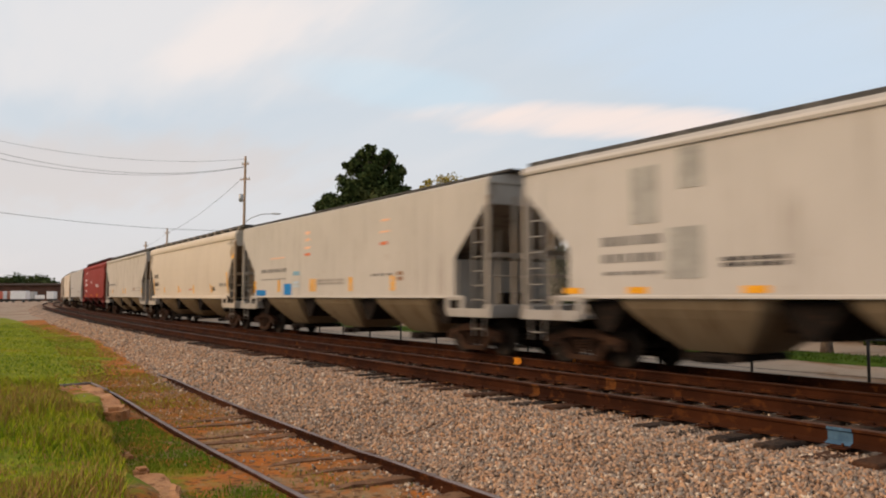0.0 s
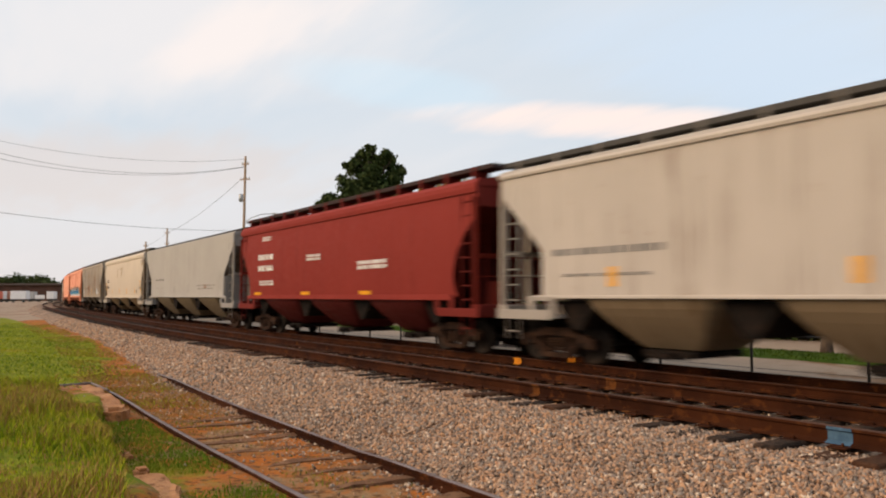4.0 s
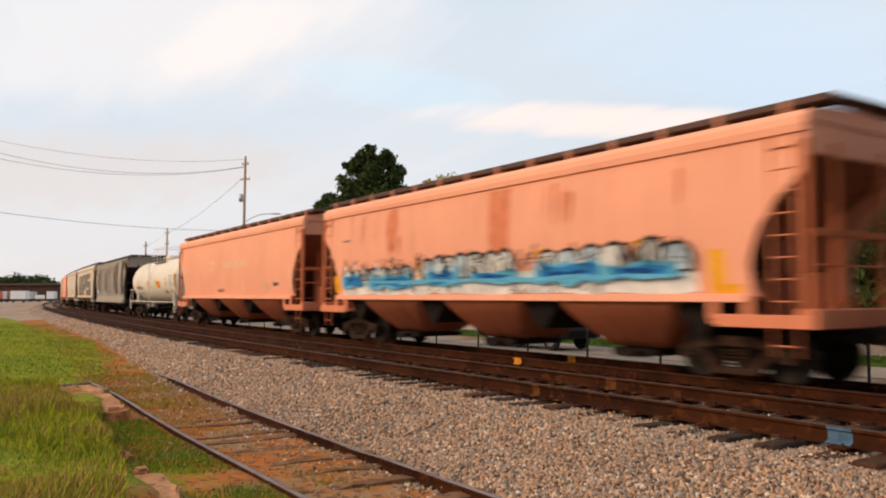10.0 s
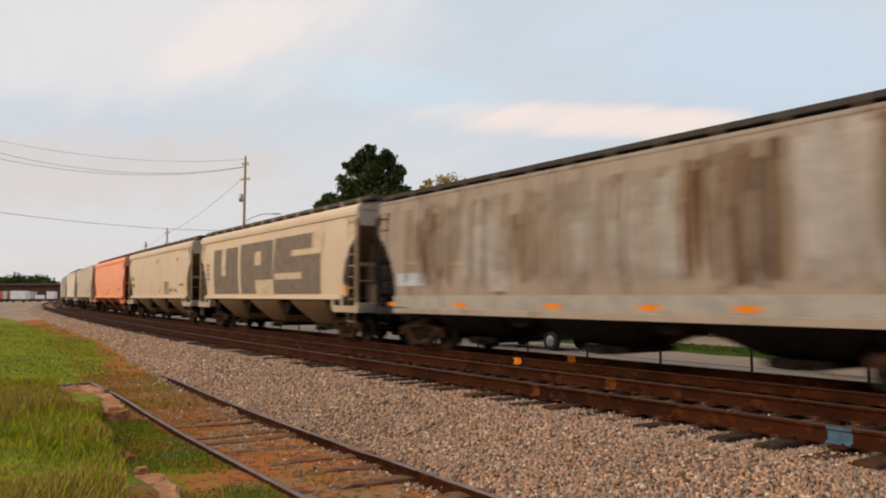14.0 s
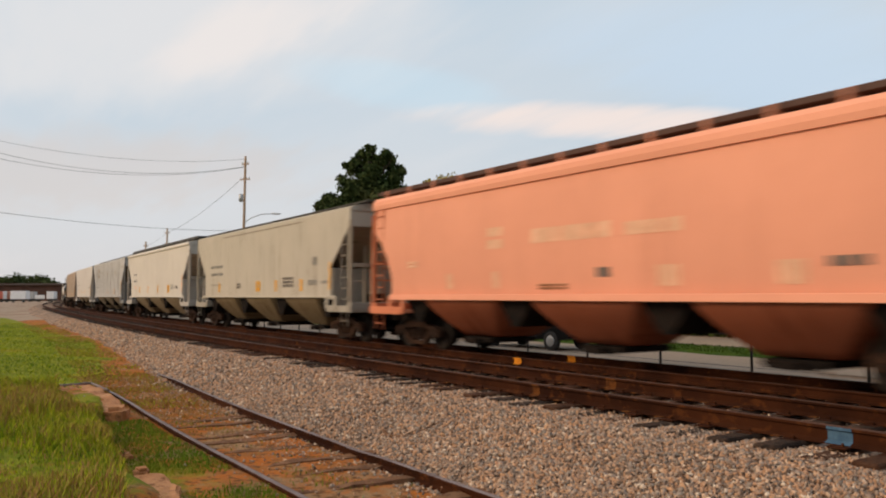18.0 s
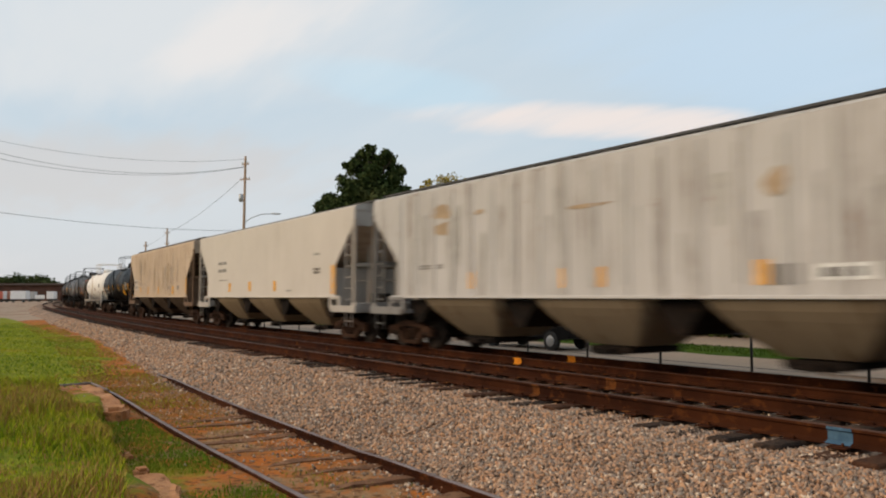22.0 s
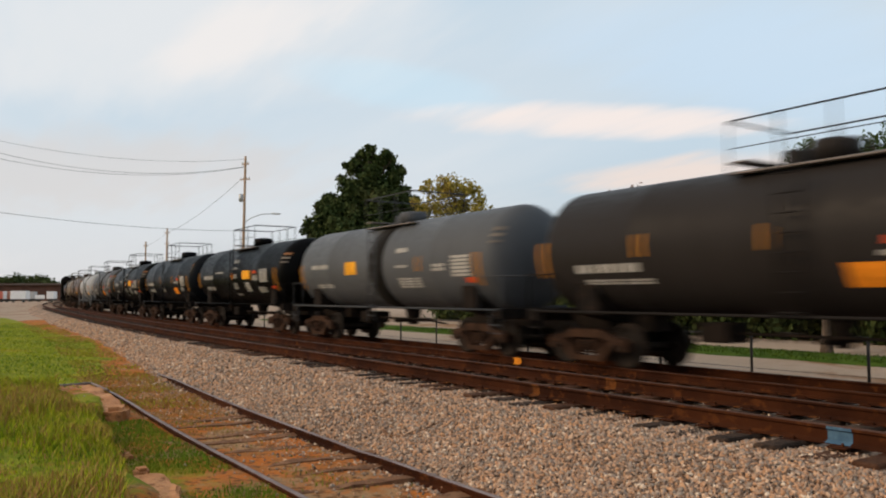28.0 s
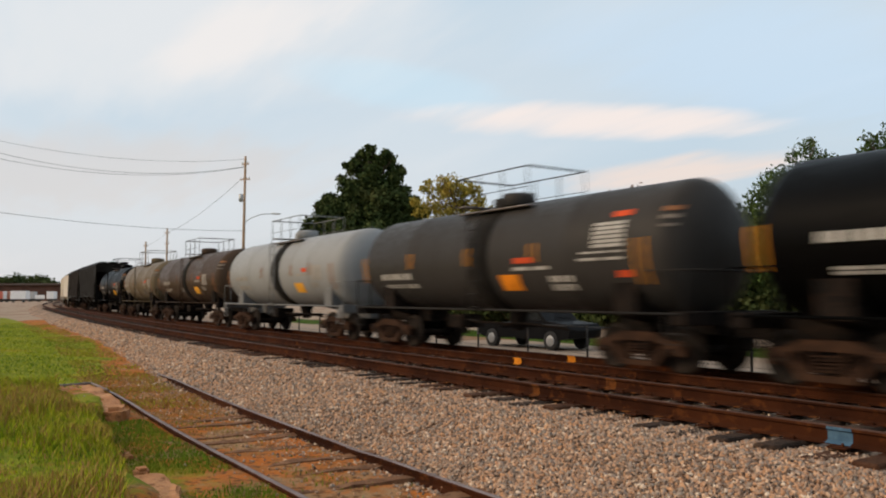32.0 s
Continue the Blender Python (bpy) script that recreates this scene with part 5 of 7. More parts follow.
def marks(car, rows, y):
    """Lettering as plain bars and patches, a hair proud of the near side: x, z, width, height, ink, [bars across, bars up]."""
    for k, (x, z, w, h, ink, *n) in enumerate(rows):
        nx, nz = n if n else (1, 1)
        quads = []
        for i in range(nx):
            for j in range(nz):
                a, b = x - w / 2 + w * (i + 0.08) / nx, x - w / 2 + w * (i + 0.92 - 0.1 * ((i * 7 + j * 3) % 3)) / nx
                c, d = z - h / 2 + h * (j + 0.12) / nz, z - h / 2 + h * (j + 0.85) / nz
                if nx == nz == 1:
                    a, b, c, d = x - w / 2, x + w / 2, z - h / 2, z + h / 2
                quads.append([(a, c), (b, c), (b, d), (a, d)])
        name = "lettering" if nx * nz > 1 or ink in ("black", "white", "grey", "pale") else "reflector_stripe" if ink in ("yellow", "amber", "gold") and w < 0.5 else "painted_patch"
        part(name, laid_on(y, quads, 0.0012 * (k % 7)).mesh("marks", INK[ink]), car)


def stains(car, y, seed, x0, x1, top, low, count, inks, ragged=0.0):
    """Runs of dirt of uneven width and length, thinning downwards from the top chord, gathered by their colour."""
    r = random.Random(seed)
    by_ink = {k: Solid() for k in inks}
    for k in range(count):
        x, w = r.uniform(x0, x1), r.choice((0.05, 0.09, 0.14, 0.24)) * r.uniform(0.7, 1.4)
        a = top - r.choice((0.0, 0.0, 0.0, 0.9)) * r.random()
        a -= ragged * r.random() * (top - low)
        b = max(low + r.uniform(0, 0.3), a - r.uniform(1.2, 3.2) * (1.0 - 0.6 * ragged))
        if b > a - 0.15:
            continue
        pts = [(x + w * 0.5, a - 0.02), (x + w, a - 0.1 * r.random()), (x + w * r.uniform(0.7, 1), (a + b) / 2), (x + w * r.uniform(0.55, 0.8), b + 0.1), (x + w * 0.5, b), (x + w * 0.25, b + 0.15 * r.random()),
               (x + w * r.uniform(0, 0.25), (a + b) / 2 + 0.1), (x, a - 0.06)]
        run = laid_on(y, [pts], 0.0004 * (k % 24))
        by_ink[r.choice(inks)].add(run.v, run.f)
    for ink, so in by_ink.items():
        if so.v:
            tagged(part("dirt_streaking", so.mesh("dirt_streaking", INK[ink]), car), kind="stuff")


def blots(car, rows, y, seed):
    """Rust and dirt that has bloomed through the paint: a few uneven lobes each, x, z, width, height, ink."""
    r = random.Random(seed)
    for k, (x, z, w, h, ink) in enumerate(rows):
        so = Solid()
        for j in range(6):
            cx, cz, s = x + r.uniform(-0.3, 0.3) * w, z + r.uniform(-0.3, 0.3) * h, r.uniform(0.2, 0.5)
            ring = [(cx + w * s * math.cos(a * 0.5712) * r.uniform(0.6, 1.1), cz + h * s * math.sin(a * 0.5712) * r.uniform(0.6, 1.1)) for a in range(11)]
            lobe = laid_on(y, [ring], 0.0008 * j + 0.001 * (k % 4))
            so.add(lobe.v, lobe.f)
        tagged(part("rust_blot", so.mesh("rust_blot", INK[ink]), car), kind="stuff")


def spray(car, rows, y):
    """Sprayed shapes: closed outlines of points (x, z), each in one ink, one over another."""
    for k, (ink, poly) in enumerate(rows):
        part("sprayed_shape", laid_on(y, [poly], 0.009 + 0.0012 * k).mesh("spray", INK[ink]), car)


def hopper(L, colour, dirt, label, style="angular", ribs=0, eave=4.40, sill=1.50, roofline=4.75, bay_colour=None, rim=None, hatch_dark=False, half=None, flush=False, inner=0.42):
    """A three-bay covered hopper car, with its Empty at rail height in its middle."""
    col = (*colour, dirt)
    car = thing("hopper_car", (0, 0, 0), label, "freight car", "cars of the passing train")
    tag = (round(half or L, 2), style, ribs, eave, sill, flush)
    L = 2 * (half + 0.62) if half else L
    E, W = L / 2 - 0.62, 1.58
    bulge = 0.10 if style == "round" else 0.0

    def yside(z):
        k = (z - sill) / (eave - sill)
        return W - bulge * (2 * k - 1) ** 2 if bulge else W

    def side_poly():
        if style == "round":
            cut = [(E, eave), (E, eave - 0.75), (E - 0.12, eave - 0.95), (E - 0.50, eave - 1.27), (E - 0.86, eave - 1.72), (E - 1.06, eave - 2.20), (E - 1.10, sill + 0.50), (E - 1.05, sill + 0.14), (E - 0.98, sill)]
        else:
            cut = [(E, eave), (E, eave - 0.50), (E - 0.12, 3.78), (E - 1.44, 2.56), (E - 1.48, 2.48), (E - 1.48, sill)]
        return cut

    def side(k):
        so = Solid()
        cut = side_poly()
        n = 9
        if k:
            zs = sorted({z for _, z in cut} | {sill + (eave - sill) * i / n for i in range(n + 1)})
            zz = [c[1] for c in cut][::-1]
            xx = [c[0] for c in cut][::-1]
            rings = []
            for z in zs:
                xe = float(np.interp(z, zz, xx))
                rings.append([(-xe, k * yside(z), z), (xe, k * yside(z), z), (xe, k * (yside(z) - 0.05), z), (-xe, k * (yside(z) - 0.05), z)])
            so.loft(rings)
        return so

    def core():
        """Slope sheets and end walls, set between the sides."""
        so = Solid()
        w = W - 0.07 - bulge
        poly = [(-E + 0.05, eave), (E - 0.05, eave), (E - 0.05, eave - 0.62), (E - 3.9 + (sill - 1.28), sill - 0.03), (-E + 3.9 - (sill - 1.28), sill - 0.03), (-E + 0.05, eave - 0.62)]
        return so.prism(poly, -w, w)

    def roof():
        so = Solid()
        e = W - 0.13 if style == "round" else W - 0.05 if flush else W
        sec = [(-e - 0.03, eave - 0.10), (-e - 0.045, eave - 0.02), (-e + 0.02, eave + 0.06), (-0.9, eave + 0.17), (0, eave + 0.20), (0.9, eave + 0.17), (e - 0.02, eave + 0.06), (e + 0.045, eave - 0.02), (e + 0.03, eave - 0.10)]
        return so.prism(sec, -E - 0.03, E + 0.03, axis="x")

    part("side_sheet", cached(("far_side_sheet", *tag), lambda: side(1), PAINT), car, None, "", col)
    part("side_sheet", cached(("side_sheet", *tag), lambda: side(-1), PAINT), car, None, "", col)
    # inner scales the car's colour down: shade of the end recess, painted in
    part("hull", cached(("hull", *tag), core, PAINT), car, None, "sloping end sheets with dirt and shade in their darker colour", (colour[0] * inner, colour[1] * inner * 0.87, colour[2] * inner * 0.77, min(1, dirt + 0.4)))
    part("roof", cached(("roof", *tag), roof, PAINT), car, None, "", (*[c * 0.85 for c in colour], dirt))
    # roof hatches and the raised walkways
    hat = (*([c * 0.5 for c in colour] if not hatch_dark else (0.06, 0.05, 0.05)), min(1, dirt + 0.3))
    if style == "round":
        hm = cached(("roof_hatch", "round"), lambda: Solid().lathe([(0, 0.42), (0.10, 0.42), (0.16, 0.36), (0.19, 0.1)], "z", 16).box(-0.5, 0.5, -0.03, 0.03, 0.16, 0.22, 0.01), PAINT)
        for i in range(10):
            part("roof_hatch", hm, car, (-E + 1.2 + (2 * E - 2.4) * i / 9, 0, eave + 0.17), "", hat)
    else:
        hm = cached(("roof_hatch", "trough"), lambda: Solid().loft([[(x, y * 0.34, z) for y, z in ((-1, 0), (-0.9, 0.14), (0, 0.2), (0.9, 0.14), (1, 0))] for x in (-1.6, 1.6)]).box(-1.2, -1.12, -0.4, 0.4, 0.1, 0.22, 0.01).box(1.12, 1.2, -0.4, 0.4, 0.1, 0.22, 0.01), PAINT)
        for i in range(5):
            part("roof_hatch", hm, car, (-E + 2.0 + (2 * E - 4) * i / 4, 0, eave + 0.17), "", hat)
    zb, yw = (roofline, 0.98) if style == "round" or not flush else (roofline - 0.09, 0.82)

    def board():
        so = Solid()
        for k in (-1, 1):
            so.box(-E - 0.25, E + 0.25, k * yw - 0.26, k * yw + 0.26, zb - (0.06 if flush and style != "round" else 0.12), zb, 0.01)
        for k in (-1, 1):
            so.box(k * (E + 0.0) - 0.25, k * (E + 0.0) + 0.25, -0.98, 0.98, zb - 0.035, zb - 0.002, 0.01)
        return so

    part("roof_walkway", cached(("roof_walkway", *tag, zb), board, PAINT), car, None, "", (*[0.03 + 0.09 * c for c in colour], 0.5))
    bearer = cached(("walkway_bracket", zb, yw, eave, flush), lambda: Solid().box(-0.055, 0.055, -yw - 0.29, -yw + 0.2, eave + 0.07, zb - (0.065 if flush and style != "round" else 0.012)).box(-0.055, 0.055, yw - 0.2, yw + 0.29, eave + 0.07, zb - (0.065 if flush and style != "round" else 0.012)).box(-0.04, 0.04, -yw + 0.2, yw - 0.2, eave + 0.1, eave + 0.2), PAINT)
    for i in range(int(2 * (E - 0.3) / 1.32) + 1):
        part("walkway_bracket", bearer, car, (-E + 0.3 + 1.32 * i, 0, 0), "", (*[(0.34 if style == "angular" or dirt > 0.9 else 0.62) * c for c in colour], dirt))
    # the rounded top chord that overhangs the side
    th, pr = (0.28, 0.085) if style == "round" else (0.14, 0.05)

    def chord():
        so = Solid()
        for q in (-1, 1):
            sec = [(q * (W - bulge - 0.02), eave - th), (q * (W - bulge + pr), eave - th + 0.015), (q * (W - bulge + pr + 0.02), eave - th * 0.5), (q * (W - bulge + pr), eave - 0.02), (q * (W - 0.12), eave + 0.09), (q * (W - 0.25), eave + 0.02)]
            so.prism(sec, -E, E, axis="x")
        return so

    if not flush:
        part("top_chord", cached(("top_chord", *tag), chord, PAINT), car, None, "", (*[min(0.8, c * 1.05) for c in colour], dirt * 0.6))
    # ribs of exterior-post cars
    if ribs:
        def rib_solid():
            so = Solid()
            z0, z1 = sill + 0.02, eave - 0.08
            so.loft([[(-0.06, 0, z), (-0.04, -0.028, z), (0.04, -0.028, z), (0.06, 0, z)] for z in (z0, z1)])
            return so
        rm = cached(("rib", sill, eave), rib_solid, PAINT)
        for k in (-1, 1):
            for i in range(ribs):
                x = -(E - 1.7) + 2 * (E - 1.7) * i / (ribs - 1)
                part("rib", rm, car, pose(x, k * W, 0, 0, 0, 0 if k < 0 else 180), "", col)
    # side sills, ends and bays
    so_, sz_ = (0.045, 0.10) if style == "round" else (0.022, 0.045)

    def side_sill():
        so = Solid()
        for k in (-1, 1):
            y0, y1 = sorted((k * (W + so_), k * (W - 0.05)))
            so.box(-E + 1.1, E - 1.1, y0, y1, sill - sz_, sill + 0.5 * sz_, 0.01)
        return so

    part("side_sill", cached(("side_sill", *tag), side_sill, PAINT), car, None, "", (*[min(0.8, c * 1.06) for c in colour], dirt * 0.6))

    def platform():
        so = Solid()
        x0, x1 = E - 1.9, L / 2 - 0.5
        so.box(x0, x1, -W, W, 1.02, 1.10, 0.015)
        for k in (-1, 1):
            so.box(x0 + 0.15, x1, k * W - 0.03, k * W + 0.03, 0.98, 1.20, 0.01)
        so.box(-0.35 + x1, x1, -W, W, 0.98, 1.3, 0.02)
        return so

    def draft_sill():
        return Solid().box(E - 4.2, L / 2 - 0.5, -0.3, 0.3, 0.72, 1.015, 0.02)

    def corner_plate():
        """Plate between side sill and platform, with a slot in it."""
        x0 = E - 1.9
        so = Solid().box(x0, x0 + 0.2, -0.025, 0.025, 1.1, sill, 0.01).box(x0 + 0.7, x0 + 0.9, -0.025, 0.025, 1.1, sill, 0.01)
        return so.box(x0 + 0.2, x0 + 0.7, -0.025, 0.025, sill - 0.1, sill, 0.01)

    def cage():
        so = Solid()
        x1 = L / 2 - 0.56
        for y in (-W + 0.03, -0.75, 0.75, W - 0.03):
            so.box(E - 0.06, E + 0.03, y - 0.045, y + 0.045, 1.1, eave - 0.4, 0.008)
        so.box(E - 0.06, E + 0.03, -W + 0.03, W - 0.03, 2.46, 2.58, 0.01)
        for y in (-W + 0.02, W - 0.02):
            so.box(x1 - 0.10, x1 - 0.04, y - 0.03, y + 0.03, 1.1, 2.9, 0.006)
        for y in (-0.55, 0.0, 0.55):
            so.box(E - 1.0, E - 0.92, y - 0.04, y + 0.04, 1.1, 3.3, 0.006)
        so.pipe([(x1 - 0.05, -W, 1.1), (x1 - 0.05, -W, 2.0), (x1 - 0.05, W, 2.0), (x1 - 0.05, W, 1.1)], 0.02)
        return so

    pm, cm = cached(("end_platform", *tag), platform, PAINT), cached(("end_frame", *tag), cage, PAINT)
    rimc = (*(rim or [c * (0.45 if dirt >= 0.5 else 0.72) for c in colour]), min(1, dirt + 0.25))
    for k in (0, 180):
        part("end_cap", cached(("end_cap", *tag), lambda: Solid().box(E - 0.05, E - 0.01, -W + 0.05, W - 0.05, eave - 0.62, eave - 0.04, 0.01), PAINT), car, pose(0, 0, 0, 0, 0, k), "", (*[0.85 * c for c in colour], min(1, dirt + 0.2)))
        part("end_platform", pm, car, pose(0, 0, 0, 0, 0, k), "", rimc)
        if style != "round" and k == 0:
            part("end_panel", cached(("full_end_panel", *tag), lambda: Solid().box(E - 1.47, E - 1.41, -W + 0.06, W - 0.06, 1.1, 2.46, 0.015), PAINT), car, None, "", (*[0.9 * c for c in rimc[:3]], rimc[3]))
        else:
            # set back in the end opening; the shade there is in its 0.4 colour
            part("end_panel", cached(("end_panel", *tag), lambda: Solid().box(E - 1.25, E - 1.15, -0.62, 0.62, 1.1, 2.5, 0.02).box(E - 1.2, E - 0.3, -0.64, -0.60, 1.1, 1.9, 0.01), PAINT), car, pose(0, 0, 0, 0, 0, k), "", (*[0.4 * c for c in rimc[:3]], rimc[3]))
        part("draft_sill", cached(("draft_sill", *tag), draft_sill, GRIME), car, pose(0, 0, 0, 0, 0, k))
        for y in (-W, W):
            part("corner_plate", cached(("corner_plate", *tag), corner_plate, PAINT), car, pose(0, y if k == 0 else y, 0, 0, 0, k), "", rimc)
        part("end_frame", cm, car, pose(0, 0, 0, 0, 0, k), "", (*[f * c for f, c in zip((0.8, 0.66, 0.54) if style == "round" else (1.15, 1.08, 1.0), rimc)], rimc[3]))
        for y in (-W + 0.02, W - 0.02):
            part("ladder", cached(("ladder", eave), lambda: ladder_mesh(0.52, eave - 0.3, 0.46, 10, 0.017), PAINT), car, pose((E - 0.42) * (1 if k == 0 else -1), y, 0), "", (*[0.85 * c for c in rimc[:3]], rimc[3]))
        part("brake_gear", cached(("brake_gear",), lambda: Solid().lathe([(0, 0.16), (0.5, 0.16)], "y", 12, (0, -0.25, 1.45)).box(-0.12, 0.12, -0.5, -0.3, 1.2, 1.6, 0.02).pipe([(0, 0.3, 1.35), (0, 0.9, 1.35), (0, 0.9, 2.2)], 0.025), GRIME), car, pose((E - 1.0) * (1 if k == 0 else -1), 0, 0, 0, 0, k))
        part("coupler", cached(("coupler",), coupler_mesh, GRIME), car, pose((L / 2 - 0.36) * (1 if k == 0 else -1), 0, 0, 0, 0, k))
    # bays: dirty brown, darkened further to carry the shade below the sill
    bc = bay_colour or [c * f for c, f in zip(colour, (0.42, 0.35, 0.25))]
    span = 2 * (E - 2.1) / 3

    def bay():
        so = Solid()
        rings = []
        h0, top, low = span * 0.375, sill - 0.05, 0.46
        for k in range(7):
            f = k / 6
            g = f ** 1.25
            a, w, z = h0 + (0.72 - h0) * g, W - 0.05 - 0.86 * f ** 1.15, top + (low - top) * f ** 0.92
            c = 0.16 * (1 - f) + 0.04
            rings.append([(-a, -w + c, z), (-a + c, -w, z), (a - c, -w, z), (a, -w + c, z), (a, w - c, z), (a - c, w, z), (-a + c, w, z), (-a, w - c, z)])
        so.loft(rings, smooth=style == "round")
        return so

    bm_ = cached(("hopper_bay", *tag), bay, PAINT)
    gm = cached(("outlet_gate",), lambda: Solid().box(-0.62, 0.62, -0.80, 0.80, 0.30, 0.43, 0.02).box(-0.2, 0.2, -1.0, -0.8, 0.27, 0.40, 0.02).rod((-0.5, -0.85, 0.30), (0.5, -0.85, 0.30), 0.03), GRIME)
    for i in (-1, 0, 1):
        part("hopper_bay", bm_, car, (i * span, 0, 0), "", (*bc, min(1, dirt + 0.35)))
        part("outlet_gate", gm, car, (i * span, 0, 0))
    # added black wedges that stand for the shadow in the open gaps between bays
    rm_ = cached(("inner_ridge", *tag), lambda: Solid().prism([(-0.62, sill - 0.1), (0.62, sill - 0.1), (0.12, 0.78), (-0.12, 0.78)], -W + 0.25, W - 0.25), GRIME)
    for i in (-1.5, -0.5, 0.5, 1.5):
        part("inner_ridge", rm_, car, (i * span * (1 if abs(i) < 1 else 0.97), 0, 0))
    part("centre_sill", cached(("centre_sill", round(L, 1)), lambda: Solid().box(-E + 1.0, E - 1.0, -0.25, 0.25, 0.85, 1.2, 0.02), GRIME), car)
    seat = 2.4 if style == "round" else 1.97
    for x in (-L / 2 + seat, L / 2 - seat):
        add_truck(car, x)
    return car, (lambda z: -(yside(z) + 0.006))


def tank(L, colour, dirt, label, radius=1.36, zc=2.50, band=None, railing=True, dome_colour=None, rail_colour=None, head=True):
    """A tank car: a domed cylinder on a stub sill frame, with a platform and railing round its manway."""
    col = (*colour, dirt)
    car = thing("tank_car", (0, 0, 0), label, "freight car", "cars of the passing train")
    B = L / 2 - 0.60
    prof = [(-B, 0.05)] + [(-B + 0.62 * (1 - math.cos(a)), radius * math.sin(a)) for a in (0.35, 0.7, 1.0, 1.25, 1.45)] + [(-B + 0.62, radius)]
    for x in (-B * 0.55, -B * 0.05, B * 0.5):
        prof += [(x - 0.03, radius), (x, radius + 0.006), (x + 0.03, radius)]
    prof += [(-a, r) for a, r in prof[:7][::-1]]
    part("tank", cached(("tank", round(L, 1), radius, zc), lambda: Solid().lathe(prof, "x", 48, (0, 0, zc)), TANKPAINT), car, None, "", col)
    dc = (*(dome_colour or colour), dirt)
    part("manway", cached(("manway", radius), lambda: Solid().lathe([(0, 0.45), (0.30, 0.45), (0.36, 0.40), (0.40, 0.1)], "z", 18, (0, 0, zc + radius - 0.08)).box(-0.9, -0.6, -0.2, 0.2, zc + radius - 0.05, zc + radius + 0.22, 0.03), TANKPAINT), car, None, "", dc)
    plat = cached(("platform", radius), lambda: Solid().box(-1.5, 1.5, -0.95, -0.55, zc + radius - 0.22, zc + radius - 0.18, 0.01).box(-1.5, 1.5, 0.55, 0.95, zc + radius - 0.22, zc + radius - 0.18, 0.01).box(-1.5, -1.1, -0.95, 0.95, zc + radius - 0.02, zc + radius + 0.02, 0.01), WALKWAY)
    part("platform", plat, car)
    rl = (*(rail_colour or [c * 0.7 for c in colour]), dirt)
    if railing:
        def rails():
            so = Solid()
            z0, z1 = zc + radius - 0.2, zc + radius + 0.76
            for y in (-0.95, 0.95):
                so.pipe([(-1.5, y, z0), (-1.5, y, z1), (1.5, y, z1), (1.5, y, z0)], 0.017)
                so.rod((-1.5, y, z0 + 0.45), (1.5, y, z0 + 0.45), 0.009)
                for x in (-0.5, 0.5):
                    so.rod((x, y, z0), (x, y, z1), 0.018)
            for x in (-1.5, 1.5):
                so.rod((x, -0.95, z1), (x, 0.95, z1), 0.022)
            return so
        part("railing", cached(("railing", radius), rails, PAINT), car, None, "", rl)
    part("side_ladder", cached(("side_ladder", radius), lambda: ladder_mesh(0.75, zc + radius - 0.25, 0.45, 9), PAINT), car, (0.0, -radius - 0.12, 0), "", rl)
    part("side_ladder", cached(("side_ladder", radius), lambda: ladder_mesh(0.75, zc + radius - 0.25, 0.45, 9), PAINT), car, (0.0, radius + 0.12, 0), "", rl)

    def frame_ends():
        so = Solid()
        x0, x1 = B - 2.6, L / 2 - 0.5
        so.box(x0, x1, -0.35, 0.35, 0.75, 1.15, 0.02)
        so.box(x1 - 0.3, x1, -1.45, 1.45, 0.95, 1.22, 0.02)
        so.box(B - 1.5, x1, -1.45, -1.05, 1.14, 1.18, 0.01).box(B - 1.5, x1, 1.05, 1.45, 1.14, 1.18, 0.01)
        for k in (-1, 1):
            so.loft([[(B - 1.9, k * 0.3, 0.95), (B - 1.3, k * 0.3, 0.95), (B - 1.3, k * 0.3, 1.3), (B - 1.9, k * 0.3, 1.3)],
                     [(B - 1.9, k * 1.2, 1.12), (B - 1.3, k * 1.2, 1.12), (B - 1.3, k * 1.2, 1.95), (B - 1.9, k * 1.2, 1.95)]])
        return so

    fm = cached(("bolster_frame", round(L, 1), radius, sum(colour) > 0.6), frame_ends, PAINT if sum(colour) > 0.6 else GRIME)

    def grabs():
        so = Solid()
        x1 = L / 2 - 0.52
        for y in (-1.42, 1.42):
            so.pipe([(x1 - 0.9, y, 1.18), (x1 - 0.9, y, 2.0), (x1, y, 2.0), (x1, y, 0.6), (x1 - 0.45, y, 0.6), (x1 - 0.45, y, 1.18)], 0.02)
            so.rod((x1 - 0.45, y, 0.8), (x1, y, 0.8), 0.018)
        so.rod((x1, -1.42, 2.0), (x1, 1.42, 2.0), 0.02)
        return so

    gm = cached(("end_grabs", round(L, 1)), grabs, PAINT)
    for k in (0, 180):
        part("bolster_frame", fm, car, pose(0, 0, 0, 0, 0, k), "", (*[0.6 * c for c in colour], min(1, dirt + 0.3)))
        part("end_handrail", gm, car, pose(0, 0, 0, 0, 0, k), "", rl)
        part("coupler", cached(("coupler",), coupler_mesh, GRIME), car, pose((L / 2 - 0.36) * (1 if k == 0 else -1), 0, 0, 0, 0, k))
    part("side_rail", cached(("side_rail", round(L, 1)), lambda: Solid().rod((-L / 2 + 0.6, -1.44, 1.17), (L / 2 - 0.6, -1.44, 1.17), 0.028).rod((-L / 2 + 0.6, 1.44, 1.17), (L / 2 - 0.6, 1.44, 1.17), 0.028), PAINT), car, None, "", rl)
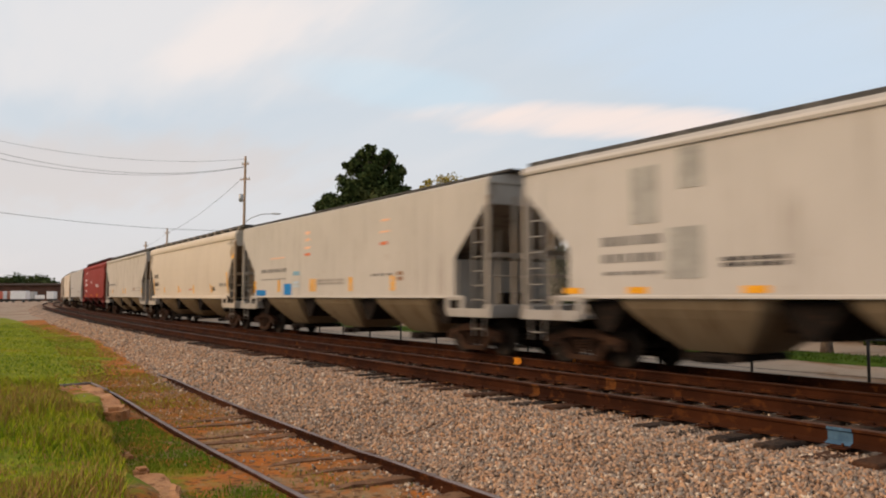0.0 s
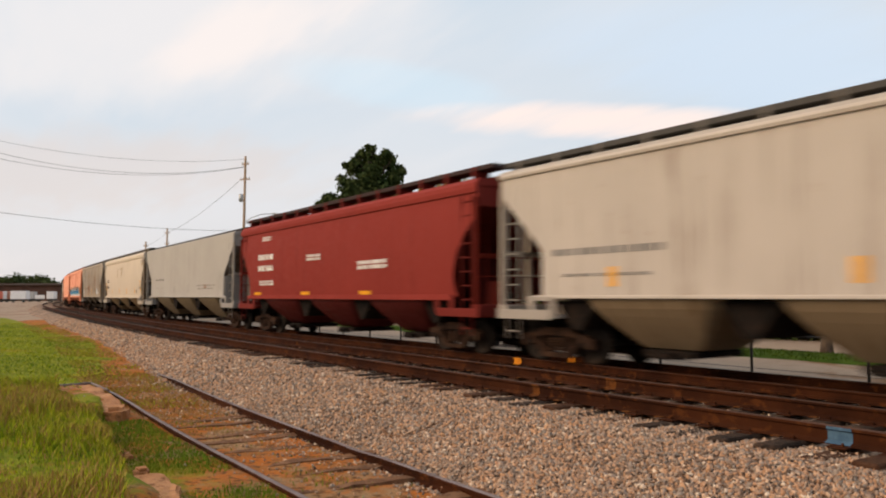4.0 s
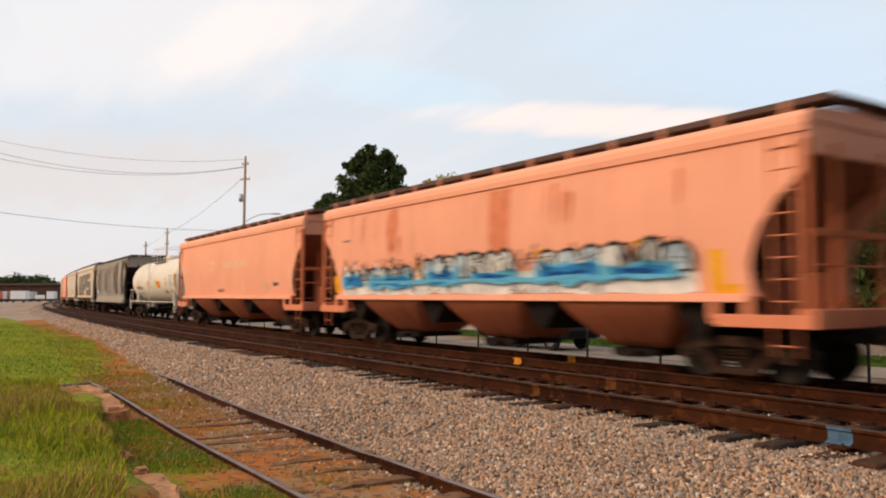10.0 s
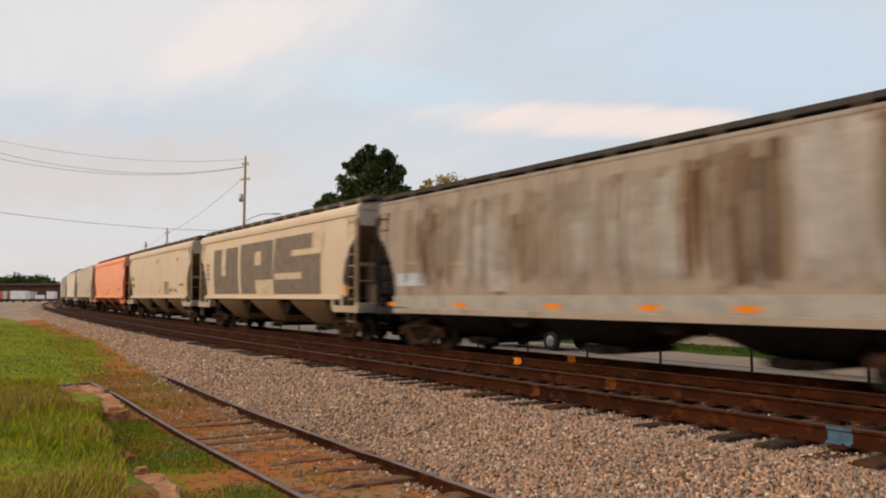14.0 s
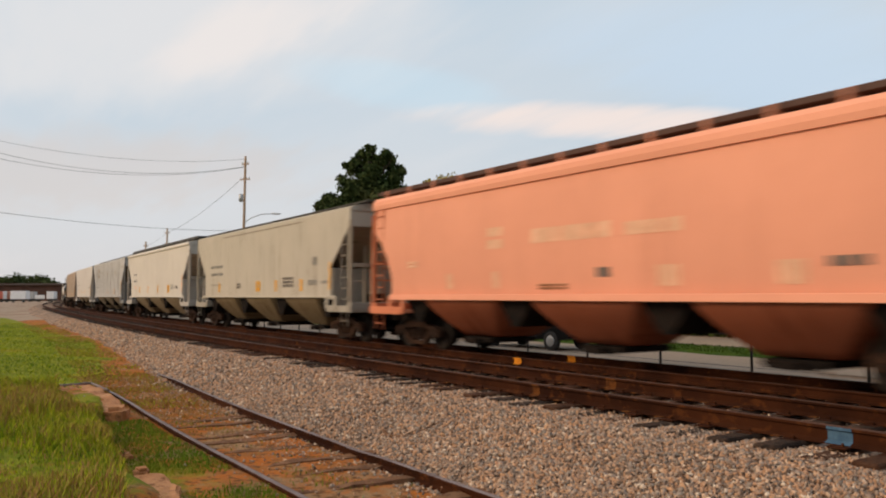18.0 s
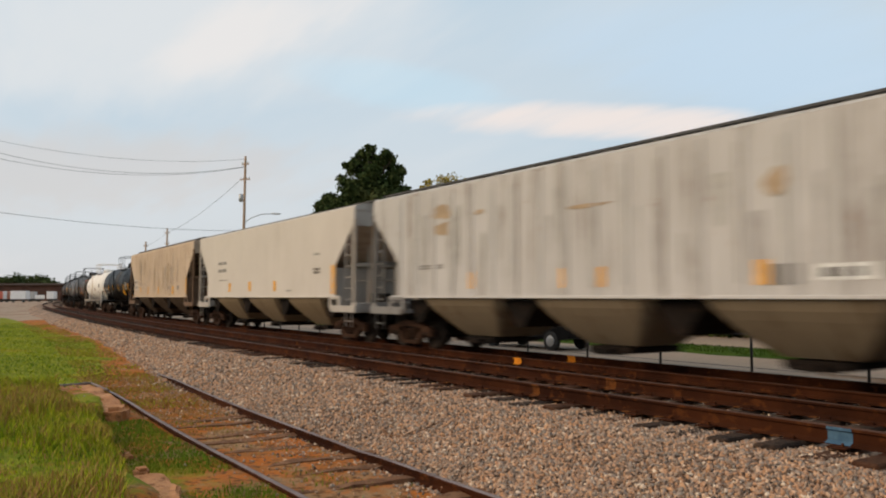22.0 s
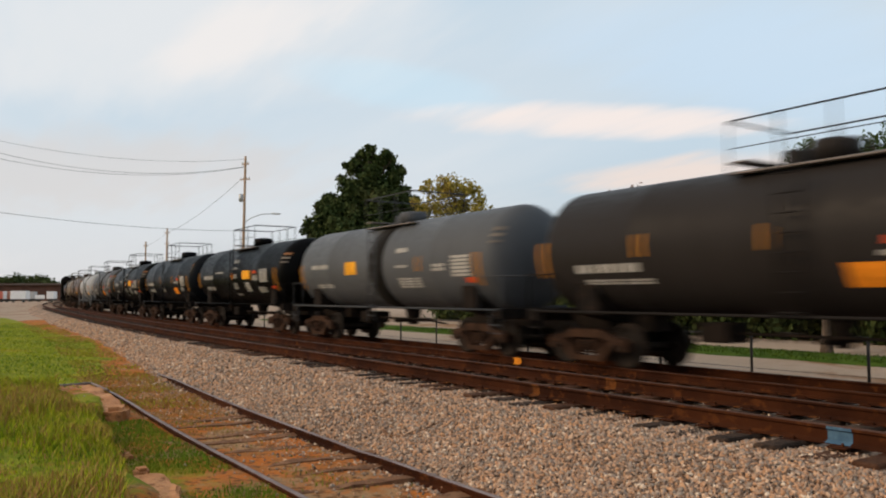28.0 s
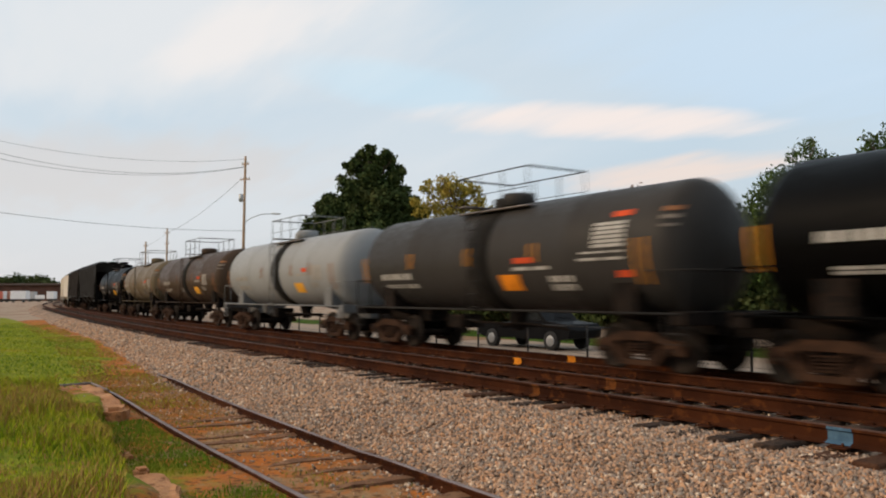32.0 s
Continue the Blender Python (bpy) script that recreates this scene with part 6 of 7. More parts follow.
    part("outlet_valve", cached(("outlet_valve",), lambda: Solid().lathe([(0.62, 0.16), (0.8, 0.2), (1.2, 0.3)], "z", 14).rod((0, -0.7, 0.75), (0, 0.7, 0.75), 0.06).box(-2.6, -1.9, -0.55, 0.2, 0.62, 1.0, 0.03).pipe([(-1.9, -0.2, 0.8), (0.8, -0.2, 0.8), (2.2, -0.2, 0.7)], 0.03), GRIME), car)
    # small lettering on the leading head, laid on its curve
    if head and sum(colour) < 0.6:
        for ink, z0, z1 in (("rust" if dirt > 0.25 else "umber", 3.16, 3.25), ("slate", 3.0, 3.08), ("umber", 2.84, 2.90)):
            so = Solid()
            cols = []
            for i in range(7):
                x = B - 0.52 + 0.25 * i / 6
                r = radius * math.sqrt(max(0.0, 1 - ((x - B + 0.62) / 0.62) ** 2)) + 0.012
                cols.append([(x, -math.sqrt(r * r - (z - zc) ** 2), z) for z in (z0, z1)])
            so.loft(cols, closed=False, caps=False)
            part("lettering", so.mesh("head_lettering", INK[ink]), car)
    if band:
        part("sooty_band", cached(("sooty_band", radius), lambda: Solid().lathe([(-0.45, radius + 0.004), (0.45, radius + 0.004)], "x", 48, (0, 0, zc)), INK[band]), car)
    for x in (-L / 2 + 2.0, L / 2 - 2.0):
        add_truck(car, x)

    def ynear(z):
        k = min(0.995, abs(z - zc) / radius)
        return -(radius * math.sqrt(1 - k * k) + 0.008)

    return car, ynear


# ---- the train, from the leading car back: length, kind and looks ----
CREAM, BEIGE, GREY, WHITE = (0.54, 0.465, 0.385), (0.45, 0.41, 0.34), (0.47, 0.44, 0.41), (0.55, 0.52, 0.46)
SALMON, DARKRED, TAN = (0.75, 0.335, 0.22), (0.22, 0.035, 0.028), (0.51, 0.40, 0.305)
BLACK, SLATE = (0.0022, 0.0021, 0.0021), (0.080, 0.084, 0.092)
TRAIN = []
SET_BACK = 0.42
# cars that stand a little ahead of or behind the middle between their couplers
NUDGE = {2: 0.15, 6: 0.35, 8: -0.15}
# where the couplers between the cars stand along the line at the start, and the lengths that follow
GAPS = [-14.22, -33.93, -52.96, -71.74, -90.58, -110.6, -130.24, -148.14, -168.4, -188.04, -203.35, -222.25, -241.59, -261.89, -281.35, -300.89, -320.86, -340.43, -359.65, -378.68,
        -394.19, -408.79, -423.04, -437.06, -450.79, -464.45, -478.28, -492.42, -506.39, -521.2, -533.7, -547.7]
LEN = [19.6] + [round(a - b, 2) for a, b in zip(GAPS, GAPS[1:])]


def add(L, made, near_marks=(), sprayed=()):
    car, y = made
    ahead = SET_BACK if car.name.startswith("hopper") else 0.0
    marks(car, [(r[0] + ahead, *r[1:]) for r in near_marks], y)
    spray(car, [(ink, [(a + ahead, b) for a, b in poly]) for ink, poly in sprayed], y)
    TRAIN.append((L, car))


def stripes(xs, ink="amber", z=1.72, w=0.16, h=0.3):
    """Upright stripes as twin bars with a slit between, flat ones whole."""
    if w >= h:
        return [(x, z, w, h, ink) for x in xs]
    return [(x + k * max(w, 0.2) * 0.36, z, max(w, 0.2) * 0.5, h, ink) for x in xs for k in (-1, 1)]


def rib_shadow_runs(car, y, E, ribs, seed, top, low, inks):
    """The ribs' shadows painted on the side in dirt tones: a thin uneven run beside each."""
    r = random.Random(seed)
    by_ink = {k: Solid() for k in inks}
    for i in range(ribs):
        x = -(E - 1.7) + 2 * (E - 1.7) * i / (ribs - 1) - 0.07 - r.uniform(0.03, 0.07)
        w, a, b = r.uniform(0.03, 0.09), top - r.uniform(0, 0.1), low + r.choice((0.0, 0.0, 0.6, 1.2)) * r.random()
        run = laid_on(y, [[(x, b), (x + w * 0.8, b + 0.1), (x + w, (a + b) / 2), (x + w * 0.9, a), (x, a), (x - w * 0.2, (a + b) / 2)]], 0.0004 * (i % 5))
        by_ink[r.choice(inks)].add(run.v, run.f)
    for ink, so in by_ink.items():
        if so.v:
            tagged(part("dirt_streaking", so.mesh("rib_shadow", INK[ink]), car), kind="stuff")


def build_train():
    # 0: light grey with a darker patch and yellow stripes
    add(LEN[0], hopper(LEN[0], GREY, 0.25, "light grey covered hopper car with faded black lettering", roofline=4.64),
        [(-6.35, 2.60, 1.6, 0.26, "grey", 5, 1), (-6.35, 2.26, 1.6, 0.24, "grey", 6, 1), (-6.35, 1.96, 1.5, 0.1, "grey", 7, 1), (-5.05, 2.3, 0.75, 0.95, "fade"), (-6.0, 3.45, 0.65, 1.1, "fade"), (-4.9, 3.85, 0.5, 0.75, "fade"), (-3.6, 2.1, 1.3, 0.2, "black", 6, 2)] + stripes((-8.0, -6.2, -3.6), "yellow", 1.62, 0.5, 0.13))
    add(LEN[1], hopper(LEN[1], (0.46, 0.425, 0.385), 0.35, "pale grey covered hopper car with blue patches and orange marks", flush=True, half=9.1),
        [(-5.8, 2.52, 2.8, 0.20, "grey", 11, 1), (-5.8, 2.18, 2.8, 0.07, "grey", 6, 1), (-7.2, 1.62, 1.1, 0.28, "blue"), (-4.3, 1.77, 0.75, 0.42, "blue"), (-3.42, 2.36, 0.7, 0.16, "cyan", 3, 2), (-3.42, 1.95, 0.7, 0.26, "ice", 3, 2),
         (-2.42, 3.02, 0.5, 0.09, "blush"), (-2.42, 3.26, 0.5, 0.08, "pale"), (-2.40, 3.55, 0.42, 0.10, "pale"), (-2.40, 3.80, 0.42, 0.12, "pale"), (3.35, 3.10, 0.45, 0.10, "blush"), (3.4, 3.45, 0.6, 0.06, "pale"), (3.45, 3.80, 0.5, 0.07, "pale"),
         (-5.4, 3.0, 1.5, 0.04, "pale"), (4.35, 2.1, 0.35, 0.3, "rust", 2, 2), (3.3, 2.16, 1.5, 0.08, "grey", 3, 2), (-0.4, 2.0, 2.2, 0.22, "ash", 9, 2)] + stripes((-7.9, -5.2, -2.08, -1.75, 1.12, 3.92), "amber", 1.9, 0.16, 0.46))
    add(LEN[2], hopper(LEN[2], CREAM, 0.12, "cream rounded-side covered hopper car", "round", hatch_dark=True, half=9.0),
        [(-7.45, 2.74, 1.1, 0.34, "umber", 4, 1), (-7.45, 2.26, 1.2, 0.34, "umber", 5, 1), (-7.3, 1.92, 1.3, 0.05, "grey", 4, 1), (5.12, 1.87, 0.5, 0.2, "black", 2, 2), (6.6, 2.05, 1.2, 0.16, "grey", 4, 3), (4.56, 1.88, 0.12, 0.44, "amber"), (4.82, 1.88, 0.1, 0.3, "amber"), (0.6, 1.86, 0.5, 0.05, "red"), (1.26, 1.88, 0.2, 0.42, "amber"),
         (-1.99, 1.9, 0.2, 0.42, "amber"), (-1.6, 1.85, 0.3, 0.2, "pale"), (-5.4, 1.9, 0.16, 0.36, "amber"), (7.38, 2.15, 0.16, 0.95, "amber"), (-8.15, 2.15, 0.16, 0.95, "yellow"), (7.6, 3.95, 0.9, 0.06, "grey", 3, 1), (8.2, 3.35, 0.35, 0.25, "amber"), (6.3, 1.5, 0.5, 0.06, "red")])
    add(LEN[3], hopper(LEN[3], (0.46, 0.415, 0.37), 0.45, "dusty beige covered hopper car streaked with dirt", half=8.8),
        [(-5.8, 2.45, 3.2, 0.2, "grey", 12, 1), (-5.8, 1.95, 2.6, 0.07, "grey", 5, 2), (4.1, 2.0, 0.5, 0.24, "rust", 2, 2), (4.9, 2.08, 3.6, 0.05, "grey", 6, 1), (4.9, 1.92, 3.6, 0.05, "grey", 5, 1)] + stripes((-5.6, -0.6, 0.4, 6.95), "amber", 1.9, 0.14, 0.4))
    add(LEN[4], hopper(LEN[4], DARKRED, 0.25, "dark red covered hopper car with white lettering", "round", roofline=4.86, hatch_dark=True, bay_colour=(0.10, 0.02, 0.018), half=9.0),
        [(-6.3, 3.1, 1.7, 0.30, "white", 4, 1), (-6.3, 2.65, 1.7, 0.30, "white", 6, 1), (-6.3, 2.05, 1.6, 0.22, "white", 8, 2), (-6.3, 3.85, 0.9, 0.2, "white", 4, 2), (-1.5, 2.9, 1.2, 0.25, "white", 4, 2), (3.0, 2.5, 2.0, 0.3, "white", 6, 2)] + stripes((-7.4, -2.4, 2.4), "yellow", 1.62, 0.8, 0.12))
    add(LEN[5], hopper(LEN[5], (0.385, 0.365, 0.345), 0.15, "plain light grey covered hopper car", flush=True),
        [(-5.9, 2.5, 2.3, 0.16, "grey", 8, 1), (-5.9, 2.0, 1.8, 0.06, "fade", 4, 2), (4.33, 2.0, 0.45, 0.24, "rust", 2, 2), (4.4, 2.06, 3.6, 0.05, "grey", 6, 1), (4.4, 1.9, 3.0, 0.05, "grey", 5, 1), (6.95, 2.27, 0.1, 0.9, "fade")] + stripes((-2.1, 0.9), "fade", 1.9, 0.2, 0.4))
    add(LEN[6], hopper(LEN[6], CREAM, 0.15, "cream rounded-side covered hopper car with rust stains", "round", hatch_dark=True, half=9.0),
        [(-7.3, 2.74, 1.1, 0.34, "umber", 4, 1), (-7.3, 2.26, 1.2, 0.34, "umber", 5, 1), (-7.2, 1.92, 1.2, 0.05, "grey", 4, 1), (5.84, 1.84, 0.5, 0.22, "umber", 2, 2), (7.2, 2.1, 0.9, 0.16, "grey", 3, 3),
         (5.14, 1.9, 0.14, 0.42, "amber"), (1.71, 1.9, 0.2, 0.4, "amber"), (-1.62, 1.9, 0.2, 0.4, "amber"), (-5.2, 1.9, 0.16, 0.36, "amber"), (7.38, 2.15, 0.16, 0.95, "amber"), (-8.15, 2.15, 0.16, 0.95, "yellow"), (7.4, 3.9, 0.8, 0.06, "grey", 3, 1)])
    add(LEN[7], hopper(LEN[7], (0.40, 0.34, 0.28), 1.0, "dirty tan ribbed covered hopper car with rust patches", ribs=22, half=8.75, bay_colour=(0.08, 0.064, 0.048), inner=0.25),
        [(0.0, 1.66, 14.4, 0.10, "tan"), (-6.95, 1.92, 1.15, 0.42, "chalk", 1, 3), (-5.75, 2.3, 1.0, 0.26, "grey", 4, 1), (-4.2, 2.3, 1.9, 0.26, "umber", 6, 1), (3.5, 1.96, 0.6, 0.28, "grey"), (4.23, 1.97, 0.55, 0.42, "ice"), (4.94, 1.9, 0.7, 0.36, "white", 1, 4), (6.95, 2.2, 0.14, 0.95, "amber")] + stripes((-5.6, -2.1, 0.0, 0.6, 2.85, 5.2), "amber", 1.98, 0.22, 0.5))
    # 8: salmon car with a sprayed band of white, blue and black
    r = random.Random(3)
    def wavy(x0, x1, low, high, step, wob):
        xs = list(np.arange(x0, x1 + 1e-6, step))
        return [(x, low + r.uniform(-wob, wob)) for x in xs] + [(x, high + r.uniform(-wob, wob)) for x in xs[::-1]]

    def bubble(x, z, w, h):
        return [(x + w * c, z + h * s) for c, s in ((-0.5, 0), (-0.52, 0.45), (-0.36, 0.85), (0, 1), (0.34, 0.88), (0.5, 0.5), (0.48, 0))]

    def stroke(x, z, dx, dz, w):
        return [(x, z), (x + w, z - 0.01), (x + dx + w * 0.8, z + dz), (x + dx, z + dz + 0.02)]

    gr = [("white", wavy(-7.9, 6.45, 1.56, 2.05, 0.55, 0.05))]
    # five runs of bubble letters: from, to, height of their tops
    for x0, x1, top in ((-7.85, -3.4, 2.42), (-2.9, 1.2, 2.62), (2.1, 3.4, 2.62), (3.5, 4.95, 2.70), (5.1, 6.4, 2.60)):
        x = x0
        while x < x1 - 0.2:
            w = r.uniform(0.5, 0.85)
            h = (top - 2.0) * r.uniform(0.78, 1.05)
            gr += [("soot", bubble(x + w / 2, 1.98, w * 1.14, h * 1.12)), (r.choice(["chalk", "chalk", "ice", "soft"]), bubble(x + w / 2, 2.0, w * 0.86, h * 0.94))]
            for _ in range(r.choice((1, 1, 2))):
                gr.append(("umber", stroke(x + w * r.uniform(0.25, 0.7), 2.1, r.uniform(-0.12, 0.16), h * r.uniform(0.45, 0.75), 0.05)))
            x += w * 0.92
    # clumps of blue, thick and thin, over the feet of the letters
    for x0, x1, low, high in ((-7.8, -6.3, 1.86, 2.14), (-5.9, -3.3, 1.80, 2.06), (-2.6, -0.9, 1.84, 2.22), (-0.5, 1.5, 1.88, 2.06), (2.0, 4.4, 1.82, 2.16), (4.2, 6.3, 1.86, 2.08)):
        gr += [("cyan", wavy(x0, x1, low - 0.05, high + 0.05, 0.31, 0.07)), ("blue", wavy(x0 + 0.2, x1 - 0.15, low, high, 0.37, 0.06)), ("navy", wavy(x0 + 0.5, x1 - 0.5, (low + high) / 2 - 0.03, (low + high) / 2 + 0.05, 0.3, 0.04))]
    gr += [("cyan", wavy(-6.3, 6.2, 1.86, 1.95, 0.5, 0.04))]
    for _ in range(50):
        gr.append((r.choice(["umber", "soft", "soft", "ice"]), stroke(r.uniform(-7.8, 6.2), r.uniform(1.58, 1.64), r.uniform(-0.3, 0.4), r.uniform(0.08, 0.22), r.uniform(0.03, 0.06))))
    for _ in range(42):
        x, lean = r.uniform(-7.6, 5.9), r.uniform(-0.35, 0.35)
        gr.append(("soot", stroke(x, r.uniform(2.05, 2.2), lean, r.uniform(0.25, 0.5), r.uniform(0.05, 0.10))))
        gr.append(("soot", stroke(x, r.uniform(2.2, 2.5), r.uniform(0.25, 0.6), r.uniform(-0.12, 0.16), 0.06)))
    for _ in range(26):
        gr.append(("white", stroke(r.uniform(-7.6, 5.9), r.uniform(2.06, 2.2), r.uniform(-0.2, 0.2), r.uniform(0.15, 0.35), r.uniform(0.06, 0.14))))
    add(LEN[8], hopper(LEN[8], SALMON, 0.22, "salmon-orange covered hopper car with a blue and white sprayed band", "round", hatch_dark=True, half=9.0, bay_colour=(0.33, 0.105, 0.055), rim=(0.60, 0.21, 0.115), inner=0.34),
        [(-8.35, 1.9, 0.4, 0.55, "yellow"), (6.85, 1.9, 0.35, 0.85, "yellow"), (7.1, 1.62, 0.45, 0.18, "yellow"), (-2.93, 2.15, 0.45, 0.5, "yellow"), (2.15, 2.25, 0.35, 0.6, "yellow"), (5.1, 2.35, 0.3, 0.5, "yellow"), (-7.6, 3.3, 0.5, 0.06, "grey")], gr)
    add(LEN[9], hopper(LEN[9], SALMON, 0.08, "plain salmon-orange covered hopper car with pale lettering", "round", hatch_dark=True, bay_colour=(0.33, 0.105, 0.055), half=9.0, rim=(0.60, 0.21, 0.115), inner=0.34),
        [(-2.95, 3.0, 0.75, 0.55, "pale", 2, 2), (0.0, 2.95, 2.4, 0.36, "pale", 7, 1), (1.9, 2.95, 1.0, 0.3, "pale", 3, 1), (5.75, 2.0, 0.6, 0.2, "umber", 3, 1), (-7.4, 2.5, 1.2, 0.22, "pale", 5, 2), (-1.55, 1.78, 1.1, 0.14, "rust", 3, 2), (7.38, 2.1, 0.14, 0.85, "pale")] + stripes((1.7, 4.4, 4.7), "pale", 1.9, 0.12, 0.42))
    add(LEN[10], tank(LEN[10], (0.66, 0.59, 0.50), 0.25, "cream-white tank car with an orange placard", 1.40, 2.52, dome_colour=(0.7, 0.61, 0.52), rail_colour=(0.74, 0.66, 0.57)),
        [(2.12, 2.25, 0.8, 0.40, "orange"), (-4.13, 2.09, 1.9, 0.2, "umber", 9, 2), (-3.9, 1.73, 2.0, 0.08, "grey", 5, 2), (-4.4, 2.38, 0.08, 0.4, "amber"), (-1.28, 2.38, 0.08, 0.42, "amber"), (-1.1, 2.38, 0.08, 0.42, "amber"), (1.35, 2.42, 0.08, 0.42, "amber"), (1.6, 2.42, 0.08, 0.42, "amber"), (4.0, 2.4, 0.09, 0.45, "amber"), (4.25, 2.4, 0.09, 0.45, "amber"),
         (5.5, 2.38, 0.95, 0.6, "ice", 1, 7), (5.3, 2.74, 0.7, 0.05, "grey"), (3.9, 1.8, 0.8, 0.16, "grey", 3, 2), (5.3, 1.8, 0.8, 0.06, "grey"), (6.3, 2.4, 0.1, 0.9, "amber"), (6.55, 2.4, 0.1, 0.9, "amber")])
    # 11: older hopper, low sides, sooty ends
    add(LEN[11], hopper(LEN[11], (0.31, 0.265, 0.225), 1.0, "grimy grey-brown covered hopper car with sooty dark ends", "round", sill=1.12, eave=4.30, roofline=4.6, rim=(0.03, 0.03, 0.035), bay_colour=(0.02, 0.018, 0.016), hatch_dark=True, inner=0.12, flush=True),
        [(0.0, 1.33, 16.6, 0.40, "fade"), (-7.26, 1.98, 1.5, 0.36, "ice"), (-7.3, 2.45, 0.6, 0.12, "cream", 4, 1), (-4.8, 2.35, 0.9, 0.1, "cream", 4, 1), (1.5, 2.38, 0.7, 0.4, "soft"), (-3.2, 1.87, 0.8, 0.5, "soft"), (7.0, 1.13, 0.8, 0.2, "orange")] + stripes((-8.5, -4.86, -1.3, 1.5, 3.65), "orange", 1.28, 0.5, 0.12))
    car11 = TRAIN[-1][1]
    side11 = lambda z: -(1.58 - 0.10 * (2 * (z - 1.12) / 3.18 - 1) ** 2 + 0.012)
    for k, (x0, x1, top, low, n, inks, ragged) in enumerate((
            (-7.2, 7.0, 4.0, 1.65, 50, ["dun", "dust", "ash", "mud"], 0.0), (-6.6, -4.6, 4.1, 1.7, 40, ["mud", "dun", "brown"], 0.4), (-4.4, -2.6, 4.1, 1.65, 40, ["soft", "fade", "ash"], 0.4), (-2.4, -0.6, 4.0, 1.7, 34, ["mud", "dun", "dust"], 0.5),
            (-0.5, 1.3, 4.0, 1.7, 30, ["ash", "dun", "fade"], 0.5), (1.4, 2.7, 4.0, 1.65, 36, ["fade", "soft", "ash"], 0.45), (2.75, 3.6, 4.1, 1.7, 30, ["brown", "mud", "dun"], 0.4), (3.7, 5.0, 4.27, 1.6, 46, ["brown", "mud", "brown", "umber"], 0.35),
            (5.0, 6.4, 4.27, 1.56, 60, ["soft", "fade", "soft", "ash"], 0.2), (6.4, 7.35, 4.27, 1.6, 60, ["brown", "mud", "umber", "brown"], 0.25), (7.3, 8.6, 4.27, 3.5, 34, ["brown", "umber", "mud"], 0.1), (7.0, 7.55, 3.1, 1.6, 26, ["soot", "umber"], 0.2))):
        stains(car11, lambda z, d=0.00003 * k: side11(z) - d, 61 + k, x0, x1, top, low, n, inks, ragged)
    # 12: cream car with three great block letters sprayed in dark grey
    def block(x0, x1, z0, z1, skew=0.0):
        return [(x0 - skew, z0), (x1 - skew, z0), (x1 + skew, z1), (x0 + skew, z1)]

    u = [("slate", block(-7.05, -3.4, 1.62, 3.72)), ("cream", block(-5.75, -5.15, 2.45, 3.75)),
         ("slate", block(-3.02, 1.0, 1.62, 3.78)), ("cream", block(-1.1, -0.35, 2.8, 3.38)), ("cream", block(-1.1, 1.02, 1.60, 2.18)),
         ("slate", block(1.15, 5.7, 1.60, 3.8, 0.1)), ("cream", block(3.0, 5.9, 3.02, 3.24)), ("cream", block(1.2, 4.0, 2.16, 2.40)), ("cream", block(5.0, 5.95, 3.24, 3.85))]
    add(LEN[12], hopper(LEN[12], (0.56, 0.465, 0.37), 0.3, "cream covered hopper car sprayed with huge dark grey block shapes", "round", hatch_dark=True, half=9.0), [(-8.0, 2.7, 0.5, 0.9, "grey", 2, 4)] + stripes((7.6,), "amber"), u)
    add(LEN[13], hopper(LEN[13], (0.54, 0.455, 0.365), 0.2, "beige rounded-side covered hopper car", "round", hatch_dark=True, half=9.05),
        [(-7.85, 2.74, 1.0, 0.34, "umber", 4, 1), (-7.85, 2.26, 1.1, 0.34, "umber", 5, 1), (-7.7, 1.92, 1.2, 0.05, "grey", 4, 1), (6.3, 2.15, 1.1, 0.16, "grey", 4, 3), (4.96, 1.84, 0.55, 0.22, "black", 2, 2), (4.29, 1.93, 0.14, 0.44, "amber"), (0.93, 1.88, 0.2, 0.4, "amber"), (0.5, 1.82, 0.4, 0.08, "rust"),
         (-2.1, 1.9, 0.2, 0.4, "amber"), (-5.5, 1.9, 0.16, 0.36, "amber"), (7.42, 2.13, 0.18, 0.95, "amber"), (-8.25, 2.1, 0.16, 0.9, "yellow"), (7.2, 4.0, 1.2, 0.06, "grey", 4, 1)],
        [("grey", [(x0, 1.7), (x0 + 0.05, 1.7), (x0 + 0.22, 2.35), (x0 + 0.16, 2.36)]) for x0 in (1.95, 2.15, 2.3, 2.5, 2.65, 2.85, 3.05)] + [("grey", [(1.95, 1.68), (3.2, 1.66), (3.2, 1.71), (1.95, 1.73)]), ("grey", [(2.0, 2.33), (3.25, 2.31), (3.25, 2.36), (2.0, 2.38)])] + [("grey", [(x0, 1.78), (x0 + 0.16, 1.82), (x0 + 0.14, 1.98), (x0 + 0.02, 1.94)]) for x0 in (3.35, 3.6, 3.85)])
    add(LEN[14], hopper(LEN[14], SALMON, 0.12, "salmon-orange covered hopper car with pale lettering", "round", hatch_dark=True, bay_colour=(0.33, 0.105, 0.055), half=8.95, rim=(0.60, 0.21, 0.115), inner=0.34),
        [(-3.15, 2.92, 0.65, 0.6, "pale", 2, 2), (-0.55, 2.88, 2.5, 0.45, "pale", 7, 1), (1.8, 2.85, 1.4, 0.36, "pale", 4, 1), (0.44, 2.0, 0.35, 0.2, "umber"), (5.6, 2.05, 0.7, 0.22, "umber", 3, 1), (-1.1, 1.72, 1.0, 0.14, "rust", 3, 2), (-7.0, 2.4, 0.6, 0.2, "pale", 2, 2)] + stripes((-5.2, -3.2, 2.0, 2.25, 4.5, 4.75), "pale", 1.9, 0.12, 0.4))
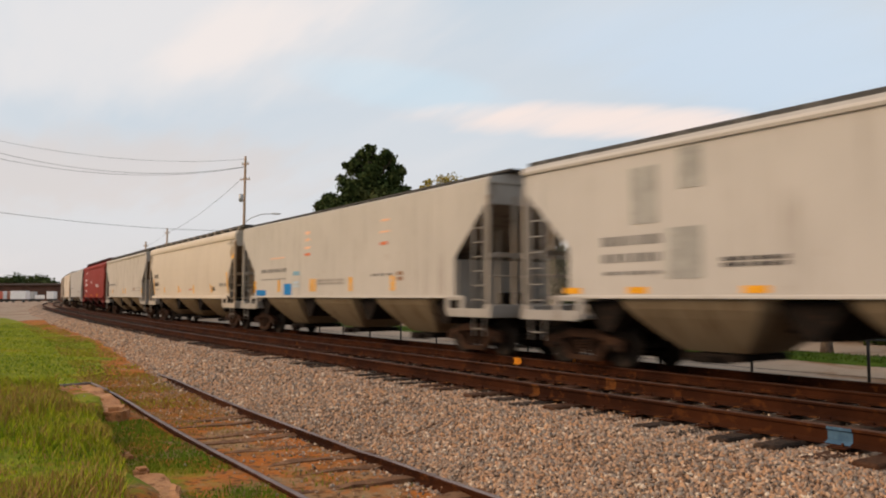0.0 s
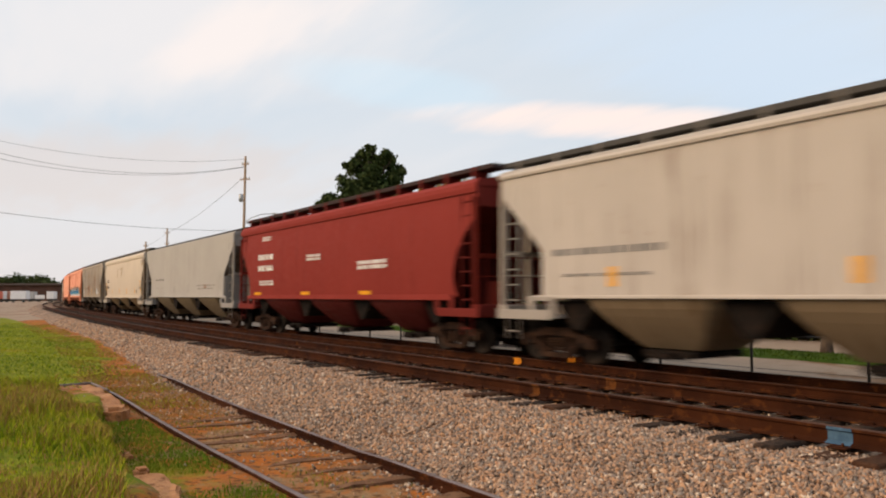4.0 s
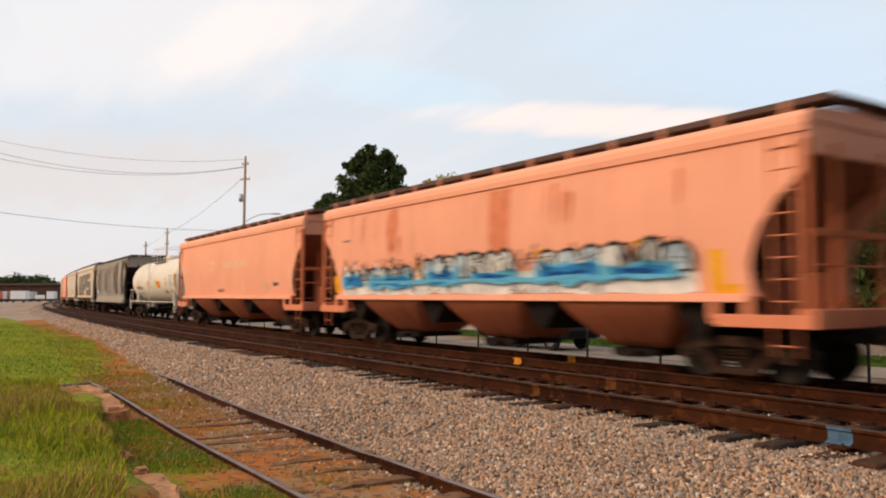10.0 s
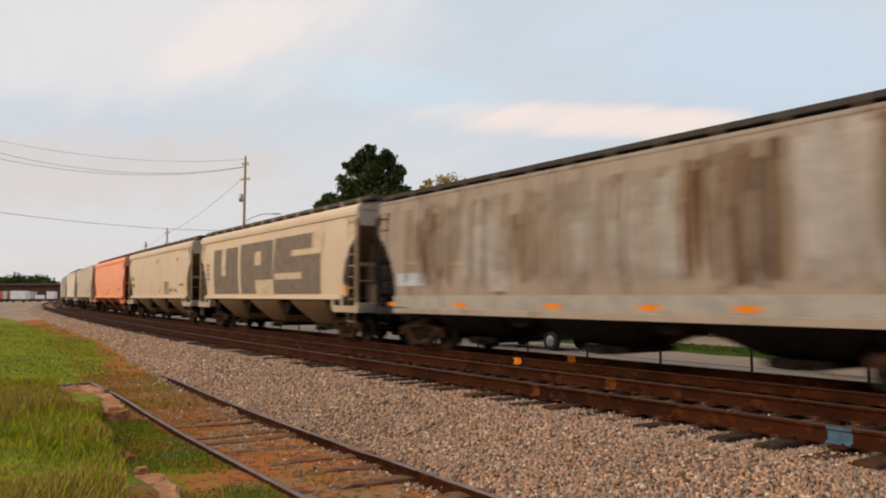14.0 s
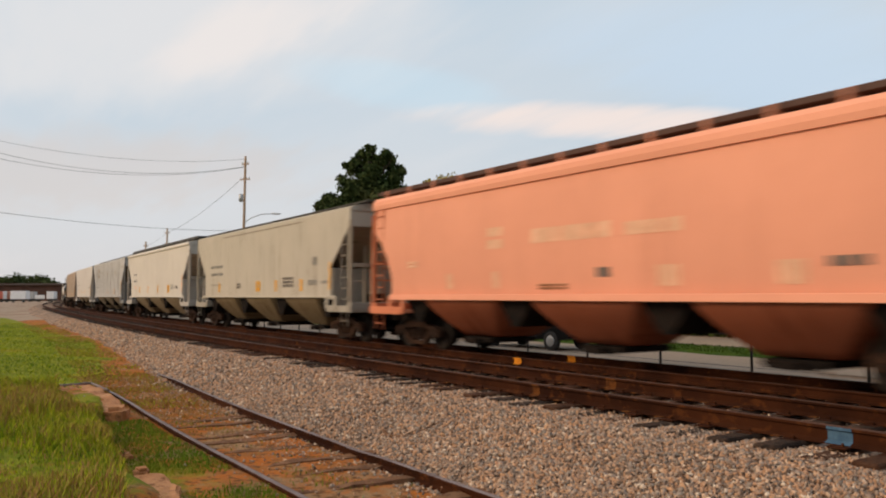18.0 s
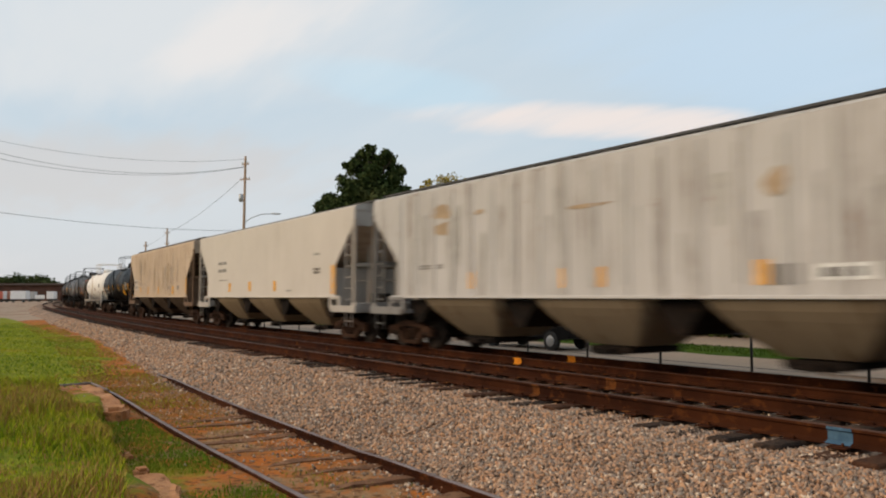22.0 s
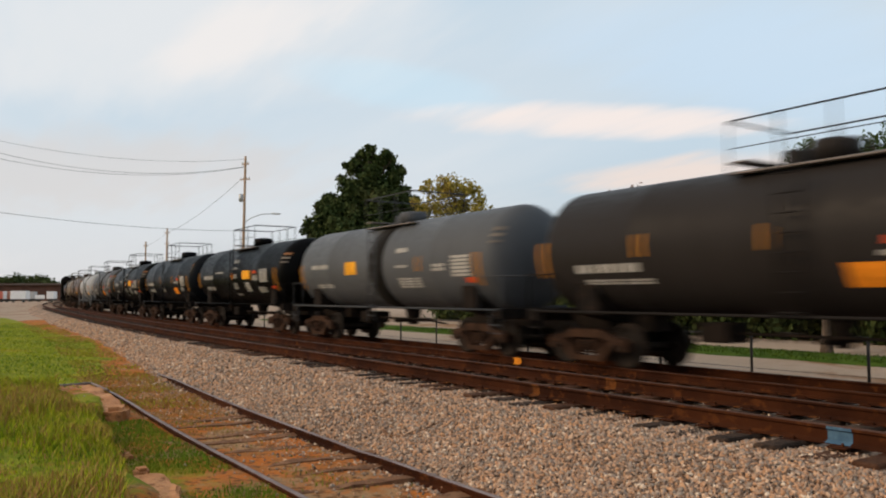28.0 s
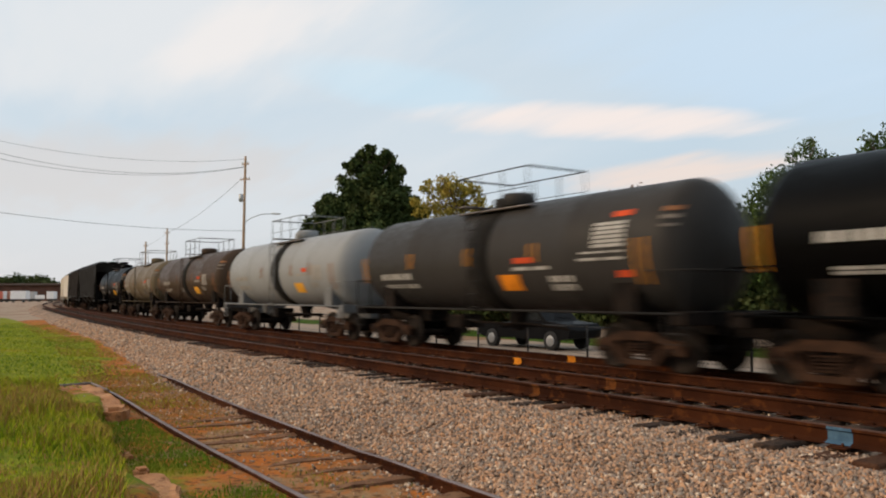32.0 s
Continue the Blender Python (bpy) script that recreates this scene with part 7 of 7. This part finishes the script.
    add(LEN[15], hopper(LEN[15], (0.47, 0.42, 0.35), 0.35, "grey-beige covered hopper car with a small sprayed tag", flush=True, inner=0.6, half=9.0),
        [(-6.0, 2.9, 1.9, 0.18, "grey", 8, 1), (-6.0, 2.55, 1.9, 0.18, "grey", 8, 1), (-6.0, 2.05, 1.7, 0.05, "grey", 5, 1), (3.2, 2.05, 1.1, 0.42, "umber", 7, 3), (-2.7, 1.97, 0.6, 0.26, "umber", 3, 2), (5.75, 2.76, 0.5, 0.3, "grey", 2, 4), (5.6, 2.0, 0.9, 0.2, "grey", 3, 3), (6.6, 2.0, 0.6, 0.12, "grey", 2, 2), (7.0, 2.2, 0.12, 0.95, "amber"), (-0.3, 4.24, 9.6, 0.035, "dun")] + stripes((-5.6, -0.3, 0.0, 1.9, 4.5), "amber", 1.92, 0.18, 0.44))
    add(LEN[16], hopper(LEN[16], (0.58, 0.53, 0.475), 0.12, "clean cream covered hopper car", inner=0.9, half=9.05),
        [(-6.5, 3.0, 1.1, 0.16, "grey", 5, 1), (-6.5, 2.56, 1.1, 0.22, "grey", 6, 1), (-6.3, 2.12, 0.8, 0.2, "pale", 3, 2), (5.83, 2.03, 0.6, 0.22, "umber", 3, 1), (4.7, 2.05, 0.8, 0.3, "fade", 2, 4), (7.03, 2.2, 0.16, 0.95, "pale")] + stripes((-4.9, -2.1, 0.85, 3.6, 3.85), "amber", 1.95, 0.12, 0.45))
    add(LEN[17], hopper(LEN[17], (0.47, 0.455, 0.445), 0.75, "grey ribbed covered hopper car with rusty streaks", ribs=18, flush=True),
        [(-6.3, 2.3, 1.2, 0.14, "grey", 4, 2), (5.28, 1.88, 0.95, 0.26, "white"), (5.28, 1.88, 0.7, 0.2, "black", 3, 1), (4.29, 1.86, 0.55, 0.34, "grey"), (7.15, 2.2, 0.14, 0.9, "amber"), (7.7, 3.7, 0.7, 0.06, "tan", 2, 3)] + stripes((-4.38, -0.95, 0.15, 3.87), "amber", 1.9, 0.2, 0.42))
    add(LEN[18], hopper(LEN[18], (0.53, 0.49, 0.45), 0.12, "clean beige covered hopper car with small black lettering", flush=True, inner=0.9, roofline=4.70, half=8.95),
        [(-5.5, 3.05, 1.3, 0.18, "grey", 5, 1), (-5.5, 2.7, 1.3, 0.2, "grey", 6, 1), (-5.4, 2.25, 1.2, 0.06, "grey", 4, 2), (5.57, 2.41, 0.6, 0.24, "umber", 3, 2), (5.55, 3.0, 0.5, 0.12, "fade", 3, 1), (2.9, 1.72, 0.6, 0.06, "grey", 2, 2), (6.85, 2.08, 0.14, 0.98, "amber"), (7.06, 2.08, 0.1, 0.98, "amber")] + stripes((-4.36, -1.57, 1.39), "amber", 1.92, 0.26, 0.4))
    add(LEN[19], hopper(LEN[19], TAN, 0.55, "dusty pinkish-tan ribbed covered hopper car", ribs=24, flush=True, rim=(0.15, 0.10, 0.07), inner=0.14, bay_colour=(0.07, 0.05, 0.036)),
        [(-7.05, 2.47, 1.1, 0.3, "chalk"), (-7.05, 2.12, 1.1, 0.3, "chalk"), (-7.05, 2.47, 1.0, 0.24, "grey", 4, 1), (-7.05, 2.12, 1.0, 0.24, "grey", 5, 1), (-5.2, 2.28, 0.7, 0.06, "grey", 3, 1), (-4.55, 2.28, 0.5, 0.12, "umber", 3, 1), (5.2, 1.99, 0.5, 0.24, "grey", 2, 2), (3.0, 2.02, 0.8, 0.2, "grey", 3, 2), (7.0, 2.12, 0.16, 0.86, "amber")] + stripes((-5.6, -3.0, 0.07, 3.7, 3.95), "amber", 1.88, 0.2, 0.45))
    # rain-washed rust and dust on the two ribbed cars
    flat = lambda z: -1.587
    for k, (x0, x1, top, low, n, inks, ragged) in enumerate((
            (-7.4, 7.4, 4.1, 1.6, 56, ["dust", "ash", "dun", "ash"], 0.5), (-3.0, -1.55, 2.8, 1.58, 46, ["sienna", "rust", "sienna"], 0.3), (-3.1, -1.6, 4.1, 2.9, 26, ["sienna", "dust", "tan"], 0.3), (0.75, 1.35, 3.0, 1.6, 18, ["sienna", "dust"], 0.4), (-5.8, -4.7, 2.6, 1.6, 16, ["sienna", "dust"], 0.4),
            (2.4, 3.6, 4.0, 1.7, 24, ["sienna", "mud", "rust"], 0.5), (5.2, 6.6, 3.2, 1.6, 18, ["sienna", "dust"], 0.4), (-0.5, 0.1, 4.2, 2.6, 12, ["faint", "tan"], 0.2), (0.5, 1.5, 4.2, 2.9, 14, ["faint", "tan"], 0.2), (-7.3, -3.2, 4.2, 2.4, 26, ["faint", "tan", "ash"], 0.3))):
        stains(TRAIN[7][1], lambda z, d=0.00003 * k: flat(z) - d, 81 + k, x0, x1, top, low, n, inks, ragged)
    blots(TRAIN[7][1], [(2.9, 3.3, 0.4, 1.0, "sienna"), (-0.98, 2.2, 0.4, 0.35, "dun"), (0.5, 1.9, 0.9, 0.4, "sienna")], flat, 7)
    blots(TRAIN[17][1], [(-5.4, 3.75, 0.8, 0.35, "tan"), (-5.3, 3.3, 0.55, 0.4, "tan"), (4.5, 3.4, 0.6, 0.5, "tan"), (-3.6, 3.6, 0.4, 0.16, "tan"), (0.4, 3.4, 1.3, 0.10, "tan"), (8.0, 3.75, 0.6, 0.2, "tan")], flat, 8)
    stains(TRAIN[17][1], flat, 34, -7.0, 7.0, 4.1, 1.6, 30, ["soft", "faint"], 0.5)
    # dark lines painted beside the ribs for the shadow each one throws
    rib_shadow_runs(TRAIN[7][1], flat, 8.75, 22, 41, 4.2, 1.6, ["mud", "dun", "dust"])
    rib_shadow_runs(TRAIN[17][1], flat, LEN[17] / 2 - 0.62, 18, 42, 4.2, 1.6, ["fade", "ash"])
    rib_shadow_runs(TRAIN[19][1], flat, LEN[19] / 2 - 0.62, 24, 43, 4.2, 1.6, ["dust", "dust", "mud"])
    round_side = lambda z: -(1.58 - 0.10 * (2 * (z - 1.5) / 2.9 - 1) ** 2 + 0.008)
    blots(TRAIN[6][1], [(-2.02, 3.3, 0.22, 0.8, "tan"), (-0.05, 3.4, 0.45, 0.7, "tan"), (-0.6, 3.62, 0.7, 0.12, "tan"), (8.35, 3.7, 0.5, 0.3, "tan")], round_side, 9)
    blots(TRAIN[13][1], [(0.5, 3.6, 0.7, 0.35, "tan"), (0.8, 3.72, 0.4, 0.2, "tan"), (5.9, 3.6, 0.9, 0.2, "tan")], round_side, 10)
    blots(TRAIN[2][1], [(8.55, 3.6, 0.5, 0.5, "tan"), (7.9, 1.75, 0.3, 0.3, "tan")], round_side, 11)
    blots(TRAIN[8][1], [(1.0, 3.2, 0.55, 1.5, "blush"), (-4.1, 3.4, 0.4, 1.2, "blush")], round_side, 12)
    stains(TRAIN[8][1], round_side, 35, 0.6, 1.3, 4.1, 2.5, 16, ["blush"])
    stains(TRAIN[8][1], round_side, 36, -4.5, -3.8, 4.1, 2.6, 10, ["blush"])
    stains(TRAIN[8][1], round_side, 37, -7.4, 7.4, 4.1, 3.0, 10, ["blush"], 0.3)
    stains(TRAIN[19][1], flat, 32, -5.8, 5.8, 4.1, 1.6, 44, ["tan", "ash", "tan"], 0.4)

    def tank_marks(L, kind, placard="orange", stripe="gold", ink="faint"):
        """What the tank cars carry, in three ways of laying it out: end stripes, paired bars, number bars, a placard and blocks of small print."""
        e = L / 2
        rows = [(-e + 0.85, 2.3, 0.07, 0.78, stripe), (-e + 1.12, 2.3, 0.07, 0.78, stripe), (e - 1.75, 2.2, 0.07, 0.92, stripe), (e - 1.45, 2.2, 0.07, 0.92, stripe)]
        if kind == "tall":
            pairs, z = (-3.3, -0.44, 2.2), 2.5
            rows += [(-4.2, 2.08, 1.8, 0.24, ink, 8, 1), (-3.95, 1.8, 1.9, 0.12, ink, 5, 2), (1.85, 2.34, 0.7, 0.13, "red"), (2.1, 2.15, 1.5, 0.11, ink, 2, 1), (1.2, 1.83, 0.75, 0.38, placard), (3.05, 1.8, 0.8, 0.38, ink, 4, 2),
                     (4.6, 2.78, 1.05, 0.55, ink, 1, 6), (4.9, 3.2, 0.5, 0.12, "red"), (4.45, 2.42, 1.4, 0.06, ink, 3, 1), (4.4, 2.28, 1.5, 0.08, ink, 2, 1), (5.0, 1.96, 0.4, 0.14, "red")]
        elif kind == "column":
            pairs, z = (), 2.4
            rows += [(-4.1, 2.43, 1.5, 0.24, ink, 7, 1), (-3.95, 1.9, 1.4, 0.15, ink, 4, 2), (-2.3, 2.63, 1.2, 0.06, ink), (0.05, 3.1, 0.75, 0.16, ink, 3, 2), (0.05, 2.78, 0.75, 0.12, ink, 3, 1), (0.15, 2.42, 0.5, 0.2, ink, 2, 2), (0.05, 1.98, 0.6, 0.3, ink, 3, 3), (0.05, 1.6, 0.6, 0.12, ink, 3, 1), (-0.3, 2.42, 0.12, 0.3, "orange"),
                     (1.65, 2.45, 1.0, 0.38, "yellow"), (2.35, 2.4, 0.07, 0.42, stripe), (2.85, 2.3, 0.65, 0.24, ink, 3, 2), (2.75, 2.55, 0.4, 0.12, "red"), (3.88, 2.38, 1.05, 0.56, ink, 2, 6), (1.7, 1.92, 0.7, 0.42, ink, 2, 4), (3.5, 1.79, 1.0, 0.24, ink, 3, 3), (4.95, 1.88, 0.5, 0.12, "red")]
        else:
            pairs, z = (-1.55, 1.7, 3.5), 2.5
            rows += [(-4.1, 2.28, 1.6, 0.24, ink, 8, 1), (-3.9, 1.88, 1.6, 0.18, ink, 3, 2), (-0.7, 1.88, 0.7, 0.16, ink, 3, 2), (3.0, 2.48, 0.45, 0.15, "red"), (2.75, 2.31, 1.1, 0.11, ink, 2, 1), (2.3, 1.83, 0.85, 0.36, placard), (4.15, 2.36, 0.95, 0.55, ink, 2, 6), (3.85, 1.92, 0.7, 0.2, ink, 3, 3)]
        for x in pairs:
            rows += [(x - 0.13, z, 0.06, 0.44, stripe), (x + 0.13, z, 0.06, 0.44, stripe)]
        return rows

    bold = []
    for x, w in ((-3.8, 0.5), (-1.2, 0.45), (1.56, 0.42), (4.04, 0.4)):
        bold += [(x - w * 0.3, 2.21, 0.10, 0.46, "yellow"), (x + w * 0.3, 2.21, 0.10, 0.46, "yellow")]
    add(LEN[20], tank(LEN[20], BLACK, 0.25, "black tank car with yellow stripes", 1.42, 2.5, head=False),
        bold + [(-6.95, 2.15, 0.08, 0.75, "yellow"), (-6.7, 2.15, 0.08, 0.75, "yellow"), (6.08, 2.05, 0.11, 0.92, "yellow"), (6.36, 2.02, 0.11, 0.92, "yellow"), (3.65, 1.8, 0.75, 0.34, "yellow"), (5.2, 2.32, 0.9, 0.5, "faint", 3, 5), (4.6, 2.08, 1.5, 0.08, "faint", 3, 1),
                (-5.0, 2.13, 1.5, 0.2, "faint", 6, 1), (-4.75, 1.82, 1.5, 0.12, "faint", 4, 2), (-2.4, 1.85, 0.7, 0.28, "faint", 3, 2), (1.7, 2.0, 0.9, 0.1, "faint", 3, 1), (5.2, 1.53, 0.7, 0.22, "faint", 3, 3), (4.9, 1.6, 0.4, 0.08, "red")])
    black_side = lambda z: -(math.sqrt(max(0.02, 1.42 ** 2 - (z - 2.5) ** 2)) + 0.012)
    stains(TRAIN[20][1], black_side, 51, 0.15, 0.75, 3.6, 2.5, 9, ["umber", "dun"], 0.3)
    add(LEN[21], tank(LEN[21], (0.72, 0.69, 0.65), 0.3, "white tank car with a white frame and railing", 1.36, 2.48, rail_colour=(0.6, 0.5, 0.4)), [(-4.4, 2.5, 1.3, 0.16, "grey", 6, 1), (4.4, 2.5, 1.2, 0.4, "grey", 4, 3), (1.2, 2.2, 0.5, 0.3, "rust"), (3.0, 1.6, 0.16, 0.9, "dust"), (-2.0, 1.5, 0.2, 0.7, "dust"), (5.6, 1.7, 0.2, 0.9, "dust")])
    slate_rows = [(-4.15, 2.53, 1.4, 0.2, "faint", 6, 1), (-1.75, 2.42, 0.8, 0.42, "yellow"), (-3.9, 1.86, 1.5, 0.14, "faint", 2, 2), (1.6, 2.86, 0.7, 0.18, "faint", 2, 1), (1.63, 2.38, 0.75, 0.1, "faint", 2, 1), (3.63, 2.3, 0.7, 0.22, "faint", 3, 2), (4.69, 2.31, 1.0, 0.58, "faint", 1, 6), (5.04, 1.93, 0.4, 0.14, "red"), (2.0, 1.9, 1.4, 0.3, "faint", 3, 4)]
    # colour, dirt, label, way of lettering, placard, band
    rest = [((0.024, 0.021, 0.020), 0.4, "sooty dark grey tank car with white lettering", "tall", "orange", None),
            (SLATE, 0.25, "slate-grey tank car with an orange placard", "plain", None, "soot"),
            (BLACK, 0.3, "black tank car with white and yellow lettering", "column", "yellow", None),
            ((0.0055, 0.0065, 0.0085), 0.3, "blue-black tank car with amber stripes", "pairs", "orange", None),
            (BLACK, 0.4, "black tank car with a rusty band and white lettering", "column", "yellow", "brown"),
            ((0.04, 0.037, 0.035), 0.5, "worn dark grey tank car with orange marks", "tall", "orange", "brown"),
            ((0.25, 0.255, 0.26), 0.4, "light grey tank car with a sooty middle", "pairs", "amber", "soot"),
            ((0.06, 0.04, 0.028), 0.7, "brown-stained tank car with yellow marks", "pairs", "amber", "brown"),
            ((0.13, 0.10, 0.065), 0.8, "tan-grey stained tank car", "pairs", "umber", None),
            (BLACK, 0.4, "plain black tank car among the rear cars", "pairs", "yellow", None)]
    for k, (c, dirt, label, kind, placard, band) in enumerate(rest):
        L = LEN[22 + k]
        rows = slate_rows + [(x, 2.42, 0.06, 0.42, "gold") for x in (2.42, 2.68)] + [(x, 2.2, 0.07, 0.85, "gold") for x in (5.3, 5.55, -5.9, -5.65)] if kind == "plain" else tank_marks(L, kind, placard) if k < 6 else tank_marks(L, kind, placard, "rust", "ash")
        add(L, tank(L, c, dirt, label, 1.40, 2.5, band=band), rows)
    add(18.0, hopper(18.0, (0.02, 0.018, 0.016), 0.8, "dark sooty covered hopper car", ribs=18), [])
    add(18.0, hopper(18.0, (0.025, 0.02, 0.017), 0.8, "dark brown covered hopper car", ribs=18), [])
    add(19.0, hopper(19.0, (0.50, 0.46, 0.40), 0.3, "pale grey covered hopper car"), [])
    add(19.0, hopper(19.0, BEIGE, 0.3, "beige covered hopper car"), [])
    add(19.0, hopper(19.0, GREY, 0.3, "grey covered hopper car"), [])


build_train()


# ---- movement ----

def gone(t):
    """Metres the train has rolled since the start; it gathers a little speed."""
    return 14.675 * t + 0.01805 * ((t - 16) ** 2 - 256)


def middles():
    out, back = [], None
    for i, (L, car) in enumerate(TRAIN):
        if i == 0:
            out.append(GAPS[0] + L / 2 - SET_BACK)
            back = GAPS[0]
        elif i < len(GAPS):
            out.append((GAPS[i - 1] + GAPS[i]) / 2 - SET_BACK)
            back = GAPS[i]
        else:
            out.append(back - L / 2 - SET_BACK)
            back -= L
    return [s + NUDGE.get(i, 0.0) for i, s in enumerate(out)]


def motions():
    for (L, car), mid in zip(TRAIN, middles()):
        rows = []
        for k in range(65):
            t = k * 0.5
            s = mid + gone(t)
            half = L / 2 - 2.0
            xa, ya, _ = on_line(s + half)
            xb, yb, _ = on_line(s - half)
            m = pose((xa + xb) / 2, (ya + yb) / 2, TRAIN_Z, 0, 0, math.degrees(math.atan2(ya - yb, xa - xb)))
            rows.append((t, m))
        walk(car, rows)
    # all wheels turn alike: one roll for the leading axles of the trucks, one for the trailing
    leaders = {}
    for end, w in AXLES:
        if end in leaders:
            lead = leaders[end].animation_data
            w.rotation_mode = "QUATERNION"
            w.animation_data_create()
            w.animation_data.action = lead.action
            w.animation_data.action_slot = lead.action_slot
            continue
        leaders[end] = w
        x, y, z = w.location
        walk(w, [(k / FPS, pose(x, y, z, 0, math.degrees(gone(k / FPS) / 0.457) % 360, 0)) for k in range(32 * FPS + 1)])


motions()
